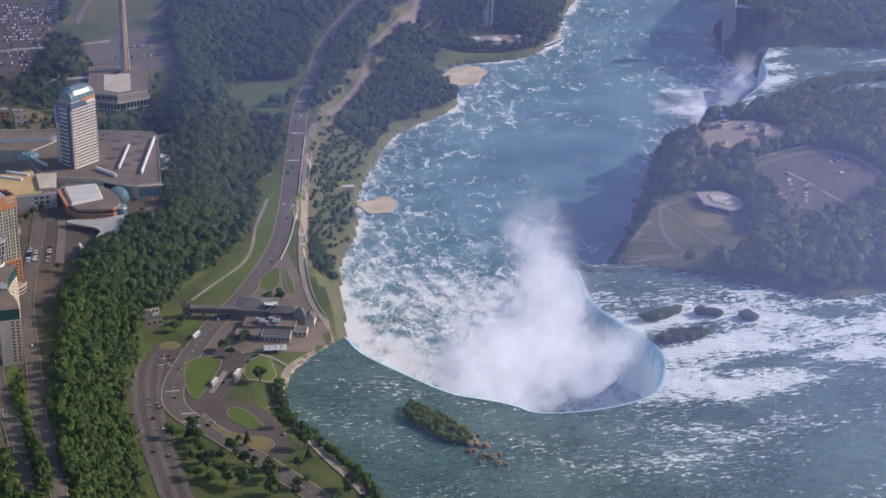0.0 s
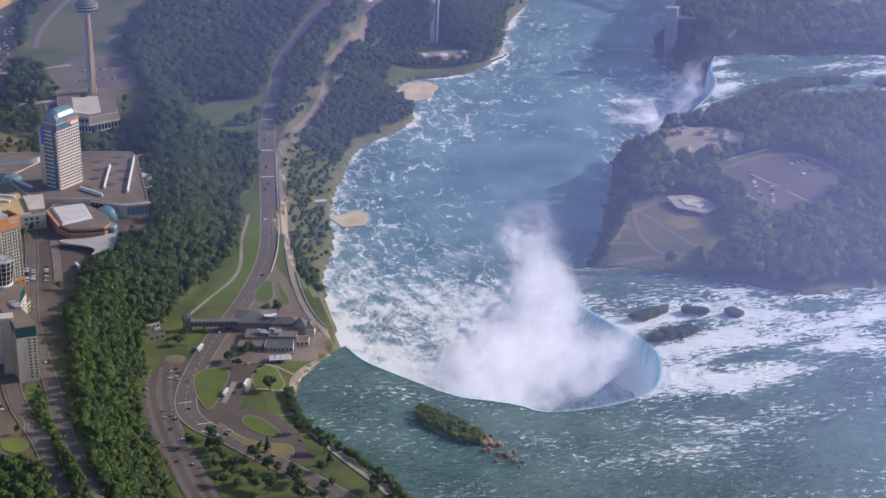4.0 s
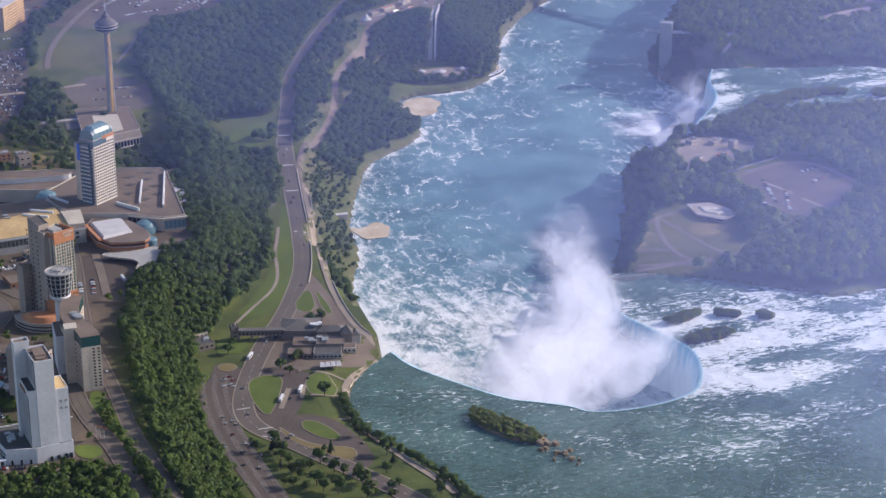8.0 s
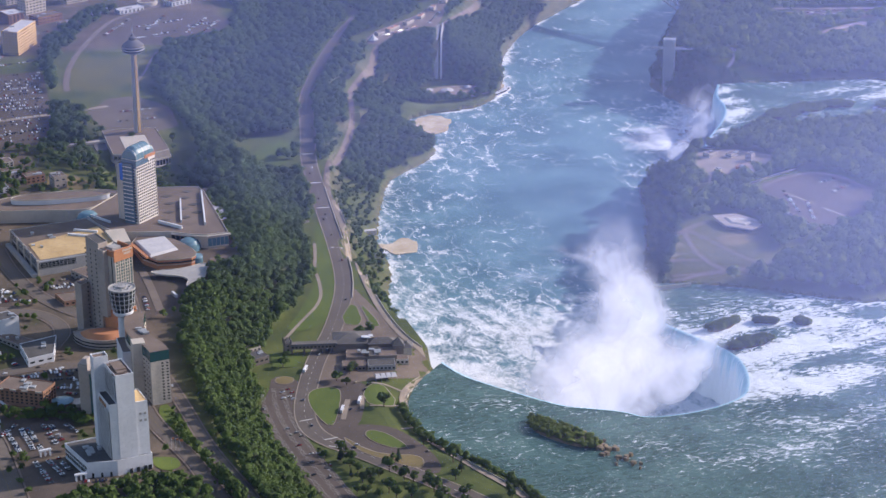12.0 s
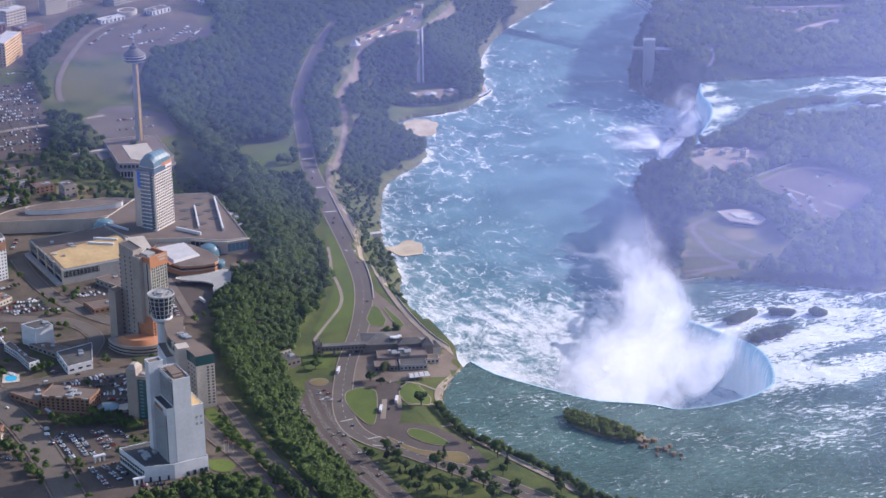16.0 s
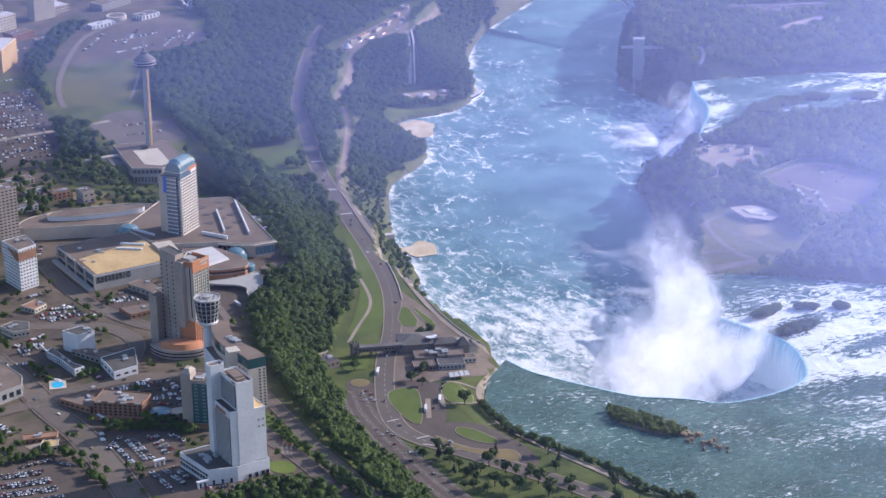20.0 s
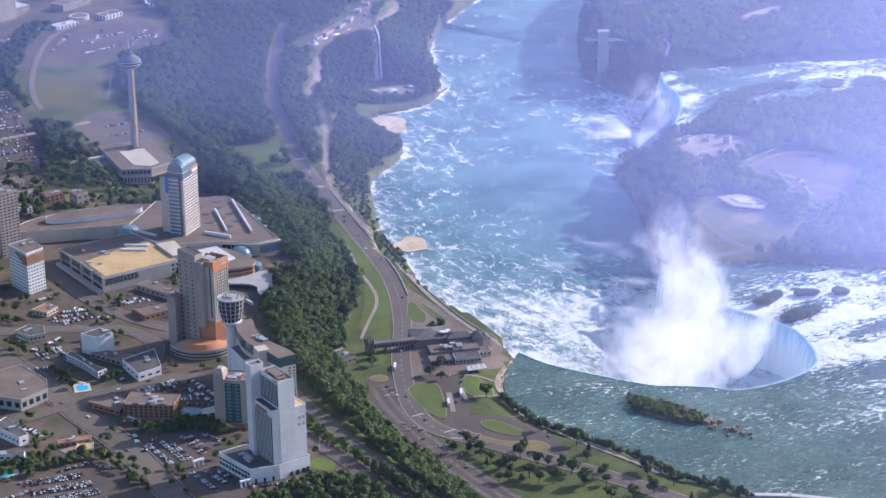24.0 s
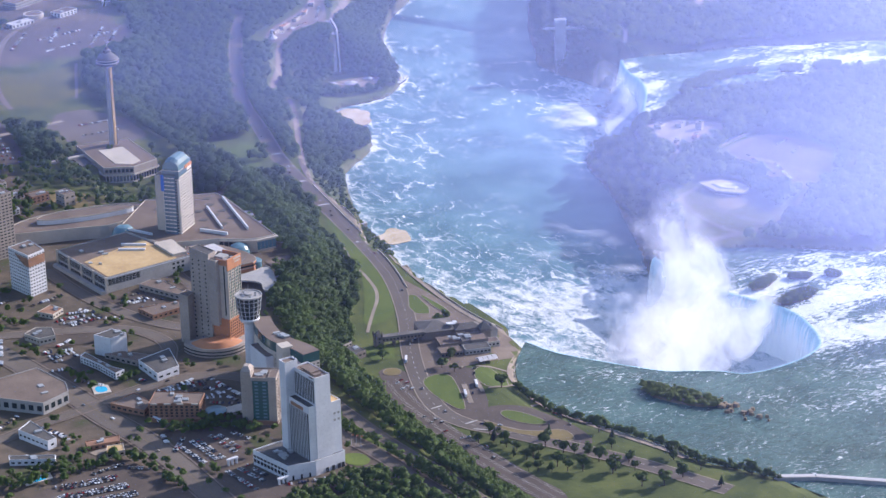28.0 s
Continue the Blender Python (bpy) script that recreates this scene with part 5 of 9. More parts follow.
# ---- islets in the rapids ----
def islet(outline, high, seed, label):
    o = smooth(outline, 2, True)
    bm = prism([tuple(p) for p in o], -4, high, None, 0.8)
    z = float(np.mean(river_level(o)[0]))
    top = thing("islet", *o.mean(0), z, label, "islet")
    bmesh.ops.translate(bm, verts=bm.verts, vec=(-o.mean(0)[0], -o.mean(0)[1], 0))
    part("rock", bm, ROCK, top)
    r = np.random.RandomState(seed)
    pts = [p for p in np.stack([r.uniform(o[:, 0].min(), o[:, 0].max(), 700), r.uniform(o[:, 1].min(), o[:, 1].max(), 700)], 1)]
    pts = np.array(pts)
    pts = pts[signed(pts, o) < -1.0][:190]
    V, F, T, N, base = [], [], [], [], 0
    for x, y in pts:
        v, f = CROWNS[r.randint(len(CROWNS))]
        s = r.uniform(2.0, 3.4)
        V.append(v * s + (x - o.mean(0)[0], y - o.mean(0)[1], high - 1.2))
        F.append(f + base)
        T.append(np.full(len(v), r.uniform(0.5, 1.0)))
        away = (v - (0, 0, 0.55)) / np.linalg.norm(v - (0, 0, 0.55), axis=1)[:, None] + (0.3, 0, 0.9)
        N.append(away / np.linalg.norm(away, axis=1)[:, None])
        base += len(v)
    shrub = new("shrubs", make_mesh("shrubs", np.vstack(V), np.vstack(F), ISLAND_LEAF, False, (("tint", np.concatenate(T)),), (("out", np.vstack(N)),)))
    shrub.parent = top
    tagged(shrub, kind="stuff")
    return top


islet([(347, -35), (358, -43), (378, -38), (394, -26), (391, -17), (368, -27)], 1.6, 1, "shrub-covered rock islet in white rapids")
islet([(400, -34), (418, -42), (428, -46), (424, -34), (408, -28)], 1.4, 2, "small green islet in white rapids")
islet([(439, -46), (450, -60), (458, -54), (450, -42)], 1.4, 3, "small round islet with one tree")
islet([(348, -82), (366, -92), (398, -86), (408, -75), (392, -67), (368, -72)], 1.4, 4, "low green islet beside the brink")
islet([(110, -182), (122, -170), (140, -196), (158, -232), (162, -254), (146, -252), (124, -228), (112, -204)], 1.8, 5, "long shrub-covered islet above the brink")
shoal = thing("shoal", 160, -262, 3.0, "brown rocky shoal behind the islet", "rocks")
rs = np.random.RandomState(8)
for k in range(46):
    x, y = (145, -218) + np.array((28, -70)) * rs.uniform(0, 1) + rs.normal(0, 5, 2)
    q = rs.uniform(1.2, 3.6)
    part("boulder", prism([(x - 160 + q * w * math.cos(a), y + 262 + q * w * math.sin(a)) for a, w in zip(np.linspace(0, 5.4, 7), rs.uniform(0.7, 1.3, 7))], -2.5, rs.uniform(0.2, 1.0), None, 0.7), ROCK, shoal)
for k, (x, y, r) in enumerate(((736, 592, 26), (776, 606, 28), (818, 606, 16), (700, 572, 10), (830, 596, 8), (880, 575, 20), (930, 560, 24))):
    islet(circle(r, 9, x, y, r * 0.7), 1.6, 30 + k, "wooded islet in the far channel")


# ---- spray: each cloud is a few torn sheets of drops that hang one behind another ----
LEAN = np.array((0.14, -0.9, 0.4))
LEAN /= np.linalg.norm(LEAN)
LEAN_U = np.cross(LEAN, (0, 0, 1.0))
LEAN_U /= np.linalg.norm(LEAN_U)
LEAN_V = np.cross(LEAN, LEAN_U)


def puffs(p, centres, sizes, weights):
    """Drops a metre at points p: the sum of soft round puffs."""
    out = np.zeros(len(p))
    for c, s, w in zip(centres, sizes, weights):
        d2 = ((p - c) ** 2).sum(1) / (s * s)
        near = d2 < 9
        out[near] += w * np.exp(-d2[near])
    return out


def mist(name, lo, hi, density, through_points, spacing, cell, label):
    lo, hi = np.array(lo, float), np.array(hi, float)
    corners = np.array([(x, y, z) for x in (lo[0], hi[0]) for y in (lo[1], hi[1]) for z in (lo[2], hi[2])])
    u, v = corners @ LEAN_U, corners @ LEAN_V
    us, vs = np.arange(u.min(), u.max(), cell), np.arange(v.min(), v.max(), cell)
    U, W = np.meshgrid(us, vs)
    flat = U.ravel()[:, None] * LEAN_U + W.ravel()[:, None] * LEAN_V
    faces = grid_faces(len(vs), len(us))
    V, F, T, base = [], [], [], 0
    for k, point in enumerate(through_points):
        p = flat + LEAN * np.dot(point, LEAN)
        ok = ((p > lo) & (p < hi)).all(1)
        thick = np.zeros(len(p))
        thick[ok] = 1 - np.exp(-density(p[ok]) * spacing)
        f = faces[(thick[faces] > 0.012).any(1)]
        if not len(f):
            continue
        used, back = np.unique(f, return_inverse=True)
        V.append(p[used])
        T.append(np.maximum(thick[used] - 0.012, 0))
        F.append(back.reshape(-1, 4) + base)
        base += len(used)
    ob = new(name, make_mesh(name, np.vstack(V), np.vstack(F), VEIL, True, (("thick", np.concatenate(T)),)))
    return tagged(ob, label, "mist", kind="stuff")


rp = np.random.RandomState(1)
PH = np.linspace(0, 1, 120) ** 1.1 * 168
SWAY = np.array([(noise.noise((a * 0.02, 0, 1)), noise.noise((a * 0.02, 3, 9))) for a in PH]) * 16
PUFF_WIDE = np.interp(PH, (0, 40, 90, 168), (80, 64, 44, 30))
PUFFS = np.stack([254 + SWAY[:, 0] + rp.normal(0, 0.62, 120) * PUFF_WIDE, -104 + SWAY[:, 1] + rp.normal(0, 0.55, 120) * PUFF_WIDE + 0.52 * PH, RIVER + 4 + PH], 1)
PUFF_SIZE = rp.uniform(18, 32, 120)
PUFF_WEIGHT = 0.0072 * np.interp(PH, (0, 60, 110, 168), (1, 0.9, 0.8, 0.3))
LOW = np.stack([rp.normal(232, 72, 130), np.zeros(130), RIVER + 4 + 60 * rp.uniform(0, 1, 130) ** 1.5], 1)
LOW[:, 1] = -90 + 0.34 * LOW[:, 2] + rp.normal(0, 32, 130)
PUFFS = np.vstack([PUFFS, LOW])
PUFF_SIZE, PUFF_WEIGHT = np.r_[PUFF_SIZE, rp.uniform(20, 36, 130)], np.r_[PUFF_WEIGHT, np.full(130, 0.008)]


def far_spray(p):
    d, _ = line_distance(p[:, :2], CREST2[::4])
    h = p[:, 2] - RIVER
    return 0.045 * np.exp(-((d - 20) / 48) ** 2) * np.exp(-(h / 46) ** 2) * step(-2, 16, h) * step(1, 16, -signed(p[:, :2], GORGE))


mist("mist_plume", (90, -220, RIVER), (370, 130, 175), lambda p: puffs(p, PUFFS, PUFF_SIZE, PUFF_WEIGHT) * step(-50, -20, p[:, 2]) * step(-26, 22, p[:, 2] + 0.5 * (344 - p[:, 0])) * step(0, 14, np.where(p[:, 2] < 3, -signed(p[:, :2], GORGE), 30)), [tuple(np.array((256, -66, 20)) + LEAN * k) for k in (-42, -6, 30)], 36.0, 5.0, "tall white column of drifting spray")
mist("mist_far_falls", (500, 470, RIVER - 2), (740, 820, 20), far_spray, [tuple(np.array((640, 640, -35)) + LEAN * k) for k in (-70, -25, 20, 65)], 42.0, 6.0, "white spray at the foot of the far falls")


def veil(name, cx, cy, rx, ry, z, most, label):
    """A level sheet of drifting spray that thins out to its rim."""
    rings, k = 14, 48
    q = np.repeat(np.linspace(0, 1, rings), k)
    a = np.tile(np.linspace(0, 2 * np.pi, k + 1)[:-1], rings)
    v = np.stack([cx + rx * q * np.cos(a), cy + ry * q * np.sin(a), z - 10 * q * q], 1)
    f = [(i * k + j, i * k + (j + 1) % k, (i + 1) * k + (j + 1) % k, (i + 1) * k + j) for i in range(rings - 1) for j in range(k)]
    return tagged(new(name, make_mesh(name, v, np.array(f), VEIL, True, (("thick", most * (1 - q * q) ** 1.6),))), label, "mist", kind="stuff")


veil("mist_veil", 600, 668, 105, 140, -40, 0.72, "low white spray over the boulders of the far falls")
veil("mist_veil", 290, 110, 200, 330, -16, 0.4, "torn veil of drifting spray over the river")


# ---- boulders at the foot of the far falls ----
def talus(count, seed):
    r = np.random.RandomState(seed)
    ico = bmesh.new()
    bmesh.ops.create_icosphere(ico, subdivisions=1, radius=1.0)
    ico.verts.ensure_lookup_table()
    v0, f0 = np.array([tuple(v.co) for v in ico.verts]), np.array([[v.index for v in f.verts] for f in ico.faces])
    ico.free()
    V, F = [], []
    for k in range(count):
        c = CREST2[r.randint(0, len(CREST2))]
        size = r.uniform(1.0, 4.2)
        q = np.array([c[0] - 12 - abs(r.normal(0, 26)), c[1] + 8 + r.normal(0, 8), RIVER + 0.2])
        V.append(v0 * r.uniform(0.7, 1.3, v0.shape) * (size, size * r.uniform(0.7, 1.4), size * 0.7) + q)
        F.append(f0 + k * len(v0))
    ob = new("talus", make_mesh("talus", np.vstack(V), np.vstack(F), ROCK))
    return tagged(ob, "dark wet boulders in the foam below the far falls", "boulders", kind="stuff")


talus(260, 17)


# ---- buildings ----
def ccw(o):
    o = [tuple(map(float, p)) for p in o]
    a = sum(x0 * y1 - x1 * y0 for (x0, y0), (x1, y1) in zip(o, o[1:] + o[:1]))
    return o if a > 0 else o[::-1]


def rect(x, y, w, d, turn):
    """A plan rectangle with its corner at x, y, running w along the turned x axis and d along the turned y axis."""
    c, s = math.cos(radians(turn)), math.sin(radians(turn))
    return [(x + a * c - b * s, y + a * s + b * c) for a, b in ((0, 0), (w, 0), (w, d), (0, d))]


def roof_units(parent, o, z, count, seed, material=STEEL):
    """Air handlers and vents standing on a flat roof."""
    r = np.random.RandomState(seed)
    c, e = np.mean(o, 0), np.array(o)
    for _ in range(count):
        k = r.uniform(0, 1, len(e))
        k /= k.sum()
        p = c + ((e * k[:, None]).sum(0) - c) * 1.3
        w, d, h = r.uniform(1.2, 3.2), r.uniform(1.2, 3.2), r.uniform(0.8, 2.0)
        part("roof_unit", cube((p[0] - w, p[1] - d, z), (p[0] + w, p[1] + d, z + h), 0.12), material, parent)


def volume(parent, o, z0, z1, wall, roof, rim=1.0, wall_name="wall", rim_material=None):
    """One upright mass of a building: walls, flat roof, parapet."""
    o = ccw(o)
    part(wall_name, prism(o, z0, z1), wall, parent)
    part("roof", prism(o, z1, z1 + 0.25, None, 0.985), roof, parent)
    if rim:
        part("parapet", parapet(o, z1, rim), rim_material or wall, parent)
    return o


def facade(parent, o, z0, z1, floors, bay, size, material, most_north=0.35, key="", limit=260):
    """Windows on all walls of a mass that do not face north."""
    o = ccw(o)
    for a, b in zip(o, o[1:] + o[:1]):
        w = Vector(b) - Vector(a)
        if w.length < bay * 0.9 or -w.x / w.length > most_north:
            continue
        columns = max(1, int(w.length / bay))
        if columns * floors <= limit:
            windows(parent, a, b, z0, z1, columns, floors, size, material, key=key)


def simple_building(name, o, h, wall, roof, label, category, floors=1, bay=5.0, z0=46.0, glass=None, units=2, group="", size=None):
    c = np.mean(o, 0)
    top = thing(name, c[0], c[1], z0, label, category, group)
    q = [(x - c[0], y - c[1]) for x, y in ccw(o)]
    volume(top, q, -1.5, h, wall, roof, 0.8)
    if floors:
        facade(top, q, 0.6, h - 0.3, floors, bay, size or (bay * 0.55, 0.08, min(1.7, h / floors * 0.55)), glass or WINDOW, key=name)
    roof_units(top, q, h + 0.2, units, len(label) + int(abs(c[0])))
    return top


def slab_hotel():
    """Tall white slab with a ribbed glazed west side, a stair tower, a lower wing and a long podium."""
    top = thing("hotel", -263, -257, 46, "tall white slab hotel with dark ribbed glazing", "hotel", turn=8)
    volume(top, [(0, 0), (15, 0), (15, 32), (0, 32)], -2, 85, WHITE, ROOF, 1.6)
    volume(top, [(-6.5, 0.8), (0.1, 0.4), (0.1, 31), (-6.5, 31)], -2, 61, WHITE, DARKROOF, 1.0)
    volume(top, [(-9, 30), (3.5, 30), (3.5, 39), (-9, 39)], -2, 91, WHITE, ROOF, 1.6)
    volume(top, [(15, 1), (25.5, 1), (25.5, 26), (15, 26)], -2, 59, WHITE, TANROOF, 1.0)
    part("penthouse", cube((3, 10, 85), (12, 26, 87.5), 0.2), ROOF, top)
    for k in range(12):                         # fins and glazing strips down the side
        y = 1.8 + k * 2.35
        part("glazing", cube((-6.62, y, 8), (-6.4, y + 1.75, 55)), WINDOW, top)
        part("fin", cube((-7.0, y + 1.85, 8), (-6.4, y + 2.25, 57)), WHITE, top)
        part("glazing", cube((-0.12, y, 63), (0.2, y + 1.75, 83)), WINDOW, top)
        part("fin", cube((-0.4, y + 1.85, 63), (0.2, y + 2.25, 84.5)), WHITE, top)
    for j in range(18):
        part("floor_band", cube((-6.7, 1.6, 9.5 + j * 2.6), (-6.55, 30.2, 9.9 + j * 2.6)), GREY, top)
    part("sign_panel", cube((-7.1, 9, 56), (-6.4, 27, 59), 0.1), BRICK, top, "dark red sign panel")
    for z in (50, 44):
        part("vent", cube((18, 0.85, z - 2), (20, 1.1, z)), GREY, top)
        part("vent", cube((22, 0.85, z - 2), (24, 1.1, z)), GREY, top)
    podium = [(-33, 48), (-27.5, 4), (-4, -3), (26, -2), (26, 40), (-10, 48)]
    volume(top, podium, -2, 12.5, WHITE, DARKROOF, 1.2, "podium")
    for k in range(10):
        a, b = Vector((-33, 48)), Vector((-27.5, 4))
        p = a + (b - a) * ((k + 0.5) / 10)
        part("podium_window", cube((p.x - 0.35, p.y - 1.6, 3), (p.x + 0.2, p.y + 1.6, 6)), WINDOW, top)
        part("podium_window", cube((p.x - 0.35, p.y - 1.6, 7.5), (p.x + 0.2, p.y + 1.6, 9.5)), WINDOW, top)
    for x in (-24, -17, -10, 6, 12, 18, 22):
        y = 4 - (x + 27.5) * 0.3 if x < -4 else -2.9
        part("entrance", cube((x, y - 0.5, 0), (x + 2.6, y + 0.6, 4)), WINDOW, top)
    roof_units(top, [(-29, 42), (-24, 8), (-9, 4), (-9, 44)], 12.6, 9, 4)
    roof_units(top, [(1, 3), (14, 3), (14, 29), (1, 29)], 85.2, 8, 5, ROOF)
    gate = thing("gate_wall", -313, -230, 46, "white arched forecourt wall beside the hotel", "wall", turn=8)
    for x0, y0 in ((-6, 24), (8, -32)):
        for k in range(3):
            part("arch_pier", cube((x0 + k * 4, y0, -1), (x0 + k * 4 + 1.2, y0 + 2, 5), 0.1), WHITE, gate)
        part("lintel", cube((x0 - 0.6, y0 - 0.3, 5), (x0 + 9.8, y0 + 2.3, 6.4), 0.1), WHITE, gate)


def taupe_hotel():
    top = thing("hotel", -278, -139, 46, "taupe concrete hotel with a recessed green glass front", "hotel", turn=-36)
    volume(top, [(0, 0), (31, 0), (31, 22), (0, 22)], -1, 44, TAUPE, ROOF, 1.2)
    volume(top, [(0, -0.3), (9, -0.3), (9, 14), (0, 14)], -1, 50, TAUPE, ROOF, 0)
    part("roof_hip", prism([(0, -0.3), (9, -0.3), (9, 14), (0, 14)], 50.2, 54, None, 0.45), TAUPE, top)
    volume(top, [(24, -0.3), (31, -0.3), (31, 16), (24, 16)], -1, 45.5, TAUPE, ROOF, 0.6)
    part("glass_front", cube((10, -0.25, 5), (24, 0.1, 42)), GREENGLASS, top, "dark green glazing")
    windows(top, (10, -0.25), (24, -0.25), 6, 42, 2, 11, (3.2, 0.12, 1.5), TEALGLASS, "pane", "taupe")
    facade(top, [(31, 0), (31.01, 0), (31.01, 22), (31, 22)], 6, 43, 12, 4.5, (1.8, 0.08, 1.6), WINDOW, key="taupe")
    part("brick_base", cube((-0.4, -0.7, -1), (31.4, 0.2, 4.2)), BRICK, top)
    roof_units(top, [(10, 2), (22, 2), (22, 20), (10, 20)], 44.2, 5, 3)


def brick_hotel():
    top = thing("hotel", -345, -88, 46, "low brown brick hotel with dark bay windows", "hotel", turn=-31)
    o = volume(top, [(0, 0), (45, 0), (47, 22), (2, 26)], -1, 15, BRICK, ROOF, 1.0)
    facade(top, o, 2, 14, 4, 4.4, (2.2, 0.1, 1.7), WINDOW, key="brick")
    for x in (2, 14, 25, 38):
        part("awning", cube((x, -0.7, 14.6), (x + 6, 0.6, 15.9), 0.1), CREAM, top)
    part("terrace", cube((-1, -5, -1), (46, 0.0, 3.2)), BRICK, top)
    roof_units(top, o, 15.2, 8, 6)
    annex = simple_building("annex", [(-366, -50), (-346, -80), (-333, -66), (-340, -40)], 5.5, BRICK, ROOF, "single-storey brick annex with a flat roof", "building", 1, 6)
    rot = thing("pavilion", -290, -109, 46, "round pavilion with a turquoise roof", "pavilion")
    part("wall", lathe([(8.6, -1), (8.6, 4.2)], 28), BRICK, rot)
    part("roof", lathe([(9.6, 4.2), (9.6, 4.7), (6, 5.4), (1.2, 5.8), (0.2, 6.0)], 28), TEALGLASS, rot, "shallow turquoise roof")
    part("terrace", cube((8, -9, -1), (26, 4, 3)), CREAM, rot)


def crown_tower():
    top = thing("observation_tower", -222, -37, 42, "white observation tower with a flared glass crown", "tower")
    part("shaft", lathe([(6.2, 1), (5.6, 2), (5.2, 50), (5.4, 53)], 20), WHITE, top, smooth_shade=False)
    part("collar", lathe([(5.4, 51), (8.6, 53.4), (9.3, 55), (9.3, 56.2), (8.6, 56.6)], 32), WHITE, top)
    part("glazing", lathe([(8.6, 56.2), (10.8, 66), (12.0, 77.6), (11.6, 77.8)], 32), WINDOW, top, "dark glass crown")
    for k in range(16):
        a = 2 * math.pi * k / 16
        bm = bmesh.new()
        pts = [(8.75, 56.2), (10.95, 66), (12.15, 77.8)]
        for (r0, z0), (r1, z1) in zip(pts[:-1], pts[1:]):
            t = 0.24
            v = [bm.verts.new((r * math.cos(a) - s * t * math.sin(a), r * math.sin(a) + s * t * math.cos(a), z)) for r, z, s in ((r0, z0, -1), (r0, z0, 1), (r1, z1, 1), (r1, z1, -1))]
            w = [bm.verts.new((p.co.x * 0.96, p.co.y * 0.96, p.co.z)) for p in v]
            bm.faces.new(v)
            for i in range(4):
                bm.faces.new((v[i], v[(i + 1) % 4], w[(i + 1) % 4], w[i]))
        part("mullion", bm, WHITE, top)
    for z, r in ((60.5, 9.75), (65, 10.85), (69.5, 11.35), (74, 11.8)):
        part("ring", lathe([(r - 0.5, z), (r + 0.12, z), (r + 0.14, z + 0.45), (r - 0.5, z + 0.45)], 32), STEEL, top)
    part("roof", lathe([(12.3, 77.6), (12.3, 79), (11.4, 79), (11.2, 78.2), (4, 78.4), (4, 80.2), (0.5, 80.4)], 32), GREY, top)
    part("mast", lathe([(0.3, 80), (0.1, 88)], 8), STEEL, top)
    for k in range(7):
        a = k * 0.9
        part("roof_unit", cube((7 * math.cos(a) - 0.8, 7 * math.sin(a) - 0.8, 78.3), (7 * math.cos(a) + 0.8, 7 * math.sin(a) + 0.8, 79.8), 0.1), STEEL, top)
    part("sign_panel", cube((-1.8, -5.85, 18), (1.8, -5.2, 23), 0.1), GREY, top)


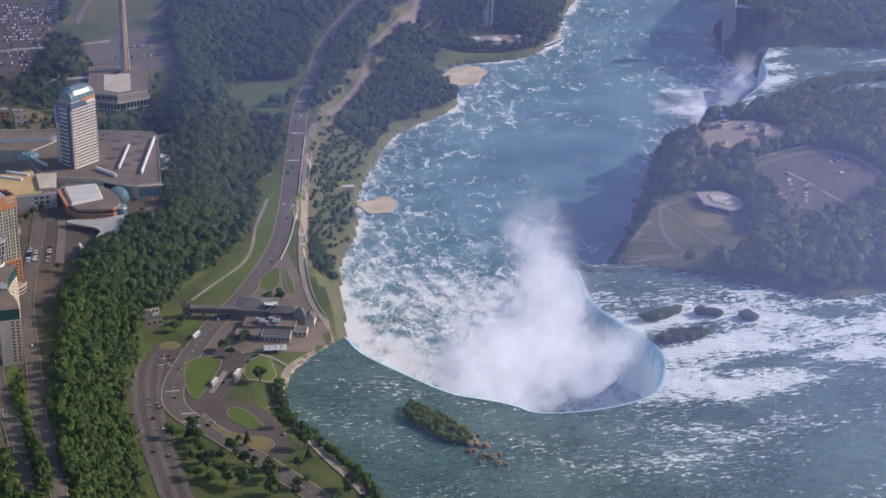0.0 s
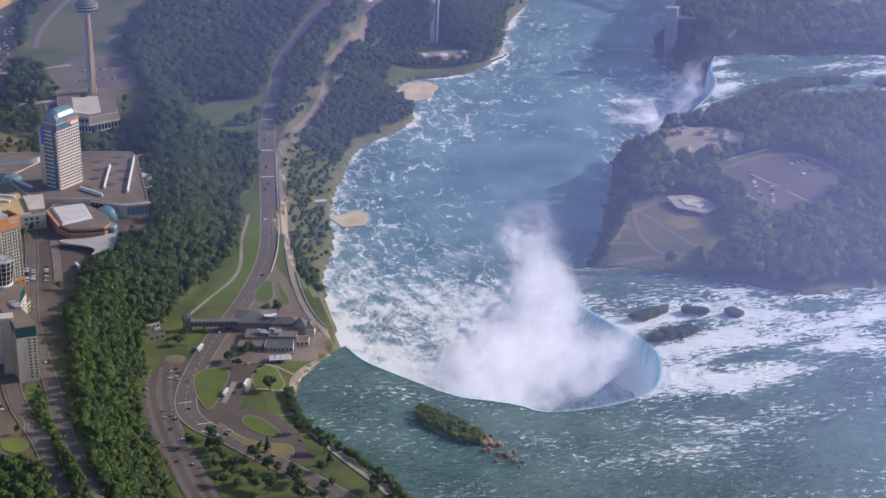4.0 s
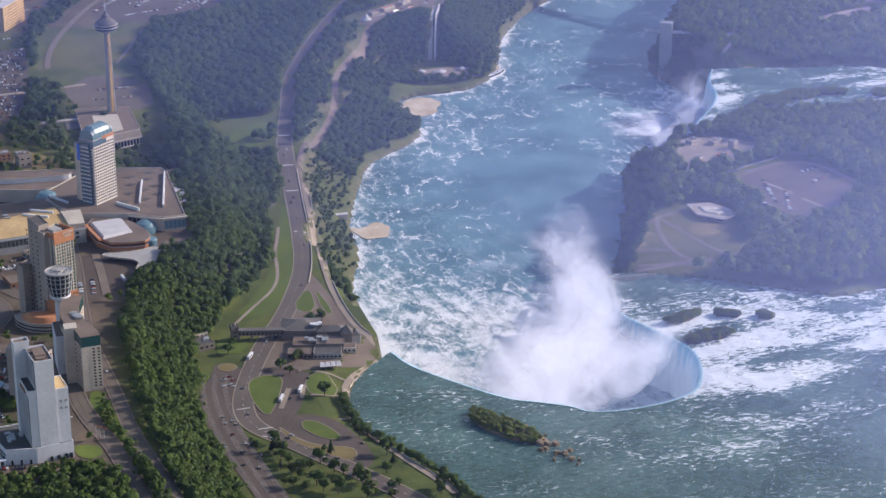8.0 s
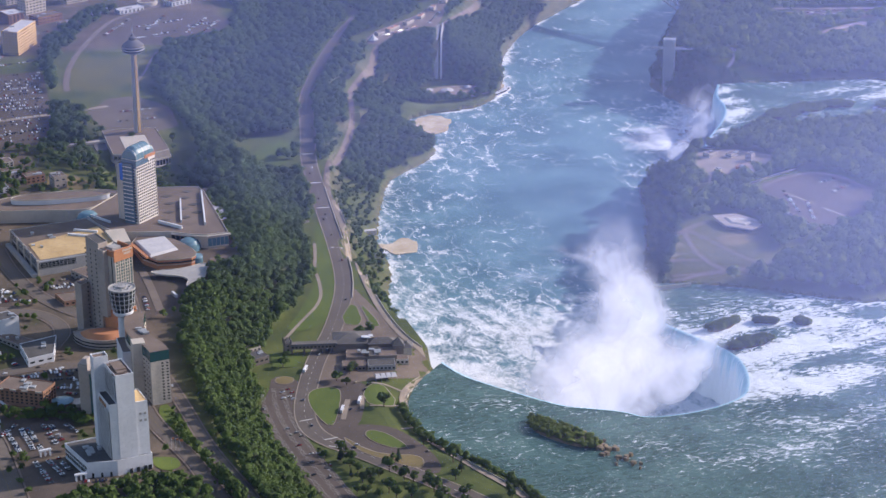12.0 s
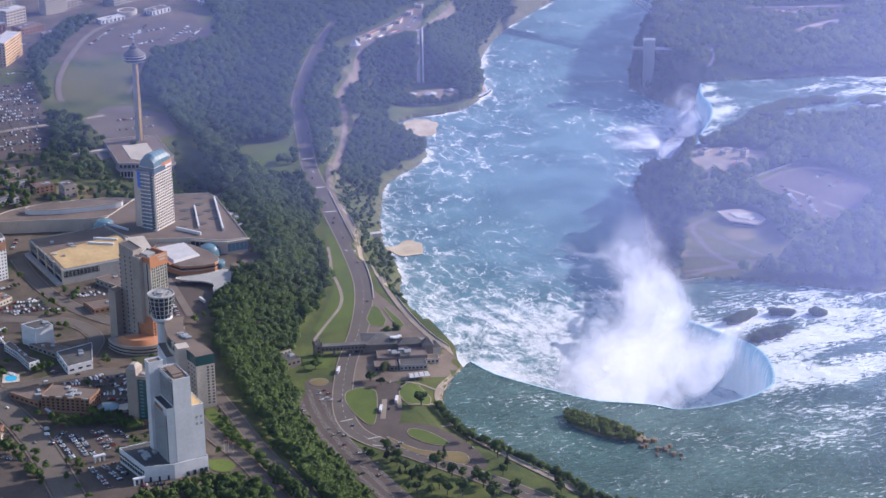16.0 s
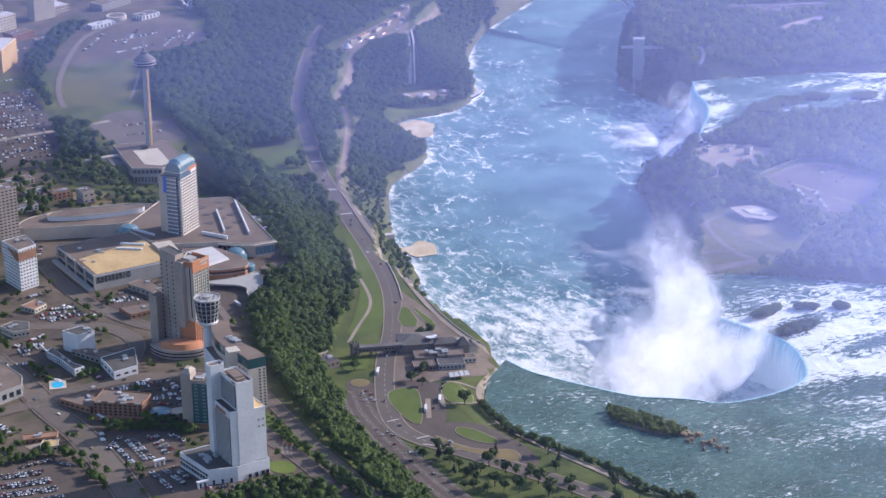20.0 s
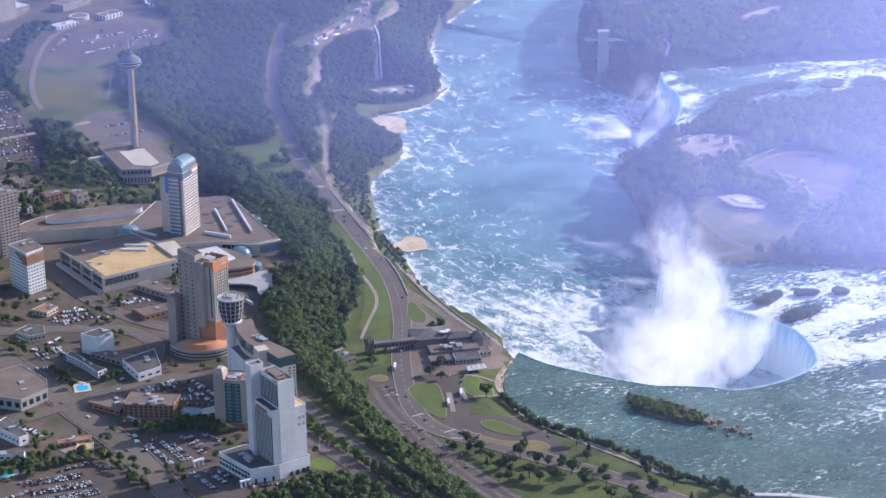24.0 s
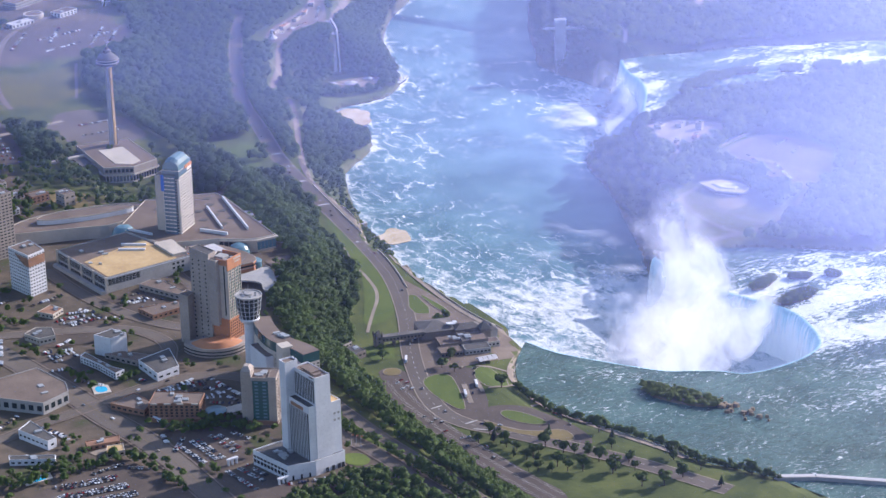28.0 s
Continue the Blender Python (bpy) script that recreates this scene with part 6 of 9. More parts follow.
def orange_hotel():
    """Tall grey tower with an orange crown and an orange lower part, on a round podium."""
    top = thing("hotel", -220, 14, 46, "tall grey hotel tower with orange crown and lower floors", "hotel", turn=30)
    main = [(0, 0), (21, 0), (21, 26), (0, 19)]
    volume(top, main, 30, 87, CREAM, DARKROOF, 1.5)
    volume(top, [(-0.8, -0.6), (21.8, -0.6), (21.8, 26), (-0.8, 19)], -1, 30, ORANGE, ORANGE, 0.6, "lower_wall")
    volume(top, [(-3, 18.5), (8, 18.5), (15, 44), (4, 46)], -1, 93, TAUPE, DARKROOF, 1.0)
    volume(top, [(-5, 9), (0.1, 9), (0.1, 19), (-5, 18.5)], 24, 89, TAUPE, DARKROOF, 0.8)
    volume(top, [(-8, 42), (4, 44), (6, 54), (-7, 53)], -1, 48, TAUPE, ROOF, 1.0)
    part("crown_sign", cube((-0.6, -0.9, 79.5), (21.6, 0.4, 91), 0.2), ORANGE, top, "orange crown panel with a blurred sign")
    part("crown_sign", cube((20.4, -0.5, 80), (21.7, 20, 90.5), 0.2), ORANGE, top, "orange crown panel")
    part("crown_sign", cube((-0.7, 0.5, 84.5), (0.3, 12, 90), 0.2), ORANGE, top, "orange crown panel")
    for k in range(7):
        part("sign_bar", cube((9.4 + k * 1.6, -1.1, 87.6), (10.5 + k * 1.6, -0.8, 89.6)), CREAM, top)
        if 0 < k < 6:
            part("sign_bar", cube((9.4 + k * 1.6, -1.1, 84.6), (10.5 + k * 1.6, -0.8, 86.6)), CREAM, top)
    windows(top, (1.5, 0), (20.5, 0), 31, 83, 7, 17, (1.75, 0.12, 2.1), GREENGLASS, key="orange")
    windows(top, (21, 1), (21, 25), 31, 84, 7, 17, (1.8, 0.1, 1.9), WINDOW, key="orange_e")
    windows(top, (-0.2, -0.6), (21.2, -0.6), 3, 29, 7, 9, (1.7, 0.12, 1.7), WINDOW, key="orange_low")
    for x in (0.8, 6.2, 11.6, 17.0, 20.6):
        part("pier", cube((x - 0.35, -0.45, 30), (x + 0.35, 0.1, 86)), CREAM, top)
    windows(top, (-4.2, 40), (-2.6, 20), 6, 88, 3, 19, (1.2, 0.1, 1.6), WINDOW, key="orange_w")
    part("slot", cube((-0.12, 3, 34), (0.1, 4.4, 84)), WINDOW, top)
    part("light_well", cube((5, 8, 87.2), (15, 18, 90), 0.3), GREY, top)
    roof_units(top, main, 87.3, 7, 8, GREY)
    pod = circle(31, 34, 2, 20, 33, 150, 312)
    part("podium", prism(ccw(pod + [(21, 10), (0, 30)]), -1, 8), TAUPE, top)
    part("podium_roof", prism(ccw(circle(26, 24, 0, 16, 25, 140, 290) + [(10, 10)]), 8, 13, None, 0.62), ORANGE, top, "orange sloping podium roof")
    for z in (1.8, 5.0):
        part("podium_band", prism(ccw(circle(31.25, 34, 2, 20, 33.25, 150, 312) + [(21, 10), (0, 30)]), z, z + 1.1), WINDOW, top)
    part("podium_parapet", parapet(ccw(pod + [(21, 10), (0, 30)]), 8, 1.0), TAUPE, top)


def curved_hotel():
    """A bowed slab with a glazed green top, turned towards the gorge."""
    top = thing("hotel", -207, -100, 46, "curved beige hotel with green glazed upper floors", "hotel")
    spine = smooth([(0, -34), (-2, -18), (-9, 0), (-12, 18), (-10, 40), (-4, 62)], 2)
    t = np.gradient(spine, axis=0)
    t /= np.hypot(*t.T)[:, None]
    side = np.stack([t[:, 1], -t[:, 0]], 1)
    o = ccw(np.vstack([spine + side * 8.5, (spine - side * 8.5)[::-1]]))
    part("wall", prism(o, -1, 41), CREAM, top)
    part("upper_glazing", prism(o, 41, 50, None, 1.003), GREENGLASS, top, "dark green glazed top floors")
    part("roof", prism(o, 50, 50.4, None, 1.006), ROOF, top)
    near = spine[0]
    windows(top, near + (-8.2, 0), near + (8.2, 0), 3, 40, 4, 13, (1.9, 0.12, 1.3), WINDOW, key="curved")
    east = (spine + side * 8.5)[2:-1:2]
    for a, b in zip(east[:-1], east[1:]):
        windows(top, a, b, 3, 40, max(1, int(math.dist(a, b) / 3.6)), 12, (1.8, 0.12, 1.3), WINDOW, key="curved_e")
    west = (spine - side * 8.5)[2:-1:3]
    for a, b in zip(west[:-1], west[1:]):
        windows(top, b, a, 3, 40, max(1, int(math.dist(a, b) / 5)), 9, (1.8, 0.12, 1.3), WINDOW, key="curved_w")
    part("lift_core", cube((-20, -16, 0), (-9, -4, 52), 0.1), CREAM, top)
    part("service_wing", cube((-26, 6, -1), (-14, 40, 36), 0.1), WHITE, top)
    part("service_roof", cube((-25.5, 6.5, 36), (-14.5, 39.5, 36.4)), ROOF, top)
    roof_units(top, o, 50.4, 12, 9)


def casino():
    """Hotel tower with a glazed vault, set in a spread of flat-roofed halls."""
    top = thing("casino", -150, 320, 46, "sprawling cream casino with flat tan-grey roofs", "casino")
    w = lambda pts: [(x + 150, y - 320) for x, y in pts]
    main = volume(top, w([(-205, 338), (-195, 300), (-182, 270), (-171, 266), (-126, 252), (-110, 240), (-92, 231), (-70, 232), (-68, 368), (-72, 386), (-147, 405)]), -2, 14.5, CREAM, ROOF, 1.2, rim_material=CREAM)
    volume(top, smooth(w([(-310, 386), (-300, 412), (-262, 424), (-203, 422), (-147, 405), (-160, 372), (-205, 352), (-240, 366), (-290, 378)]), 2, True).tolist(), -2, 13, CREAM, ROOF, 1.2, "west_hall", CREAM)
    volume(top, smooth(w([(-276, 396), (-268, 410), (-230, 410), (-176, 398), (-164, 382), (-200, 380), (-240, 384)]), 2, True).tolist(), 12, 18, WHITE, ROOF, 1.0, "clerestory", CREAM)
    windows(top, *w([(-92, 231), (-70, 232)]), 1.0, 12.5, 5, 1, (4.0, 0.3, 8.5), TEALGLASS, key="casino_e")
    windows(top, *w([(-126, 252), (-110, 240)]), 6, 13, 4, 1, (4.4, 0.3, 5), WINDOW, key="casino_s")
    part("canopy_rim", prism(ccw(w([(-127, 250), (-110, 238), (-93, 228.5), (-68, 229.5), (-68, 233), (-92, 232), (-109, 241), (-125, 253)])), 13, 14.4), CREAM, top)
    volume(top, w([(-67.5, 334), (-57, 330), (-60, 284), (-67.5, 282)]), -2, 10, BRICK, CANVAS, 0.8, "side_block")
    volume(top, w([(-67.5, 350), (-60, 350), (-60, 336), (-67.5, 336)]), -2, 8, CREAM, ROOF, 0.6, "side_block")
    r = np.random.RandomState(3)
    for x, y in [(-111, 341), (-117, 314), (-87, 330), (-88, 304), (-100, 322), (-127, 290), (-110, 366), (-92, 354), (-134, 350), (-104, 292), (-86, 374), (-122, 388), (-146, 372), (-215, 405), (-235, 412), (-255, 414), (-180, 395), (-125, 375), (-165, 390)]:
        bm = prism([(p[0] * 7 + x + 150, p[1] * 7 + y - 320) for p in ((-1, 0), (0, -0.8), (1, 0), (0, 0.8))], 14.7 if x > -190 else 13.2, 15.3, None, 0.8)
        part("skylight", bm, DARKROOF, top)
    for a, b, h in (((-99, 347), (-111, 279), 17.5), ((-134, 284), (-114, 258), 18), ((-72, 366), (-89, 262), 18), ((-205, 338), (-182, 300), 17)):
        (x0, y0), (x1, y1) = w([a, b])
        d = Vector((x1 - x0, y1 - y0)).normalized()
        n = Vector((-d.y, d.x)) * 1.6
        part("roof_screen", prism(ccw([(x0, y0), (x1, y1), (x1 + n.x, y1 + n.y), (x0 + n.x, y0 + n.y)]), 14, h), WHITE, top, "white roof screen wall")
    for k in range(20):                          # arcade
        x, y = w([(-286 + k * 4.6, 385 - k * 1.2)])[0]
        part("arcade_pier", cube((x - 0.7, y - 1.2, -1), (x + 0.7, y, 9)), CREAM, top)
    part("arcade_roof", prism(ccw(w([(-290, 387), (-196, 362), (-196, 358), (-290, 383)])), 9, 10.2), CREAM, top)
    part("glass_dome", lathe([(14, 0), (13.4, 9), (11, 14), (7, 17.5), (0.5, 19)], 20), TEALGLASS, thing("dome", -200, 335, 46, "glass dome between the casino halls", "dome"), smooth_shade=False)
    # hotel tower
    tw = thing("hotel", -153, 287, 46, "pale hotel tower with a glazed vaulted roof", "hotel", turn=42)
    volume(tw, [(0, 0), (32, 0), (32, 19), (0, 19)], 0, 84, PALE, ROOF, 0.6)
    volume(tw, [(-2.5, 4), (0.1, 4), (0.1, 17), (-2.5, 17)], 0, 80, BLUEGLASS, ROOF, 0.5, "glass_strip")
    windows(tw, (-2.5, 17), (-2.5, 4), 3, 79, 3, 18, (3.6, 0.1, 1.0), PALE, "spandrel", "castower_s")
    part("screen", cube((-3.6, 16, 62), (-2.9, 19.5, 80)), BLUE, tw, "bright blue upright screen")
    volume(tw, [(4, 18), (26, 18), (26, 30), (4, 30)], 0, 76, CREAM, ROOF, 0.5, "rear_wing")
    windows(tw, (0, 0), (32, 0), 16, 80, 10, 20, (1.9, 0.12, 1.9), WINDOW, key="castower")
    windows(tw, (32, 1), (32, 18), 16, 80, 5, 20, (1.9, 0.12, 1.9), WINDOW, key="castower_e")
    windows(tw, (0, 18), (0, 1), 16, 84, 4, 22, (1.8, 0.3, 1.7), WINDOW, key="castower_w")
    part("upper_glazing", cube((-0.3, -0.35, 78), (20, 0.1, 84)), BLUEGLASS, tw)
    part("upper_glazing", cube((-0.35, -0.3, 76), (0.1, 19.3, 84)), BLUEGLASS, tw)
    bm = bmesh.new()
    rows = []
    for k in range(9):
        a = math.pi * k / 8
        rows.append([bm.verts.new((x, 9.5 - 9.5 * math.cos(a), 84.6 + 13 * math.sin(a) ** 0.8 * s)) for x, s in ((1, 0.7), (6, 1.0), (26, 1.0), (31, 0.7))])
    for a, b in zip(rows[:-1], rows[1:]):
        for i in range(3):
            bm.faces.new((a[i], a[i + 1], b[i + 1], b[i]))
    for i in (0, 3):
        bm.faces.new([r[i] for r in rows])
    part("vault", bm, TEALGLASS, tw, "pale blue glass vault")
    for x in (2, 8, 14, 20, 26, 30.5):
        bm = bmesh.new()
        for k in range(8):
            a0, a1 = math.pi * k / 8, math.pi * (k + 1) / 8
            q = [bm.verts.new((x + dx, 9.5 - 9.7 * math.cos(a), 84.8 + 13.1 * math.sin(a) ** 0.8 * (1 if 4 < x < 28 else 0.82))) for a, dx in ((a0, -0.2), (a0, 0.2), (a1, 0.2), (a1, -0.2))]
            bm.faces.new(q)
        part("rib", bm, STEEL, tw)
    part("sign_panel", cube((14, -0.8, 83.0), (31.5, -0.2, 86.4)), ORANGE, tw, "orange sign band")
    # theatre with a pale fan-shaped roof, a round brick front and a driveway canopy
    th = thing("theatre", -136, 218, 46, "round brick theatre with a pale fan-shaped roof", "theatre")
    shape = smooth([(-34, 47), (6, 34), (22, -1), (26, -27), (15, -37), (-26, -29)], 1, True)
    shape = [tuple(p) for p in shape]
    part("wall", prism(ccw(shape), -1, 10.6), ORANGE, th, "orange-brown brick wall")
    part("window_band", prism(ccw(shape), 6.2, 8.0, None, 1.004), WINDOW, th)
    part("trim", prism(ccw(shape), 4.6, 5.3, None, 1.012), CREAM, th)
    part("trim", prism(ccw(shape), 10.0, 10.9, None, 1.012), CREAM, th)
    part("roof", prism(ccw(shape), 10.9, 11.2, None, 0.985), ROOF, th)
    part("fan_roof", prism(ccw([(-30, 27), (3, 32), (9, -10), (-22, -22)]), 11.2, 13.4, None, 0.9), CANVAS, th, "pale membrane roof")
    part("roof_step", prism(ccw([(-33, 22), (-24, -24), (-27, -25), (-36, 20)]), 11.2, 13.0), ORANGE, th)
    part("glass_bow", lathe([(12, -1), (12, 4), (11, 7.5), (8.5, 10.4), (4, 12.4), (0.3, 13)], 26), TEALGLASS, thing("rotunda", -111, 236, 46, "blue glass entrance dome", "rotunda"))
    part("glass_bow", lathe([(7, 0), (7.4, 7), (6.6, 8.4), (0.4, 8.6)], 20), TEALGLASS, thing("rotunda", -112, 194, 46, "small round glass bay", "rotunda"))
    ca = thing("canopy", -124, 150, 46, "curved concrete driveway canopy", "canopy")
    deck = smooth([(-39, 24), (-5, 20), (18, 31), (20, 19), (1, -38), (-15, -33), (-3, -5), (-38, 14)], 2, True)
    part("deck", prism(ccw(deck.tolist()), 4.0, 5.0), GREY, ca)
    part("kerb", parapet(ccw(deck.tolist()), 5.0, 0.7), CREAM, ca)
    for x, y in ((-34, 19), (-20, 18), (-6, 15), (8, 20), (14, 8), (4, -8), (-2, -24), (-10, -32)):
        part("column", lathe([(0.6, -1), (0.6, 4.1)], 8), GREY, ca).location = (x, y, 0)
    drape("pavement_forecourt", [(-97, 201), (-66, 208), (-81, 178), (-98, 177)], PLAZA_STONE, 0.5, "rust-coloured forecourt paving", "pavement")
    road("road_ramp", [(-168, 186), (-168, 140), (-170, 77)], 8, WALK, 0.7, "straight pale ramp to the theatre door", "road", 0)


def convention_hall():
    top = thing("convention_hall", -240, 262, 46, "large flat-roofed hall with tan and grey roof", "hall")
    o = volume(top, [(x + 240, y - 262) for x, y in ARENA], -2, 15.5, GREY, ROOF, 1.2)
    q = [(-266, 212), (-186, 223), (-196, 292), (-272, 262)]
    part("tan_roof", prism(ccw([(x + 240, y - 262) for x, y in q]), 15.75, 16.0), TANROOF, top, "tan membrane roof area")
    a, b, c = (-29, -54), (68, -40), (-44, 46)
    windows(top, a, (26, -45.7), 7.0, 14.2, 1, 1, (55.0, 0.25, 6.6), WINDOW, "louvre_band", "hall_s")
    windows(top, a, (26, -45.7), 7.2, 14.4, 1, 4, (55.2, 0.35, 0.25), STEEL, "louvre_rail", "hall_s")
    windows(top, a, (26, -45.7), 7.2, 14.4, 14, 1, (0.35, 0.38, 6.8), GREY, "mullion", "hall_s")
    windows(top, (29, -45.2), (62, -41), 5, 14, 6, 2, (3.0, 0.12, 2.2), WINDOW, "vent_opening", "hall_e")
    windows(top, c, a, 7.0, 14.6, 4, 1, (22.6, 0.25, 6.8), WINDOW, "louvre_band", "hall_w")
    windows(top, c, a, 7.2, 14.8, 4, 4, (22.8, 0.35, 0.25), STEEL, "louvre_rail", "hall_w")
    windows(top, c, a, 7.2, 14.8, 32, 1, (0.35, 0.38, 6.9), GREY, "mullion", "hall_w")
    windows(top, c, a, 0.5, 5.6, 24, 1, (2.9, 0.15, 4.2), WINDOW, "arcade_opening", "hall_w")
    part("cornice", parapet([(x * 1.004, y * 1.004) for x, y in o], 14.9, 0.9), WHITE, top)
    for k in range(5):
        p = Vector(c) + (Vector(a) - Vector(c)) * (k / 4)
        part("corner_post", cube((p.x - 1.5, p.y - 1.5, -1), (p.x + 0.6, p.y + 0.8, 17)), CREAM, top)
    part("loading_dock", prism(ccw([(-46, 44), (-31, -56), (-36, -56), (-51, 43)]), -1, 3.4), GREY, top)
    part("service_wall", prism(ccw([(52, -34), (68, -33), (68, 8), (48, 8)]), 15.5, 18.5), CREAM, top)
    roof_units(top, [(54, -28), (65, -28), (65, 4), (52, 4)], 16, 12, 12, STEEL)
    for x0, y0, x1, y1 in ((10, 12, 34, -2), (18, 24, 40, 10)):
        d = Vector((x1 - x0, y1 - y0)).normalized()
        n = Vector((-d.y, d.x)) * 2
        part("roof_screen", prism(ccw([(x0, y0), (x1, y1), (x1 + n.x, y1 + n.y), (x0 + n.x, y0 + n.y)]), 15.7, 18), WHITE, top)
    roof_units(top, [(-30, -20), (10, -15), (10, 40), (-30, 40)], 15.9, 5, 15)


def needle_tower():
    """Concrete observation tower with a round pod, on a broad stepped base."""
    base = thing("visitor_centre", -106, 590, 44, "broad many-sided concrete base with tan bands", "building")
    o = ccw([(-30, 62), (33, 53), (34, -37), (0, -49), (-32, -35)])
    part("lower_wall", prism(o, -16, -8.5, None, 1.05), CREAM, base)
    part("window_band", prism(o, -8.5, -2.2, None, 0.96), WINDOW, base)
    for k in range(9):
        for a, b in ((o[0], o[1]), (o[1], o[2])):
            p = Vector(a) + (Vector(b) - Vector(a)) * ((k + 0.5) / 9)
            part("column", cube((p.x - 0.5, p.y - 0.5, -8.6), (p.x + 0.5, p.y + 0.5, -2.1)), CREAM, base)
    part("ledge", prism(o, -2.2, 0.6, None, 1.0), CREAM, base)
    part("ledge_rim", parapet([(x * 1.05, y * 1.05) for x, y in o], -0.6, 1.6), CREAM, base)
    part("upper_wall", prism(o, 0.6, 8.0, None, 1.0), TAUPE, base)
    windows(base, (-31.5, -35.6), (-0.6, -48.6), 2.2, 6.4, 7, 1, (3.4, 0.15, 3.6), WINDOW, key="hex")
    part("roof", prism(o, 8.0, 8.4, None, 0.985), ROOF, base)
    part("parapet", parapet(o, 8.0, 0.9), CREAM, base)
    part("pale_roof", prism(ccw([(-14, 29), (16, 27), (15, -33), (2, -40), (-15, -28)]), 8.4, 8.9), CREAM, base, "pale roof panel")
    part("bridge", prism(ccw([(-30, 36), (-92, 30), (-92, 25), (-30, 30)]), 3, 5.4), CREAM, base)
    part("terrace", prism(ccw([(-46, 0), (-30, 4), (-30, 50), (-46, 46)]), -6, 3), SLATE, base)
    top = thing("observation_tower", -95, 633, 50, "tall concrete observation tower with a dark round pod", "tower", turn=20)
    for k in range(3):                            # three tapering piers
        a = radians(90 + 120 * k)
        bm = prism([(5.2 * math.cos(a) + s * math.sin(a) - t * math.cos(a), 5.2 * math.sin(a) - s * math.cos(a) - t * math.sin(a)) for s, t in ((-2.4, 0), (2.4, 0), (2.4, 4.5), (-2.4, 4.5))], -2, 100, None, 1.0)
        for v in bm.verts:
            if v.co.z > 50:
                v.co.x, v.co.y = v.co.x * 0.66, v.co.y * 0.66
        part("pier", bm, GREY, top)
    shaft = part("lift_shaft", cube((-1.7, -4.6, -1), (1.7, -0.5, 100), 0.1), TANROOF, top, "yellow lift shaft")
    part("core", lathe([(3.4, -1), (2.4, 100)], 10), GREY, top)
    part("lift_car", cube((-1.2, -5.4, 82), (1.2, -4.2, 86), 0.4), TANROOF, shaft, "small yellow lift car")
    part("pod_base", lathe([(2.6, 97), (6, 99.4), (12.2, 101.6), (12.6, 102.4)], 40), GREY, top)
    for z in (102.4, 105.6):
        part("pod_glazing", lathe([(12.8, z), (13.2, z + 2.0)], 40), WINDOW, top)
        part("pod_band", lathe([(13.2, z + 2.0), (13.5, z + 2.2), (13.4, z + 3.1), (12.8, z + 3.2)], 40), GREY, top)
    part("pod_roof", lathe([(13.2, 108.8), (12.2, 110.4), (6.2, 115.4), (4.6, 116.2), (4.4, 119.4), (2.4, 120.6), (1.2, 123.5)], 40), SLATE, top, "dark stepped cone roof")
    part("mast", lathe([(0.5, 123), (0.35, 129), (0.12, 138)], 8), STEEL, top)


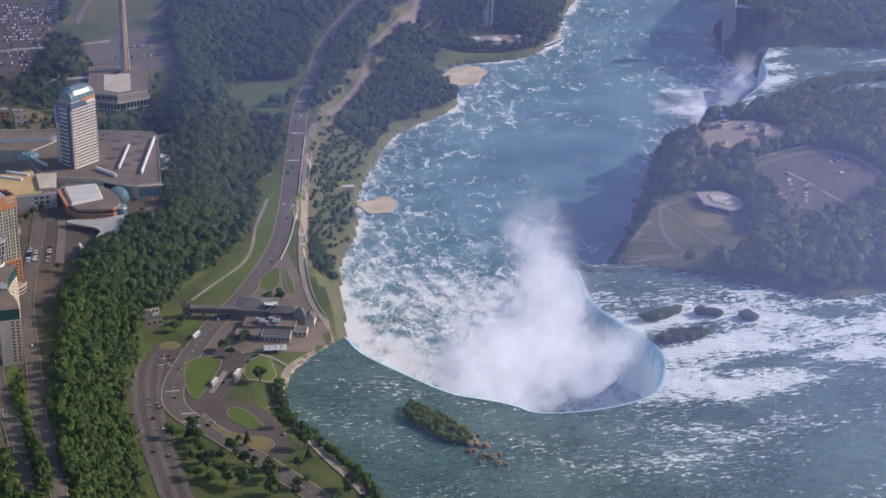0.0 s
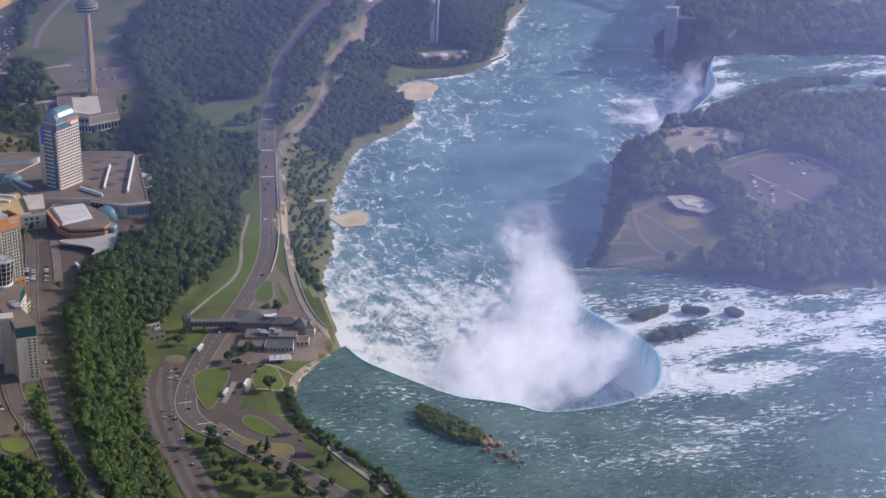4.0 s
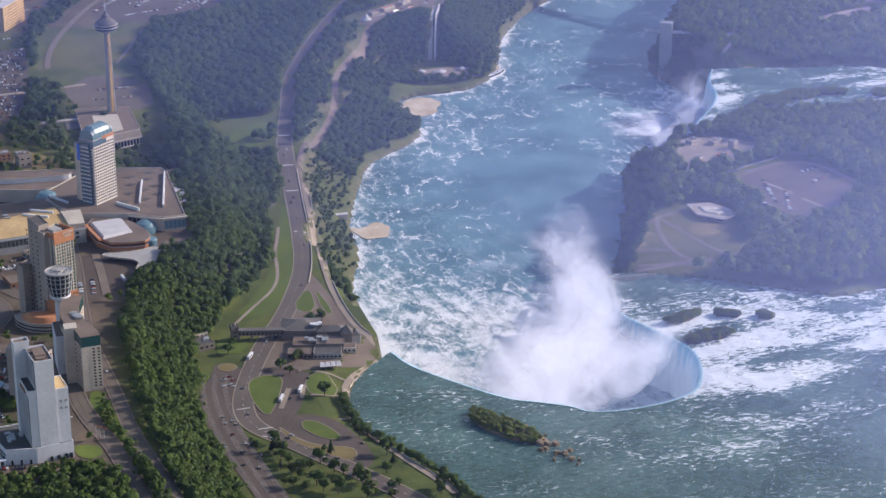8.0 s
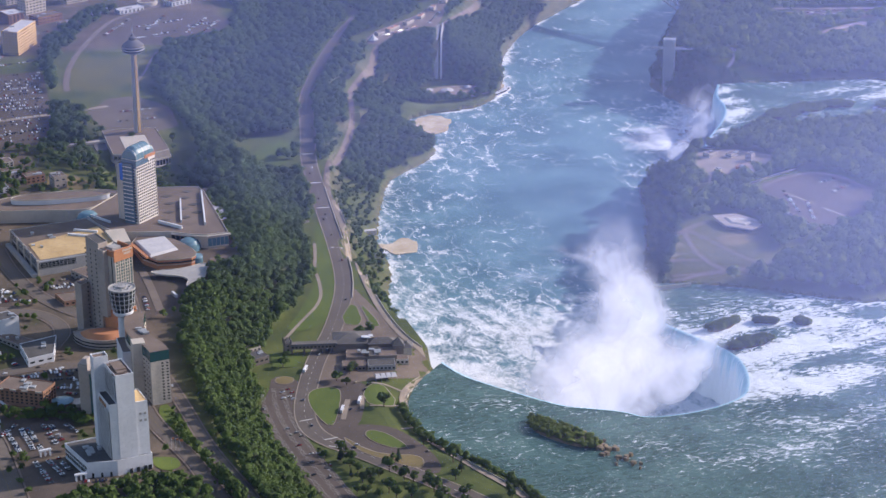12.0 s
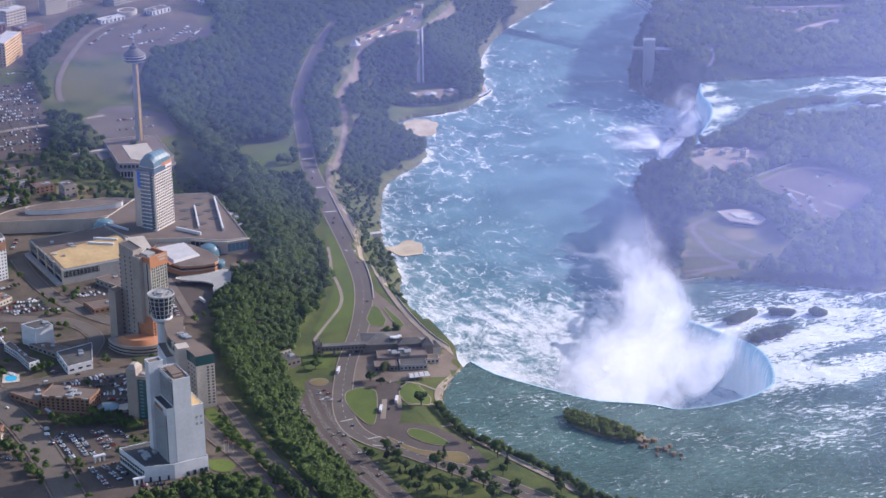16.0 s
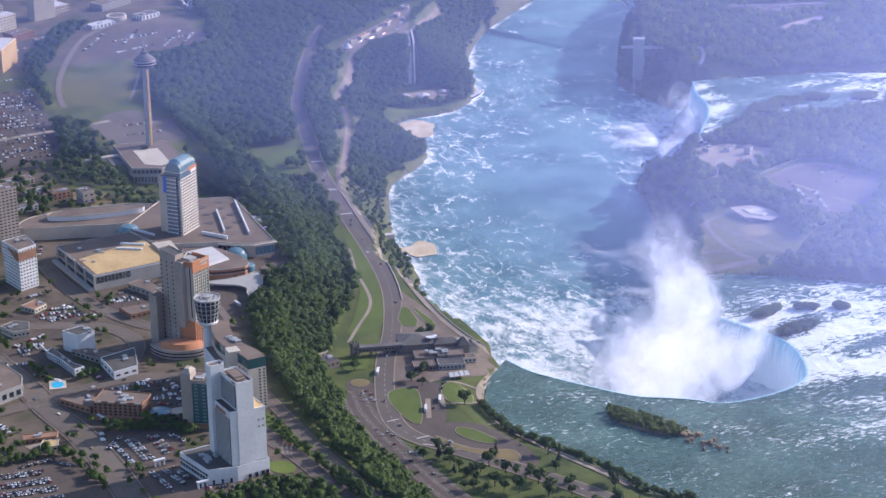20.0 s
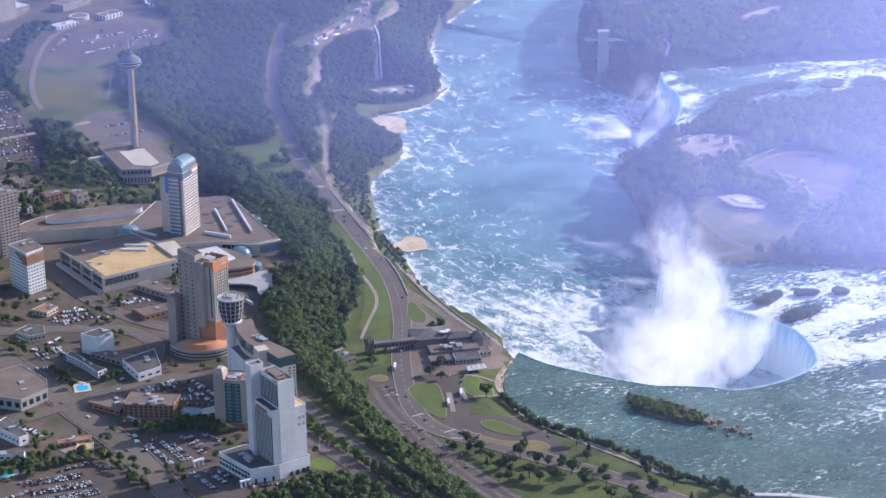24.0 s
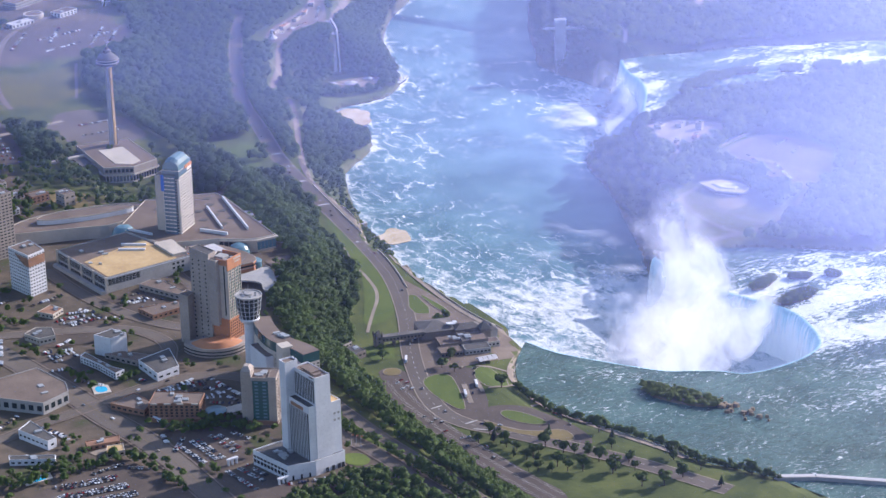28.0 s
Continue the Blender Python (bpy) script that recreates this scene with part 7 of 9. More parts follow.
def table_rock():
    top = thing("visitor_centre", 8, 10, 7.5, "stone visitor centre with dark hipped slate roofs", "building", turn=-14)

    def hipped(x, y, w, d, eave, ridge, wall=STONE, name="hall"):
        part(f"{name}_wall", cube((x, y, -1), (x + w, y + d, eave)), wall, top)
        bm = bmesh.new()
        i = min(w, d) / 2
        e = 0.9
        v = [bm.verts.new(p) for p in ((x - e, y - e, eave), (x + w + e, y - e, eave), (x + w + e, y + d + e, eave), (x - e, y + d + e, eave))]
        k = ((x + i, y + d / 2, ridge), (x + w - i, y + d / 2, ridge)) if w >= d else ((x + w / 2, y + i, ridge), (x + w / 2, y + d - i, ridge))
        r = [bm.verts.new(p) for p in k]
        bm.faces.new(v[::-1])
        if w >= d:
            for f in ((v[0], v[1], r[1], r[0]), (v[2], v[3], r[0], r[1]), (v[1], v[2], r[1]), (v[3], v[0], r[0])):
                bm.faces.new(f)
        else:
            for f in ((v[1], v[2], r[1], r[0]), (v[3], v[0], r[0], r[1]), (v[0], v[1], r[0]), (v[2], v[3], r[1])):
                bm.faces.new(f)
        part(f"{name}_roof", bm, SLATE, top)

    hipped(-24, -2, 36, 30, 9, 14)
    hipped(10, -6, 26, 13, 9.5, 13.5, STONE, "wing")
    hipped(33, -16, 10, 10, 11, 18.5, STONE, "turret")
    hipped(42, -14, 9, 13, 8, 12, CREAM, "gable")
    for x, y, w, d, h, wall, roof in ((-12, -28, 22, 20, 5, STONE, ROOF), (10, -30, 9, 22, 7, STONE, DARKROOF), (19, -32, 17, 20, 7.5, STONE, ROOF), (-16, -46, 22, 15, 4, STONE, ROOF), (8, -48, 26, 15, 5, GREY, DARKROOF), (35, -34, 12, 12, 4, CREAM, ROOF)):
        o = [(x, y), (x + w, y), (x + w, y + d), (x, y + d)]
        volume(top, o, -1, h, wall, roof, 0.7)
        windows(top, (x, y), (x + w, y), 0.8, h - 1, max(2, int(w / 3.4)), 1, (2.2, 0.1, 1.8), WINDOW, key="rock")
    roof_units(top, [(2, 2), (16, 0), (16, 8), (2, 10)], 12.6, 4, 3, WHITE)
    roof_units(top, [(-10, -27), (34, -30), (34, -14), (-10, -10)], 7.3, 8, 7)
    # covered bridge over the parkway and the stone tower at its end
    br = thing("footbridge", -56, 26, 8, "dark covered stone footbridge over the parkway", "bridge", turn=-13)
    part("deck", cube((0, -3.4, 4.4), (46, 3.4, 5.4)), STONE, br)
    part("wall", cube((0, -3.5, 5.4), (46, -3.1, 7.6)), STONE, br)
    part("wall", cube((0, 3.1, 5.4), (46, 3.5, 7.6)), STONE, br)
    part("roof", prism(ccw([(-1, -4.2), (47, -4.2), (47, 4.2), (-1, 4.2)]), 7.6, 9.8, None, 0.9), SLATE, br)
    for x in (2, 14, 32, 45):
        part("pier", cube((x - 1, -3, -2), (x + 1, 3, 4.6)), STONE, br)
    for k in range(12):
        part("opening", cube((2 + k * 3.6, -3.6, 5.6), (4 + k * 3.6, -3.4, 7.2)), WINDOW, br)
    tw = thing("stone_tower", -58, 27, 8, "small square stone tower with a pointed roof", "tower")
    part("wall", cube((-3.4, -3.4, -2), (3.4, 3.4, 11), 0.2), STONE, tw)
    for x, y in ((-3.2, -3.2), (3.2, -3.2), (3.2, 3.2), (-3.2, 3.2)):
        part("turret", lathe([(0.9, 9), (0.9, 13), (0.1, 15.5)], 8), SLATE, tw).location = (x, y, 0)
    part("roof", prism([(-3.2, -3.2), (3.2, -3.2), (3.2, 3.2), (-3.2, 3.2)], 11, 16, None, 0.08), SLATE, tw)
    for z in (3, 7):
        part("window", cube((-0.8, -3.55, z), (0.8, -3.3, z + 1.8)), WINDOW, tw)
    simple_building("station", [(-104, 22), (-84, 28), (-80, 10), (-100, 4)], 5, STONE, DARKROOF, "low dark station building at the slope", "building", 1, 5, 9)
    simple_building("kiosk", [(-100, 38), (-84, 44), (-82, 36), (-98, 31)], 3.5, CREAM, LAWN, "small kiosk with a planted roof", "kiosk", 1, 4, 10, units=0)
    tent = thing("marquee", 15, -61, 7.8, "white canvas marquee with ridged roof", "tent", turn=-5)
    for k in range(4):
        x = -10 + k * 5
        bm = bmesh.new()
        v = [bm.verts.new(p) for p in ((x, -5.5, 3.2), (x + 5, -5.5, 3.2), (x + 5, 5.5, 3.2), (x, 5.5, 3.2), (x + 0.6, 0, 5.4), (x + 4.4, 0, 5.4))]
        for f in ((0, 1, 5, 4), (2, 3, 4, 5), (1, 2, 5), (3, 0, 4)):
            bm.faces.new([v[i] for i in f])
        part("canopy", bm, CANVAS, tent)
    for x in (-10, -5, 0, 5, 10):
        for y in (-5.4, 5.4):
            part("pole", lathe([(0.12, -1), (0.12, 3.3)], 6), STEEL, tent).location = (x, y, 0)


def far_tower():
    """Observation tower on the far bank with its long gangway."""
    top = thing("observation_tower", 704, 895, RIVER, "grey concrete lift tower with a long gangway", "tower", turn=-27)
    part("shaft", cube((-8, -6, -3), (8, 6, 78), 0.4), GREY, top)
    for k in range(4):
        part("rib", cube((-8.4 + k * 5.2, -6.4, -2), (-7.6 + k * 5.2, -6, 78)), GREY, top)
    part("cap", cube((-8.8, -6.8, 78), (8.8, 6.8, 81), 0.3), STEEL, top)
    for k in range(8):
        part("merlon", cube((-8.6 + k * 2.3, -6.8, 81), (-7.4 + k * 2.3, -6.4, 82)), STEEL, top)
    part("gangway", cube((-26, -3.5, 66), (92, 3.5, 67.6)), STEEL, top)
    part("rail", cube((-26, -3.6, 67.6), (92, -3.3, 69)), STEEL, top)
    part("rail", cube((-26, 3.3, 67.6), (92, 3.6, 69)), STEEL, top)


def arch_bridge():
    top = thing("arch_bridge", 852, 1170, -20, "pale steel arch road bridge over the gorge", "bridge", turn=118)
    part("deck", cube((-60, -9, 40), (320, 9, 42.5)), STEEL, top)
    for s in (-7, 7):
        bm = bmesh.new()
        rows = []
        for k in range(41):
            u = k / 40
            x, z = 290 * u, 38 * (1 - (2 * u - 1) ** 2)
            rows.append([bm.verts.new((x, s + dy, z + dz)) for dy, dz in ((-1, -1.6), (1, -1.6), (1, 1.6), (-1, 1.6))])
        for a, b in zip(rows[:-1], rows[1:]):
            for i in range(4):
                bm.faces.new((a[i], a[(i + 1) % 4], b[(i + 1) % 4], b[i]))
        part("arch", bm, STEEL, top)
        for k in range(1, 30):
            x = 290 * k / 30
            z = 38 * (1 - (2 * k / 30 - 1) ** 2)
            if z < 36:
                part("post", cube((x - 0.5, s - 0.5, z), (x + 0.5, s + 0.5, 40)), STEEL, top)


def landing():
    """Boat landing at the foot of the western gorge wall."""
    for x, y, r, label in ((378, 994, 7, "small round white tent"), (403, 986, 10, "long white tent"), (436, 992, 6, "small white tent")):
        t = thing("tent", x, y, ground_z(x, y), label + " at the boat landing", "tent")
        part("canopy", lathe([(r, 2.8), (r * 0.7, 3.8), (r * 0.25, 5.2), (0.1, 6.2)], 10), CANVAS, t)
        for k in range(5):
            part("pole", lathe([(0.15, -1), (0.15, 3)], 6), STEEL, t).location = (r * 0.9 * math.cos(k * 1.256), r * 0.9 * math.sin(k * 1.256), 0)
    simple_building("house", [(355, 966), (364, 972), (360, 984), (351, 979)], 9, CREAM, ORANGE, "tall cream landing house with orange roof", "building", 2, 4, ground_z(358, 975), units=0)
    for k in range(4):
        q = thing("pier", 452 + k * 7, 972 + k * 3, RIVER, "timber landing pier beside the boats", "pier", turn=35)
        part("deck", cube((-14, -1.6, 0.8), (14, 1.6, 1.4)), CREAM, q)
        for x in (-12, -4, 4, 12):
            part("pile", lathe([(0.3, -4), (0.3, 1)], 6), BARK, q).location = (x, 0, 0)
    for x, y, a in ((474, 968, 40), (484, 976, 40), (492, 986, 45)):
        b = thing("tour_boat", x, y, RIVER, "white double-decked tour boat at its mooring", "boat", turn=a)
        part("hull", prism([(-11, -3.4), (8, -3.4), (12, 0), (8, 3.4), (-11, 3.4)], -0.6, 2.2, None, 1.04), WHITE, b)
        part("cabin", cube((-8, -2.8, 2.2), (4, 2.8, 4.8), 0.2), WINDOW, b)
        part("upper_deck", cube((-10, -3.2, 4.8), (6, 3.2, 5.2)), WHITE, b)
        part("funnel", lathe([(0.7, 5), (0.6, 7.4)], 8), STEEL, b)
    r = thing("incline", 418, 1066, ground_z(418, 1066), "steep incline track with a white stair rail", "incline")
    line = resample(np.array([(404, 1026), (418, 1066), (434, 1112)], float), 6)
    for a, b in zip(line[:-1], line[1:]):
        za, zb = ground_z(*a) - ground_z(418, 1066), ground_z(*b) - ground_z(418, 1066)
        for name, x0, x1, h, mat in (("track", -8, -2, 2.0, GREY), ("stair", 1, 3.4, 4.5, CANVAS)):
            bm = bmesh.new()
            v = [bm.verts.new((x, y - 1066, z + dz)) for x, y, z in ((a[0] - 418 + x0, a[1], za), (a[0] - 418 + x1, a[1], za), (b[0] - 418 + x1, b[1], zb), (b[0] - 418 + x0, b[1], zb)) for dz in (-2, h)]
            for f in ((1, 3, 5, 7), (0, 1, 7, 6), (2, 4, 5, 3), (0, 2, 3, 1)):
                bm.faces.new([v[i] for i in f])
            part(name, bm, mat, r)
    t = thing("tent", 316, 1062, ground_z(316, 1062), "white peaked tent on the upper plaza", "tent")
    part("canopy", lathe([(8, 2.6), (5, 4.6), (1.6, 9), (0.1, 12)], 8), CANVAS, t)
    for k in range(4):
        part("pole", lathe([(0.15, -1), (0.15, 3)], 6), STEEL, t).location = (7 * math.cos(k * 1.57), 7 * math.sin(k * 1.57), 0)
    for x, y, w, d, a in ((352, 1100, 26, 8, 40), (386, 1128, 22, 7, 45), (416, 1156, 20, 7, 55), (330, 1084, 14, 8, 30), (448, 1196, 18, 8, 60), (478, 1232, 14, 10, 60)):
        simple_building("kiosk", rect(x, y, w, d, a), 4.5, CREAM, ROOF if x % 4 else ORANGE, "low kiosk row with flat roof on the plaza", "building", 1, 4, ground_z(x, y), units=1)


def island_buildings():
    top = thing("restaurant", 494, 202, 12, "low restaurant with wide tan overhanging roof", "restaurant")
    o = ccw([(-16, 22), (-16, -6), (2, -24), (16, -16), (17, 0), (6, 20)])
    part("wall", prism(o, -1, 4.5, None, 1), BRICK, top)
    part("glass_front", prism(o, 1, 3.6, None, 1.01), WINDOW, top)
    part("roof", prism([(x * 1.25, y * 1.25) for x, y in o], 4.5, 5.6, None, 0.97), TAUPE, top, "tan flat overhanging roof")
    part("upper_roof", prism([(x * 0.7, y * 0.7) for x, y in o], 5.6, 7.0, None, 0.8), CREAM, top)
    roof_units(top, [(x * 0.8, y * 0.8) for x, y in o], 5.8, 6, 3, WHITE)
    for k, (x, y, w, d, h, m, lab) in enumerate(((560, 430, 14, 10, 5, CREAM, "pale workshop"), (584, 420, 16, 8, 5, CREAM, "pale shed"), (600, 398, 10, 8, 9, TAUPE, "brick tower house"), (575, 372, 14, 7, 4, ORANGE, "low building with tan roof"), (548, 372, 9, 7, 4, CREAM, "small pale hut"), (540, 352, 12, 8, 5, TANROOF, "yellow rooms hut"))):
        simple_building("outbuilding", rect(x, y, w, d, 25 + k * 6), h, m, ROOF if k != 5 else TANROOF, lab + " in the island yard", "building", 1, 4, ground_z(x, y), units=1)
    stone = thing("stone_wall", 560, 322, 12, "long pale stone wall beside the parking lot", "wall")
    for a, b in (((0, 0), (36, 16)), ((36, 16), (76, 32))):
        d = Vector(b) - Vector(a)
        n = Vector((-d.y, d.x)).normalized() * 1.2
        part("course", prism(ccw([a, b, (b[0] + n.x, b[1] + n.y), (a[0] + n.x, a[1] + n.y)]), -1, 2.4), CREAM, stone)
    rail = thing("railing", 348, 92, 3, "low railing wall round the viewing terrace", "railing")
    pts = smooth([(-24, 12), (-20, -3), (-8, -12), (14, -14), (36, -15)], 2)
    for a, b in zip(pts[:-1], pts[1:]):
        n = np.array([-(b - a)[1], (b - a)[0]])
        n = n / max(np.hypot(*n), 1e-6) * 0.8
        part("panel", prism(ccw([tuple(a), tuple(b), tuple(b + n), tuple(a + n)]), -3, 2.2), CREAM, rail)
    for line, wd in (([(438, 212), (427, 194), (414, 118), (431, 89)], 4.5), ([(438, 208), (449, 153), (457, 110), (468, 80)], 3.5), ([(350, 104), (363, 124), (389, 130), (414, 118)], 3), ([(373, 102), (394, 98), (431, 91)], 3), ([(420, 200), (438, 214), (473, 228)], 5)):
        road("pavement_island_path", line, wd, WALK, 0.75, "pale gravel path on the island lawn", "pavement")
    for line in ([(588, 283), (604, 236)], [(607, 221), (620, 181)]):
        road("pavement_island_divider", line, 3, PATHS, 0.75, "pale strip dividing the parking lot", "pavement")


slab_hotel()
taupe_hotel()
brick_hotel()
crown_tower()
orange_hotel()
curved_hotel()
casino()
convention_hall()
needle_tower()
table_rock()
far_tower()
arch_bridge()
landing()
island_buildings()

wh = simple_building("hotel", [(-347, 272), (-338, 238), (-318, 247), (-322, 280)], 44, WHITE, ROOF, "white hotel with orange-brown top floors", "hotel", 12, 3.4, size=(1.7, 0.1, 1.5))
part("top_floors", prism(ccw([(-347 + 331.6, 272 - 259), (-338 + 331.2, 238 - 259.6), (-318 + 331, 247 - 259.6), (-322 + 331.6, 280 - 259)]), 32, 41, None, 1.02), BRICK, wh, "orange-brown upper storeys")
simple_building("hotel", [(-340, 372), (-334, 352), (-312, 358), (-316, 378)], 70, TAUPE, ROOF, "tall grey hotel tower with balconies", "hotel", 20, 4, size=(2.6, 0.12, 1.2))
simple_building("hotel", [(-380, 300), (-360, 296), (-352, 330), (-374, 336)], 26, CREAM, ROOF, "cream hotel wing beside the white tower", "hotel", 6, 4)
sb = simple_building("office", [(-334, 72), (-324, 55), (-306, 60), (-314, 77)], 19, WHITE, DARKROOF, "small white office block with vertical fins", "building", 0, 3)
for k in range(7):
    part("fin", cube((-14.4 + k * 1.45, 6.2 - k * 2.4 - 0.4, 1), (-13.6 + k * 1.45, 6.9 - k * 2.4, 18.5)), CREAM, sb)
simple_building("motel", [(-353, 60), (-346, 66), (-336, 20), (-329, 10), (-339, 6), (-345, 36)], 6.5, WHITE, ROOF, "two-storey white motel with dark doors", "motel", 2, 4)
simple_building("hall", [(-330, 57), (-314, 54), (-292, 30), (-308, 20)], 4.5, TAUPE, ROOF, "low flat building with a grey roof", "building", 1, 6)
simple_building("hall", [(-311, 20), (-308, -18), (-284, -12), (-276, 30)], 8, WHITE, DARKROOF, "white single-storey hall with a dark roof", "building", 1, 8)
simple_building("restaurant", [(-350, 187), (-339, 172), (-325, 182), (-332, 198)], 4.5, CREAM, BRICK, "small restaurant with a brown roof", "restaurant", 1, 4)
simple_building("restaurant", [(-380, 138), (-372, 118), (-356, 118), (-352, 138), (-366, 146)], 6.5, CREAM, DARKROOF, "yellowish corner restaurant with scalloped roof", "restaurant", 1, 4)
simple_building("shops", [(-238, 200), (-214, 152), (-206, 158), (-214, 200), (-222, 206)], 5.5, TAUPE, ROOF, "long low row of shops", "shop", 1, 6)
simple_building("shops", [(-262, 142), (-256, 118), (-217, 124), (-220, 140)], 5, BRICK, ROOF, "low brick shops beside a street", "shop", 1, 5)
simple_building("parkade", [(-455, 5), (-421, -30), (-393, -18), (-388, 2), (-400, 46), (-445, 40)], 11, GREY, ROOF, "concrete hall with open columned ground floor", "building", 1, 7, size=(4.6, 0.15, 5.0))
simple_building("motel", [(-456, -64), (-442, -99), (-433, -96), (-441, -52)], 8, WHITE, DARKROOF, "long white motel with skylights", "motel", 1, 5)
simple_building("shops", [(-412, -108), (-382, -112), (-386, -122), (-414, -118)], 4, BRICK, BRICK, "small brick shop with a brown roof", "shop", 1, 5)
simple_building("shops", [(-405, -140), (-389, -142), (-386, -130), (-399, -126)], 4.5, CREAM, TANROOF, "small shop with a tan gabled roof", "shop", 1, 5, units=0)
simple_building("motel", [(-480, -110), (-446, -128), (-443, -121), (-478, -102)], 5, WHITE, DARKROOF, "low white motel beside the pool", "motel", 1, 5)
nh = simple_building("hotel", [(-187, 1046), (-155, 1101), (-172, 1114), (-206, 1060)], 32, YELLOW, CANVAS, "yellow stucco hotel with arched gables", "hotel", 8, 4.5, size=(2.2, 0.12, 1.8))
for k, (x, y, w, d, h, m) in enumerate(((-180, 1215, 24, 30, 14, BRICK), (-140, 1200, 40, 24, 10, BRICK), (-150, 1260, 36, 20, 22, CREAM), (-110, 1170, 26, 16, 6, TAUPE), (-220, 1150, 24, 30, 9, GREY), (-60, 1230, 30, 18, 6, WHITE), (-20, 1220, 40, 16, 5, WHITE), (60, 1240, 34, 20, 6, WHITE), (-230, 1240, 30, 30, 14, BRICK), (-170, 1330, 50, 24, 18, CREAM), (-60, 1330, 40, 30, 10, TAUPE), (20, 1320, 60, 26, 9, GREY))):
    simple_building("building", rect(x, y, w, d, 20 + 5 * (k % 3)), h, m, ROOF if k % 2 else CANVAS, ("brown brick block", "brick town block", "cream town tower", "low taupe shop", "grey town block", "white shop", "long white shed", "white shed", "brown town block", "cream town block", "taupe town block", "grey town block")[k] + " with a flat roof", "building", 2 if h < 12 else 5, 6)
for k, (x, y, w, d, h, m) in enumerate(((-245, 498, 22, 16, 8, BRICK), (-217, 470, 14, 18, 14, TAUPE), (-290, 560, 40, 18, 6, CREAM), (-330, 520, 30, 20, 7, TAUPE), (-270, 520, 26, 16, 5, CREAM), (-300, 470, 34, 18, 6, WHITE), (-370, 430, 30, 24, 9, GREY), (-400, 360, 30, 30, 7, TAUPE), (-420, 260, 26, 30, 10, WHITE), (-450, 200, 30, 24, 8, TAUPE))):
    simple_building("building", rect(x, y, w, d, 12), h, m, ROOF, ("brick lodge", "dark brick block", "long cream row of houses", "taupe house row", "cream cottage row", "white house row", "grey shop block", "taupe shop block", "white motel wing", "taupe store")[k] + " behind the hotels", "building", 2, 5)
for k, (x, y, w, d, h, a, m) in enumerate(((20, 470, 12, 10, 7, 30, TAUPE), (36, 428, 11, 12, 8, 20, WHITE), (34, 404, 10, 9, 6, 15, WHITE), (40, 374, 13, 10, 6, 30, TAUPE), (24, 494, 9, 8, 5, 30, TAUPE), (66, 862, 14, 12, 9, 10, CREAM))):
    v = thing("villa", x, y, ground_z(x + 5, y + 5), ("grey stone villa", "white villa", "white outbuilding", "grey cottage", "small lodge", "cream stone villa")[k] + " among trees with a pitched roof", "house", turn=a)
    part("wall", cube((0, 0, -3), (w, d, h * 0.6)), m, v)
    bm = bmesh.new()
    q = [bm.verts.new(p) for p in ((-0.6, -0.6, h * 0.6), (w + 0.6, -0.6, h * 0.6), (w + 0.6, d + 0.6, h * 0.6), (-0.6, d + 0.6, h * 0.6), (0.5, d / 2, h), (w - 0.5, d / 2, h))]
    for f in ((0, 1, 5, 4), (2, 3, 4, 5), (1, 2, 5), (3, 0, 4), (3, 2, 1, 0)):
        bm.faces.new([q[i] for i in f])
    top_roof = part("roof", bm, CANVAS if m == WHITE else SLATE, v)
    part("chimney", cube((w * 0.7, d * 0.4, h * 0.6), (w * 0.7 + 1, d * 0.4 + 1, h + 1)), BRICK, top_roof)
    windows(v, (0, 0), (w, 0), 1, h * 0.6 - 0.5, 3, 1, (1.3, 0.1, 1.6), WINDOW, key="villa")
gb = thing("gorge_station", 138, 446, ground_z(138, 446), "small white tunnel house on the gorge floor", "building")
part("wall", cube((-7, -3, -2), (8, 3, 4)), CREAM, gb)
part("roof", cube((-7.5, -3.5, 4), (8.5, 3.5, 4.5)), CANVAS, gb)

simple_building("hotel", rect(-85, 1305, 36, 18, 22), 46, CREAM, ROOF, "tall cream hotel slab beyond the avenue", "hotel", 13, 4, size=(2.4, 0.1, 1.4))
simple_building("shed", rect(196, 1296, 36, 24, 28), 9, PALE, CANVAS, "white-roofed hall beside the big wheel", "building", 1, 6, ground_z(210, 1310), units=0)
ring = thing("ramp_ring", 28, 1266, 46, "round concrete ramp building with a pale rim", "building")
part("wall", lathe([(15, -1), (15, 6), (12, 6), (12, 5)], 28), CREAM, ring)
part("roof", lathe([(12, 5), (0.2, 5.2)], 28), ROOF, ring)
rb = random.Random(77)
for k in range(16):
    x, y = rb.uniform(-230, 110), rb.uniform(1345, 1500)
    m = rb.choice((BRICK, CREAM, TAUPE, GREY, WHITE))
    simple_building("building", rect(x, y, rb.uniform(16, 46), rb.uniform(12, 26), rb.choice((20, 22, 110))), rb.choice((5, 6, 7, 8, 10, 14)), m, rb.choice((ROOF, CANVAS, DARKROOF)), "low flat-roofed town block in the distance", "building", 2, 7, units=1)

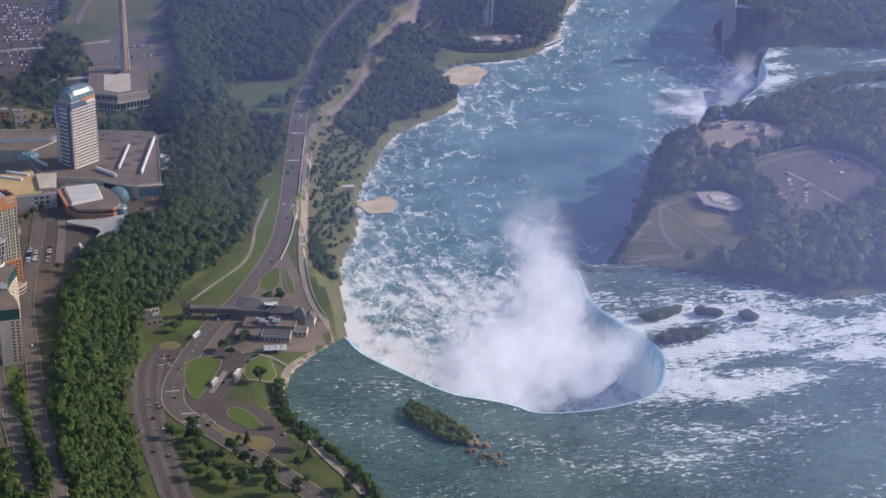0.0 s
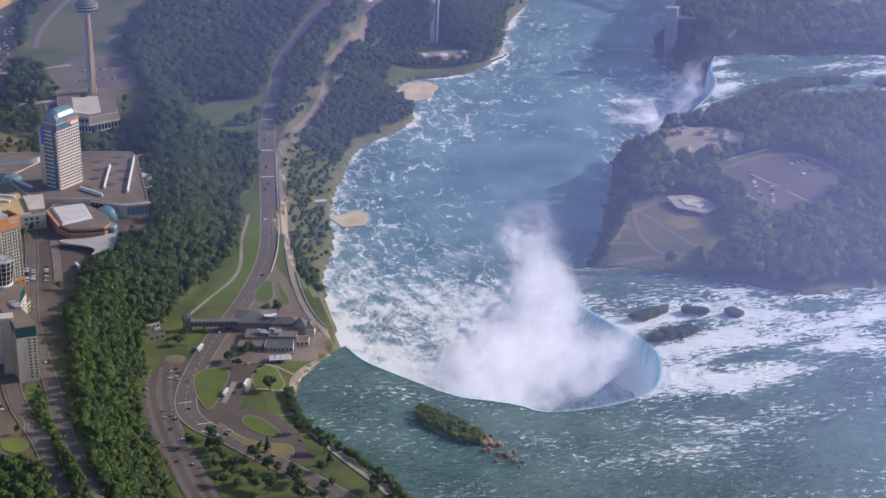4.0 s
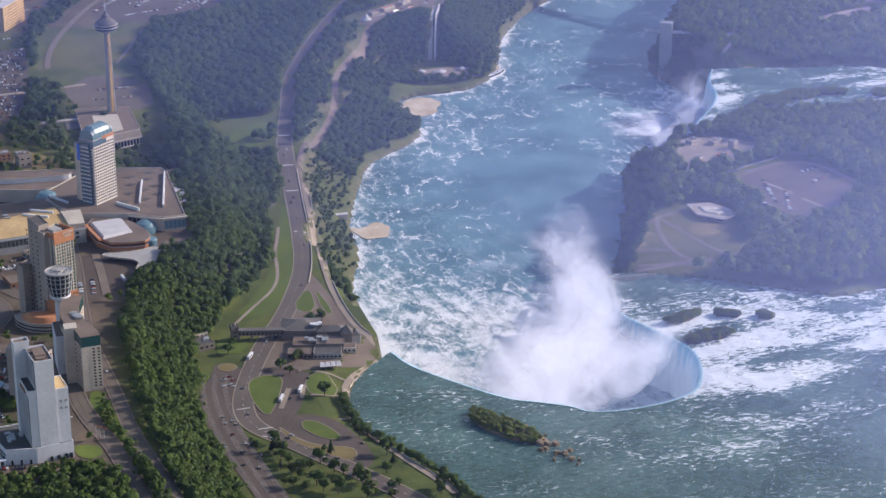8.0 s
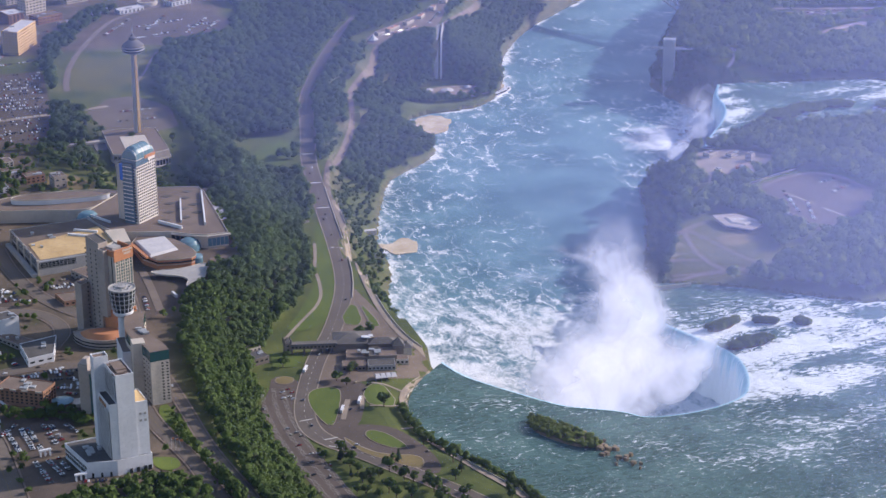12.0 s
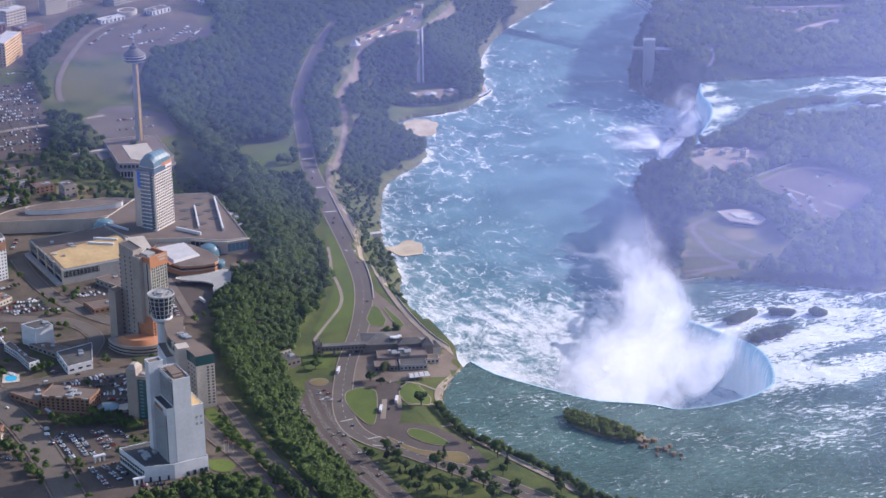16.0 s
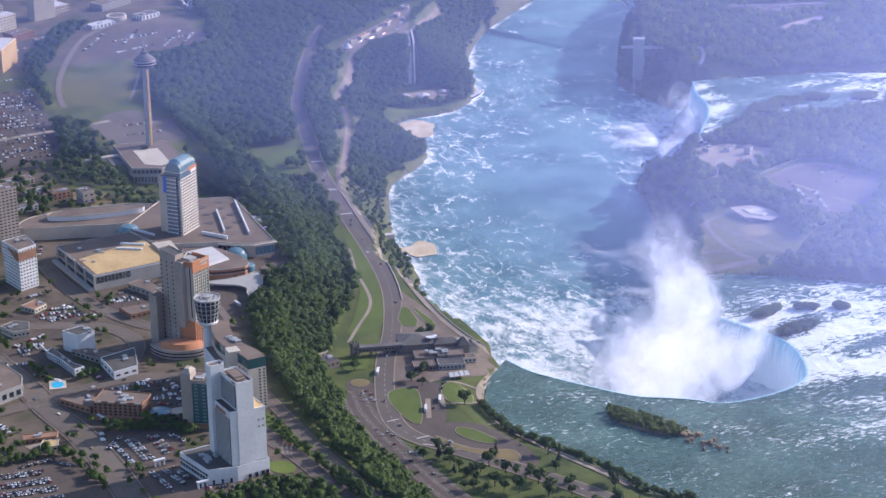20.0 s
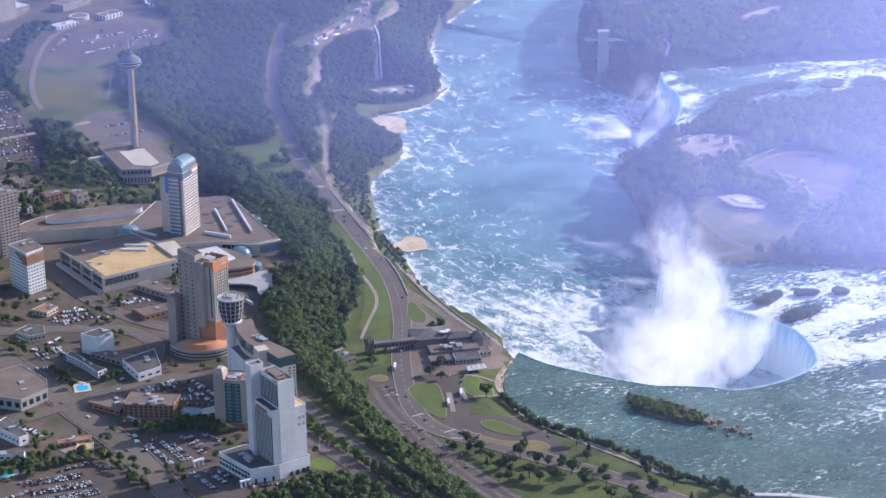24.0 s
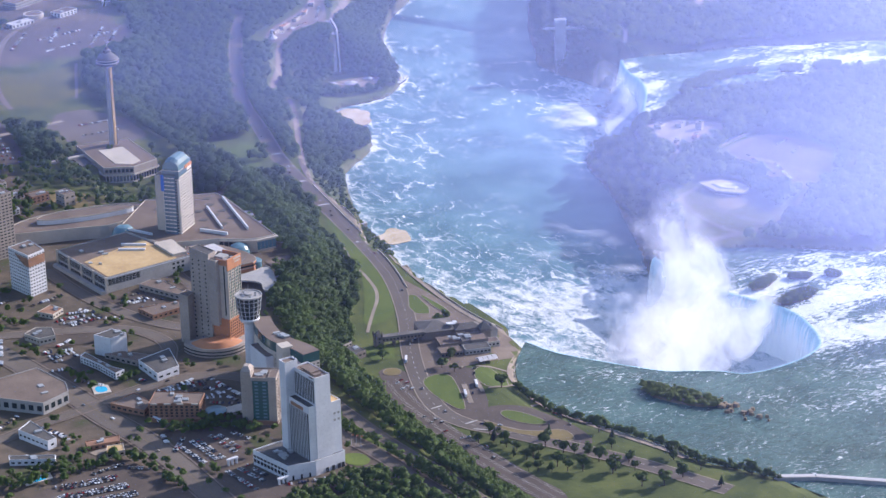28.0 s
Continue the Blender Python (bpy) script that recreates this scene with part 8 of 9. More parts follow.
def ferris_wheel(x, y, turn):
    z = ground_z(x, y)
    top = thing("ferris_wheel", x, y, z, "tall white spoked ferris wheel with gondolas", "ferris wheel", turn=turn)
    for s in (-1.2, 1.2):
        bm = bmesh.new()
        pts = [(24 * math.cos(a), 24 * math.sin(a)) for a in np.linspace(0, 2 * math.pi, 49)[:-1]]
        a = [bm.verts.new((px, s - 0.25, 28 + pz)) for px, pz in pts]
        b = [bm.verts.new((px * 0.965, s + 0.25, 28 + pz * 0.965)) for px, pz in pts]
        for i in range(48):
            bm.faces.new((a[i], a[(i + 1) % 48], b[(i + 1) % 48], b[i]))
        part("rim", bm, WHITE, top)
    for k in range(18):
        a = 2 * math.pi * k / 18
        sp = part("spoke", cube((0, -0.25, -0.25), (23.6, 0.25, 0.25)), WHITE, top)
        sp.location, sp.rotation_euler = (0, 0, 28), (0, -a, 0)
        part("gondola", cube((-1.1, -1.1, -2.4), (1.1, 1.1, 0), 0.2), CANVAS, top).location = (25 * math.cos(a), 0, 28 + 25 * math.sin(a))
    for sx in (-11, 11):
        for sy in (-4, 4):
            bm = bmesh.new()
            v = [bm.verts.new(p) for p in ((sx - 0.5, sy, -2), (sx + 0.5, sy, -2), (sx + 0.5, sy + 0.9, -2), (sx - 0.5, sy + 0.9, -2), (-0.5, sy * 0.4, 28), (0.5, sy * 0.4, 28), (0.5, sy * 0.4 + 0.9, 28), (-0.5, sy * 0.4 + 0.9, 28))]
            for q in ((0, 1, 5, 4), (1, 2, 6, 5), (2, 3, 7, 6), (3, 0, 4, 7)):
                bm.faces.new([v[i] for i in q])
            part("leg", bm, WHITE, top)


ferris_wheel(150, 1276, 20)
for x, y in ((-216, -226), (-213, -229), (-210, -232)):
    fp = thing("flagpole", x, y, ground_z(x, y), "white flagpole with a red and white flag", "flagpole")
    part("pole", lathe([(0.12, -0.5), (0.07, 11)], 8), WHITE, fp)
    part("flag", cube((0.1, -0.03, 9.2), (2.4, 0.03, 10.8)), ORANGE, fp)

# swimming pools
for o, lab in (([(-362, 2), (-352, -2), (-354, -14), (-365, -12)], "bright blue hotel swimming pool"), ([(-476, -142), (-459, -142), (-460, -150), (-477, -151)], "blue kidney-shaped motel pool")):
    c = np.mean(o, 0)
    pl = thing("swimming_pool", c[0], c[1], 46.4, lab + " with pale deck", "pool")
    q = [(x - c[0], y - c[1]) for x, y in ccw(o)]
    part("deck", prism([(x * 1.4, y * 1.4) for x, y in q], -0.4, 0.25), CREAM, pl)
    part("water", prism(smooth(q, 2, True).tolist(), 0.2, 0.3), POOL, pl)

# weir at the edge of the upper river
wr = thing("weir", 112, -408, 2.5, "long low stone weir with a white spill", "weir")
line = resample(np.array([(-8, 8), (24, -10), (66, -46), (160, -120)], float), 12)
for a, b in zip(line[:-1], line[1:]):
    n = np.array([-(b - a)[1], (b - a)[0]])
    n = n / np.hypot(*n)
    part("wall_section", prism(ccw([tuple(a), tuple(b), tuple(b + n * 1.5), tuple(a + n * 1.5)]), -4, 4.2), GREY, wr)
    part("spill", prism(ccw([tuple(a + n * 1.6), tuple(b + n * 1.6), tuple(b + n * 9), tuple(a + n * 9)]), -1.2, 2.6), CANVAS, wr)

# froth rafts on the lower river
for o in ([(146, 445), (160, 432), (182, 458), (196, 430), (180, 398), (154, 400)], [(306, 862), (330, 898), (358, 908), (378, 876), (345, 815), (314, 824)], [(455, 1045), (491, 1055), (500, 1004), (478, 978), (458, 1012)], [(92, 20), (99, 40), (112, 30), (100, 8)]):
    q = smooth(o, 2, True)
    c = q.mean(0)
    w = np.array([1 + 0.22 * noise.noise((p[0] * 0.08, p[1] * 0.08, 4)) for p in q])[:, None]
    ob = part("froth", prism(ccw((c + (q - c) * w).tolist()), RIVER + 0.45, RIVER + 0.8), SCUM)
    tagged(ob, "raft of tan river froth by the shore", "froth", kind="stuff")


# ---- trees standing alone ----
def tree_proto(name, seed, radius, leaves, label, conifer_like=False):
    top = thing(name, 0, 0, -500, label, "tree")
    r = np.random.RandomState(seed)
    v, f = conifer(seed, leaves) if conifer_like else crown(seed, leaves, 1.25, 9, 0.17)
    tall = 0.9 if conifer_like else 1.0
    me = make_mesh("crown", v * radius + (0, 0, 0.35 * radius), f, PINE if conifer_like else LEAF, False, (("tint", np.full(len(v), r.uniform(0.1, 0.5))),),
                   (("out", (v - (0, 0, 0.6)) / np.linalg.norm(v - (0, 0, 0.6), axis=1)[:, None]),))
    new("crown", me).parent = top
    bm = lathe([(0.11 * radius, -0.6), (0.07 * radius, radius * 0.6), (0.03 * radius, radius * 1.5)], 7)
    for k in range(4):
        a = k * 1.6 + seed
        b = bmesh.ops.create_cone(bm, segments=5, radius1=0.045 * radius, radius2=0.012 * radius, depth=radius * 0.9, cap_ends=False)
        bmesh.ops.rotate(bm, verts=b["verts"], matrix=Matrix.Rotation(0.75, 3, "Y") @ Matrix.Identity(3))
        bmesh.ops.rotate(bm, verts=b["verts"], matrix=Matrix.Rotation(a, 3, "Z"))
        bmesh.ops.translate(bm, verts=b["verts"], vec=(0.28 * radius * math.cos(a), 0.28 * radius * math.sin(a), radius * 0.95))
    part("trunk", bm, BARK, top)
    return top


PROTOS = [tree_proto("tree", 50 + k, 5.0, 260, ("broad leafy park tree on the lawn", "round-crowned dark green tree beside the path", "light green young tree on grass", "tall full park tree casting shade")[k]) for k in range(4)]
PROTOS.append(tree_proto("conifer", 60, 3.6, 150, "dark pointed conifer on the lawn", True))
PLACES = [(-23, -235), (-35, -248), (-27, -266), (-65, -231), (-61, -242), (-21, -274), (-11, -282), (-10, -297), (14, -281), (23, -268), (22, -248), (8, -208), (10, -314), (18, -307), (-7, -319), (-46, -286), (-57, -270), (-62, -261), (-69, -216), (48, -328), (-46, -255), (-72, -280), (-43, -298), (-32, -305), (-66, -286), (-3, -119), (-56, -293), (-69, -250), (-61, -222), (-65, -202), (-8, -278), (-6, -292), (-12, -322), (7, -328), (35, -360), (91, -384), (53, -391), (50, -319), (57, -356), (-4, -355), (13, -364), (-82, -211), (-55, -260), (-105, 620), (-60, 600), (-150, 690), (-70, -5), (-64, 10), (-14, -40), (-10, -34), (18, 42), (30, 46), (-30, -52), (-24, -66)]
rt = random.Random(5)
for k, (x, y) in enumerate(PLACES):
    m = pose(x, y, ground_z(x, y), 0, 0, rt.uniform(0, 360)) @ Matrix.Diagonal((1, 1, 1, 1))
    t = copy_thing(PROTOS[rt.randrange(4) if k % 9 else 4], m)
    s = rt.uniform(0.6, 1.2)
    t.scale = (s, s, s * rt.uniform(0.9, 1.15))
    t["group"] = "trees in the park"
for p in PROTOS:
    for o in (*p.children_recursive, p):
        bpy.data.objects.remove(o)


# ---- cars ----
def car_paint():
    m, n, l, p = nodes_of("car_paint")
    r = ramp(n, [(0.0, (0.55, 0.56, 0.58)), (0.22, (0.75, 0.75, 0.75)), (0.42, (0.03, 0.03, 0.035)), (0.6, (0.2, 0.21, 0.23)), (0.74, (0.02, 0.03, 0.07)), (0.85, (0.25, 0.02, 0.02)), (0.92, (0.3, 0.26, 0.2))])
    r.color_ramp.interpolation = "CONSTANT"
    info = n.new("ShaderNodeObjectInfo")
    geo = n.new("ShaderNodeNewGeometry")
    att = n.new("ShaderNodeAttribute")
    att.attribute_name = "shade"
    add = n.new("ShaderNodeMath")
    add.operation = "ADD"
    l.new(info.outputs["Random"], add.inputs[0])
    l.new(att.outputs["Fac"], add.inputs[1])
    fr = n.new("ShaderNodeMath")
    fr.operation = "FRACT"
    l.new(add.outputs[0], fr.inputs[0])
    l.new(fr.outputs[0], r.inputs[0])
    l.new(r.outputs[0], p.inputs["Base Color"])
    p.inputs["Roughness"].default_value, p.inputs["Metallic"].default_value = 0.25, 0.2
    return m


CAR_PAINT = car_paint()


def car_shell(bm):
    """Body: a low box with sloped bonnet and boot, in metres, along x."""
    prof = [(-2.2, 0.35), (-2.25, 0.85), (-1.5, 0.95), (1.0, 0.95), (2.1, 0.78), (2.25, 0.4)]
    a = [bm.verts.new((x, -0.88, z)) for x, z in prof]
    b = [bm.verts.new((x, 0.88, z)) for x, z in prof]
    bm.faces.new(a)
    bm.faces.new(b[::-1])
    for i in range(len(prof)):
        j = (i + 1) % len(prof)
        bm.faces.new((a[i], b[i], b[j], a[j]))
    return bm


def car_proto():
    bm = car_shell(bmesh.new())
    body = part("car", bm, CAR_PAINT)
    tagged(body, "parked car with painted metal body", "car", "parked cars")
    cabin = part("cabin", prism([(-1.5, -0.78), (0.9, -0.78), (0.9, 0.78), (-1.5, 0.78)], 0.94, 1.42, None, 0.72), WINDOW, body)
    part("cabin_roof", prism([(-0.95, -0.58), (0.4, -0.58), (0.4, 0.58), (-0.95, 0.58)], 1.42, 1.47), CAR_PAINT, cabin)
    for x in (-1.35, 1.4):
        for y in (-0.8, 0.8):
            w = part("wheel", lathe([(0.33, -0.1), (0.33, 0.1)], 10), RUBBER, body)
            w.location, w.rotation_euler = (x, y, 0.33), (radians(90), 0, 0)
    return body


spots = []
rc = random.Random(11)


def car_row(a, b, lean=90.0, fill=0.85, pitch=2.8):
    a, b = Vector(a), Vector(b)
    d = b - a
    turn = math.degrees(math.atan2(d.y, d.x)) + lean
    for k in range(int(d.length / pitch)):
        if rc.random() < fill:
            p = a + d * ((k + 0.5) * pitch / d.length)
            spots.append((p.x + rc.uniform(-0.3, 0.3), p.y + rc.uniform(-0.3, 0.3), turn + rc.choice((0, 180)) + rc.uniform(-3, 3)))


for a, b in (((-426, -163), (-393, -157)), ((-462, -169), (-408, -176)), ((-462, -174), (-410, -181)), ((-466, -187), (-406, -194)), ((-466, -192), (-406, -199)), ((-462, -204), (-404, -211)), ((-462, -209), (-404, -216)), ((-460, -222), (-402, -229)), ((-460, -240), (-402, -247)), ((-396, -166), (-380, -178)),
             ((-351, -160), (-332, -136)), ((-343, -152), (-337, -194)), ((-331, -148), (-326, -194)), ((-325, -148), (-320, -194)), ((-312, -146), (-306, -188)), ((-306, -146), (-300, -184)), ((-294, -150), (-284, -172)), ((-328, -215), (-320, -260)), ((-317, -216), (-308, -250)), ((-309, -214), (-302, -242))):
    car_row(a, b)
for x, y, a in ((-78, -58, 10), (-84, -62, 10), (-76, -66, 10), (-86, -76, 10), (-78, -80, 10), (-80, -74, 12), (-98, -140, 5), (-92, -150, 8), (-98, -154, 8), (-90, -158, 5), (-96, -176, 5), (-104, -64, 100), (-108, -92, 95), (-112, -165, 88), (-106, -196, 86),
                (-90, -196, 5), (-84, -197, 5), (-94, -212, 5), (-80, -222, 100), (-98, -236, 5), (-86, -244, 95), (-60, -180, 150), (-52, -196, 140), (-48, -191, 140), (-20, -245, 140), (-70, -85, 70), (-76, -140, 85), (-30, 12, 60), (-20, 20, 60), (30, 140, 72), (55, 250, 80), (68, 380, 80), (74, 395, 80),
                (64, 330, 80), (80, 450, 82), (100, 560, 80), (92, 540, 80), (120, 680, 66), (140, 760, 72), (-14, -62, 30), (-10, -80, 60), (-4, -70, 20), (12, -190, 120), (8, -222, 95), (-34, -118, 60), (-196, 20, 85), (-192, -100, 88), (-186, -240, 96), (-372, -70, 105), (-384, -30, 100), (-362, -150, 100), (-378, 10, 98),
                (-330, -26, 15), (-300, -22, 10), (-392, 60, 98), (-360, -190, 95), (-350, -42, 20), (-280, -30, 160)):
    spots.append((x, y, a))
first = car_proto()
for x, y, a in spots[:300]:
    copy_thing(first, pose(x, y, ground_z(x, y) + 0.75, 0, 0, a))
for o in (*first.children_recursive, first):
    bpy.data.objects.remove(o)

# cars farther off, in one object
near = len(spots)
for y in range(650, 950, 13):
    car_row((-322, y), (-200 + (y - 650) * 0.1, y), 90, 0.55 if y > 780 else 0.3)
for a, b in (((-340, 163), (-308, 165)), ((-330, 146), (-296, 150)), ((-332, 152), (-300, 156)), ((-309, 181), (-296, 162)), ((-262, 188), (-232, 190)), ((-264, 167), (-238, 172)), ((-263, 173), (-238, 178)), ((-257, 154), (-236, 151)), ((-375, 98), (-342, 114)), ((-375, 87), (-349, 89)), ((-375, 81), (-349, 84)), ((-374, 72), (-347, 77)), ((-319, -39), (-278, -31)), ((-264, -36), (-255, -86)), ((-274, -54), (-262, -96)), ((-424, -72), (-420, -96)), ((-392, 56), (-362, 50)), ((-197, 118), (-199, 80)), ((-191, 118), (-193, 80)), ((-179, 118), (-181, 80)),
             ((-350, -140), (-346, -118)), ((-318, -40), (-270, -46)), ((-306, -66), (-262, -72)), ((-286, -84), (-262, -100)), ((575, 215), (590, 290)), ((640, 265), (672, 285)), ((580, 190), (600, 250)), ((640, 300), (668, 310)), ((570, 170), (560, 230)),
             ((-420, 90), (-400, 150)), ((-440, -20), (-470, -40)), ((-450, -110), (-470, -95)), ((-20, 1080), (40, 1100)), ((60, 1120), (110, 1130)), ((-10, 1140), (60, 1160)), ((-110, 700), (-60, 700)), ((-100, 740), (-60, 740)), ((-180, 1130), (-130, 1160)), ((-220, 1000), (-170, 1010)), ((-225, 1020), (-200, 1060)),
             ((-300, 330), (-290, 360)), ((-330, 178), (-296, 170)), ((-334, 168), (-300, 160)), ((-338, 156), (-304, 148)), ((-300, 150), (-280, 138)), ((-252, 168), (-226, 163)), ((-250, 150), (-224, 147)), ((-376, 96), (-346, 92)), ((-372, 24), (-350, -6)), ((-322, -2), (-316, -14)), ((-420, -66), (-446, -76)), ((-432, -52), (-420, -84)), ((-300, -36), (-262, -40)), ((-296, -52), (-258, -58)), ((-290, -72), (-256, -84)), ((-60, 1110), (-10, 1190)), ((0, 1120), (40, 1190)), ((50, 1085), (95, 1160)), ((70, 1075), (110, 1140)), ((930, 985), (1040, 1000)), ((930, 1005), (1030, 1016)), ((-210, 700), (-250, 690)), ((340, 1085), (400, 1120)), ((420, 1130), (455, 1190)), ((-480, -190), (-455, -186)), ((-482, -202), (-456, -200)), ((-482, -214), (-452, -213)), ((-482, -226), (-450, -226)), ((-240, -150), (-232, -190)), ((-262, -270), (-300, -262)), ((-345, 215), (-310, 225)), ((-390, 230), (-360, 240)), ((-470, 60), (-430, 80)), ((-460, -260), (-390, -262)), ((-460, -275), (-390, -278))):
    car_row(a, b, 90, 0.75)
bm = bmesh.new()
car_shell(bm)
prism([(-1.5, -0.78), (0.9, -0.78), (0.9, 0.78), (-1.5, 0.78)], 0.94, 1.46, bm, 0.72)
me = bpy.data.meshes.new("shell")
bmesh.ops.triangulate(bm, faces=bm.faces)
bm.to_mesh(me)
bm.free()
cv = np.array([v.co[:] for v in me.vertices])
cf = np.array([p.vertices[:] for p in me.polygons])
V, F, T = [], [], []
for k, (x, y, a) in enumerate(spots[300:]):
    c, s = math.cos(radians(a)), math.sin(radians(a))
    V.append(np.stack([cv[:, 0] * c - cv[:, 1] * s + x, cv[:, 0] * s + cv[:, 1] * c + y, cv[:, 2] + ground_z(x, y) + 0.5], 1))
    F.append(cf + k * len(cv))
    T.append(np.full(len(cv), rc.random()))
tagged(new("parked_cars", make_mesh("parked_cars", np.vstack(V), np.vstack(F), CAR_PAINT, False, (("shade", np.concatenate(T)),))),
       "rows of parked cars in many colours", "cars", kind="stuff")

# ---- trees and shrubs in the gaps of the town ----
def town_trees(count, outline, seed):
    """Places clear of buildings, roads and the insides of parking lots."""
    bpy.context.view_layer.update()
    boxes = []
    for ob in bpy.data.objects:
        if ob.type == "MESH" and ob.parent and ob.dimensions.x * ob.dimensions.y > 30:
            c = [ob.matrix_world @ Vector(b) for b in ob.bound_box]
            boxes.append((min(p.x for p in c), min(p.y for p in c), max(p.x for p in c), max(p.y for p in c)))
    boxes = np.array(boxes)
    r = np.random.RandomState(seed)
    o = np.array(outline, float)
    p = r.uniform(o.min(0), o.max(0), (count, 2))
    p = p[inside(p, o)]
    hit = ((p[:, None, 0] > boxes[None, :, 0] - 2) & (p[:, None, 0] < boxes[None, :, 2] + 2) & (p[:, None, 1] > boxes[None, :, 1] - 2) & (p[:, None, 1] < boxes[None, :, 3] + 2)).any(1)
    p = p[~hit]
    for line, wide in AVOID:
        p = p[line_distance(p, np.array(line, float))[0] > wide / 2 + 3.5]
    for lot in (LOT_BIG, LOT_TWO, LOT_THREE, LOT_FOUR, LOT_FIVE, LOT_SIX, LOT_SEVEN, WEST_LOTS, SKY_LOT, NORTH_LOT):
        p = p[signed(p, np.array(lot, float)) > -2.0]
    s = np.array(spots)[:, :2]
    return p[np.hypot(p[:, None, 0] - s[None, :, 0], p[:, None, 1] - s[None, :, 1]).min(1) > 3.6]


TOWN = [(-520, -290), (-215, -290), (-205, 60), (-160, 110), (-90, 190), (-230, 210), (-300, 330), (-520, 330)]
wood("woodland_gardens", town_trees(750, TOWN, 31), 2.9, "shrubs and small trees between the hotels", tint=(0.1, 0.8), seed=32)
wood("woodland_north_gardens", town_trees(420, [(-420, 440), (-60, 440), (-60, 640), (-150, 700), (-330, 640), (-420, 640)], 33), 3.4, "small trees among houses", tint=(0.1, 0.7), seed=34)

# ---- buses ----
def bus(x, y, a, label="white tour bus with dark windows"):
    b = thing("bus", x, y, ground_z(x, y) + 0.7, label, "bus", "buses", a)
    part("body", cube((-6, -1.25, 0.35), (6, 1.25, 3.2), 0.18), WHITE, b)
    part("window_band", cube((-5.4, -1.3, 1.6), (5.2, 1.3, 2.6)), WINDOW, b)
    for px in (-3.6, 3.8):
        for py in (-1.15, 1.15):
            w = part("wheel", lathe([(0.5, -0.14), (0.5, 0.14)], 12), RUBBER, b)
            w.location, w.rotation_euler = (px, py, 0.5), (radians(90), 0, 0)


bus(-52, -20, 62)
bus(-42, -118, 66)
bus(-22, -104, 66)
bus(-340, -96, 108)
bus(-150, 110, 100)

# ---- painted bays and crossings ----
r2 = thing("bay_lines", 0, 0, 0, "painted white parking bay lines on asphalt", "road marking")
tagged(r2, kind="structure")


def stripes(lines, width=0.35, lift=0.95):
    V, F = [], []
    for a, b in lines:
        a, b = np.array(a, float), np.array(b, float)
        n = np.array([-(b - a)[1], (b - a)[0]])
        n = n / np.hypot(*n) * width / 2
        k = len(V)
        for p in (a - n, b - n, b + n, a + n):
            V.append((*p, ground_z(*p) + lift))
        F.append((k, k + 1, k + 2, k + 3))
    return np.array(V), np.array(F)


lot_axis = resample(smooth([(-92, -52), (-100, -94), (-101, -150), (-97, -207), (-90, -270), (-82, -335)], 2), 2.9)
t_ = np.gradient(lot_axis, axis=0)
t_ /= np.hypot(*t_.T)[:, None]
n_ = np.stack([t_[:, 1], -t_[:, 0]], 1)
lines = []
for p, n in zip(lot_axis, n_):
    for off in (-11.5, -1.5, 8.5):
        lines.append((p + n * (off - 2.3), p + n * (off + 2.3)))
v, f = stripes(lines, 0.3)
o = new("bay_line", make_mesh("bay_line", v, f, PAINT))
o.parent = r2
tagged(o, kind="stuff")
for y, w in ((418, 14), (290, 12), (505, 14), (610, 14)):
    x = float(np.interp(y, [p[1] for p in PARKWAY], [p[0] for p in PARKWAY]))
    v, f = stripes([((x - w / 2, y + 1), (x + w / 2, y - 1))], 3.0)
    tagged(new("crossing", make_mesh("crossing", v, f, PAINT)), "pale painted crossing over the parkway", "road marking", kind="structure")
for a, b in (((-73, -172), (-60, -171)), ((-84, -128), (-72, -127)), ((-72, -185), (-58, -196))):
    v, f = stripes([(a, b)], 1.6)
    tagged(new("gate_line", make_mesh("gate_line", v, f, PAINT)), "white painted bar across the road", "road marking", kind="structure")
for route, off in ((ROAD_A, 0.0), (ROAD_B, 0.0), (ESCARP_ROAD, 0.0)):
    q = resample(smooth(route, 2), 5.0)
    tt = np.gradient(q, axis=0)
    tt /= np.hypot(*tt.T)[:, None]
    q = q + np.stack([-tt[:, 1], tt[:, 0]], 1) * off
    gap = 1 if off == 0 else 2
    v, f = stripes([(a, b) for a, b in zip(q[:-1:gap], q[1::gap])], 0.3, 0.85)
    tagged(new("lane_line", make_mesh("lane_line", v, f, PAINT if off else DRY)), "worn painted lane line on the street", "road marking", kind="structure")
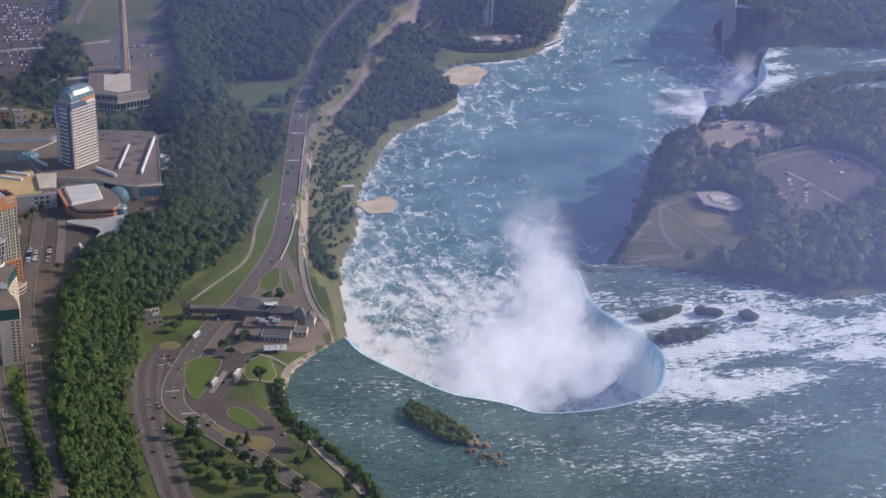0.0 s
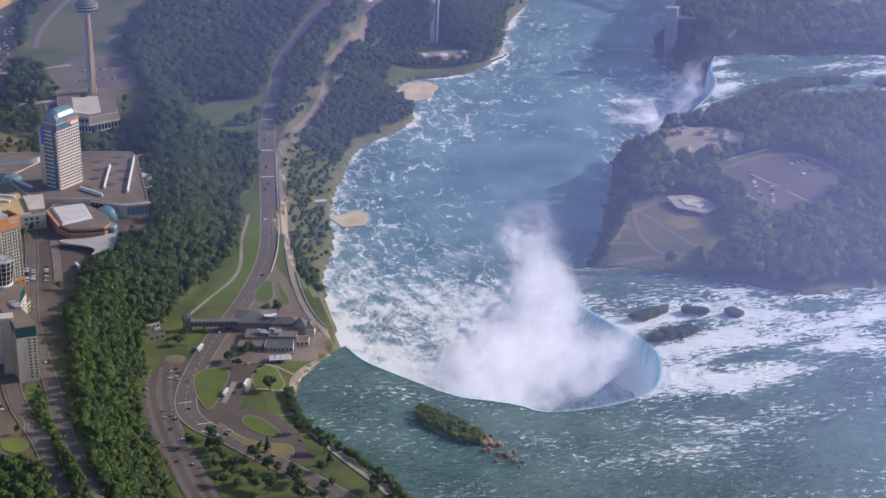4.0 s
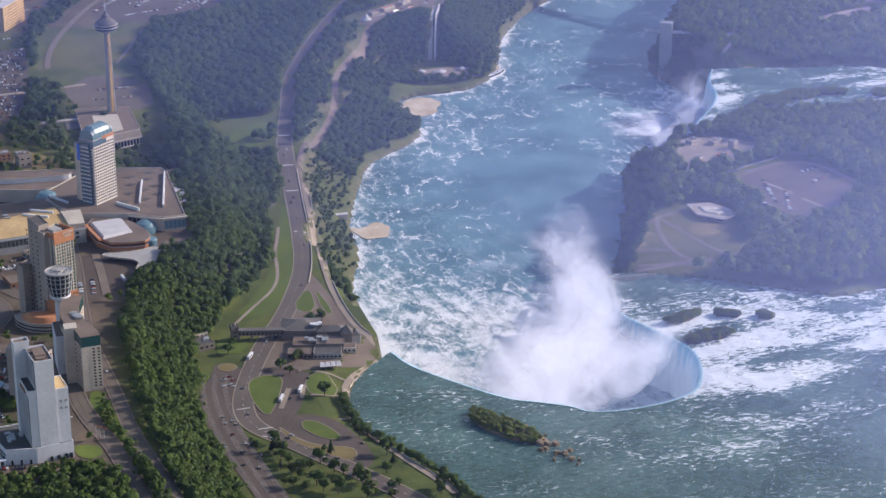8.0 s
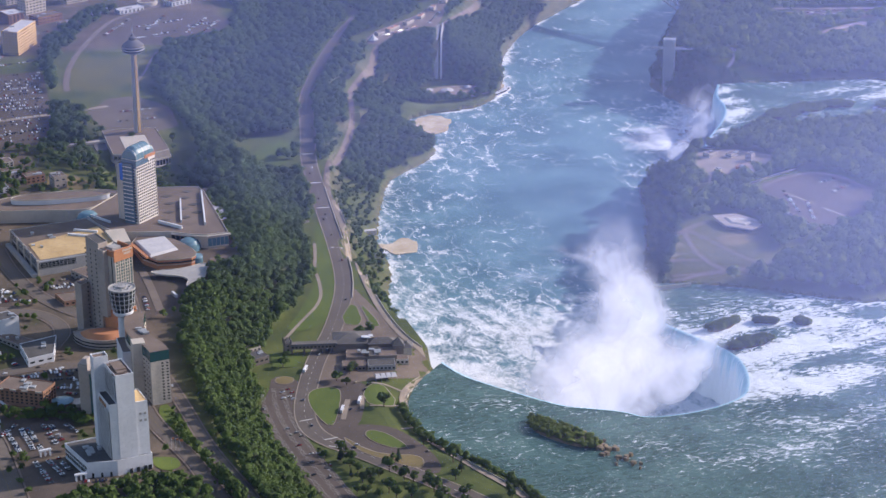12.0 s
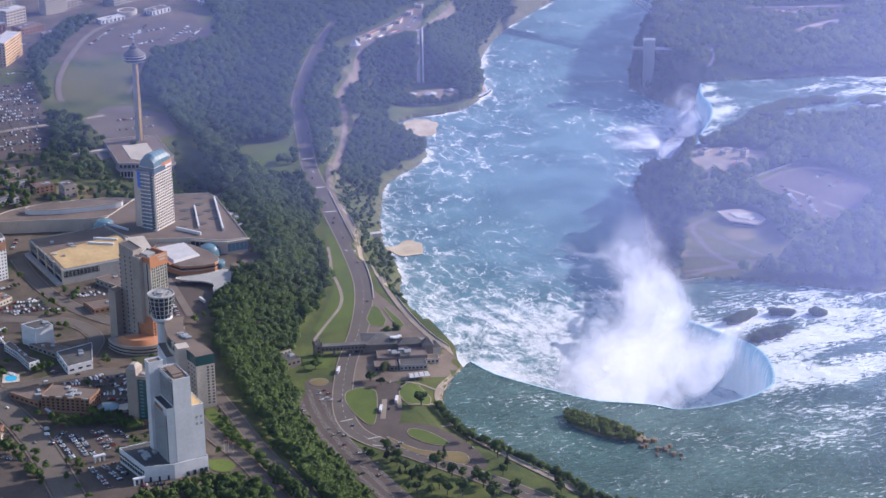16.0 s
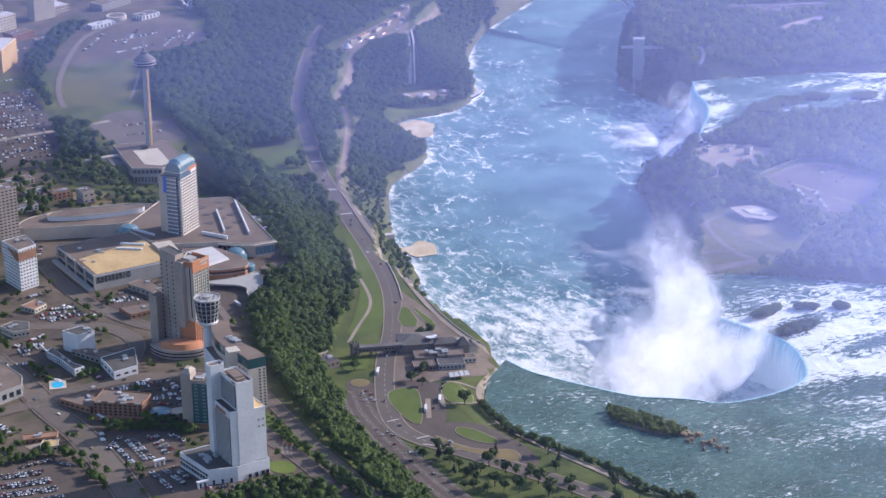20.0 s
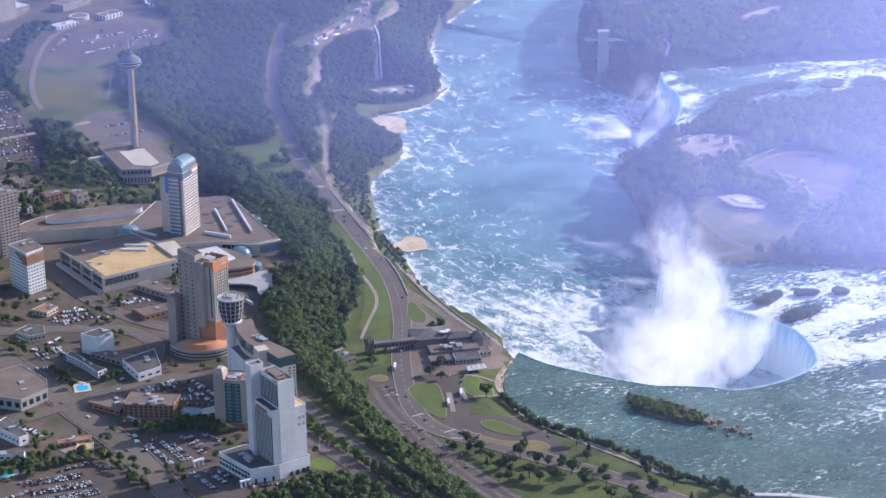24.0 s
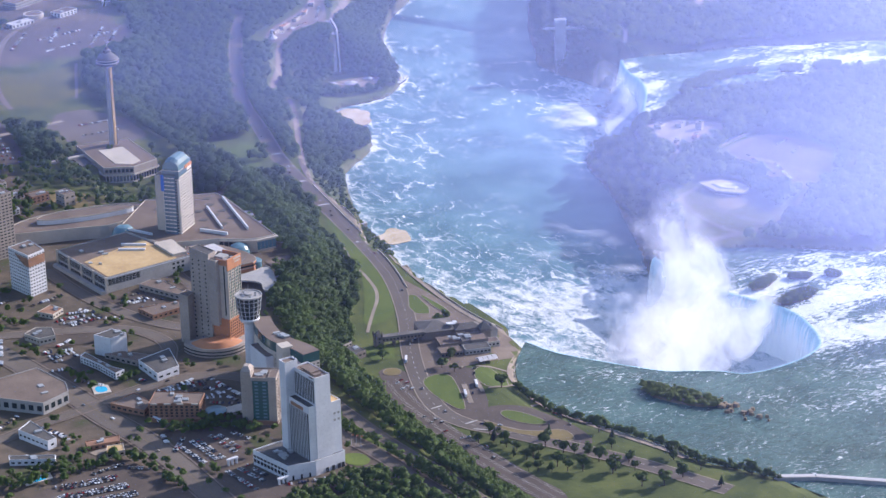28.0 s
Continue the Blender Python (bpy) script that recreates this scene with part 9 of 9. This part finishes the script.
line = resample(smooth(PARKWAY, 2), 4.0)
sub = [(a, b) for a, b in zip(line[:-1:3], line[1::3])]
v, f = stripes(sub, 0.4, 0.8)
tagged(new("centre_line", make_mesh("centre_line", v, f, PAINT)), "broken white centre line of the parkway", "road marking", kind="structure")
# promenade wall
pw = thing("promenade_wall", 0, 0, 0, "low pale stone wall along the gorge edge", "wall")
cl = resample(smooth(CLIFF_WALK, 2), 6.0)
t_ = np.gradient(cl, axis=0)
t_ /= np.hypot(*t_.T)[:, None]
edge = cl + np.stack([t_[:, 1], -t_[:, 0]], 1) * 3.8
for a, b in zip(edge[:-1], edge[1:]):
    n = np.array([-(b - a)[1], (b - a)[0]])
    n = n / np.hypot(*n) * 0.5
    z = ground_z(*a)
    part("section", prism(ccw([tuple(a), tuple(b), tuple(b + n), tuple(a + n)]), z - 1.5, z + 1.7), CREAM, pw)
# pale wall between the parkway and the gorge
gw = thing("parkway_wall", 0, 0, 0, "pale stone wall beside the parkway", "wall")
pk = resample(smooth(PARKWAY[13:18], 2), 8.0)
t_ = np.gradient(pk, axis=0)
t_ /= np.hypot(*t_.T)[:, None]
edge = pk + np.stack([t_[:, 1], -t_[:, 0]], 1) * 10
for a, b in zip(edge[:-1], edge[1:]):
    n = np.array([-(b - a)[1], (b - a)[0]])
    n = n / np.hypot(*n) * 0.8
    z = ground_z(*a)
    part("section", prism(ccw([tuple(a), tuple(b), tuple(b + n), tuple(a + n)]), z - 1.5, z + 1.6), CREAM, gw)


# ---- painted haze: one nearly clear bluish sheet over the whole scene ----
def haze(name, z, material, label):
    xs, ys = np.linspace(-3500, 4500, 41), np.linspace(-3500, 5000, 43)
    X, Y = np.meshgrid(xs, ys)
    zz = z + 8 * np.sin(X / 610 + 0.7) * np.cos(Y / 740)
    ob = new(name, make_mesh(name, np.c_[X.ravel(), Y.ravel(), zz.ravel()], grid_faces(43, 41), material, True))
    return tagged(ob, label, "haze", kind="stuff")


haze("haze_layer", 205, HAZE, "thin clear sheet painted with bluish haze")
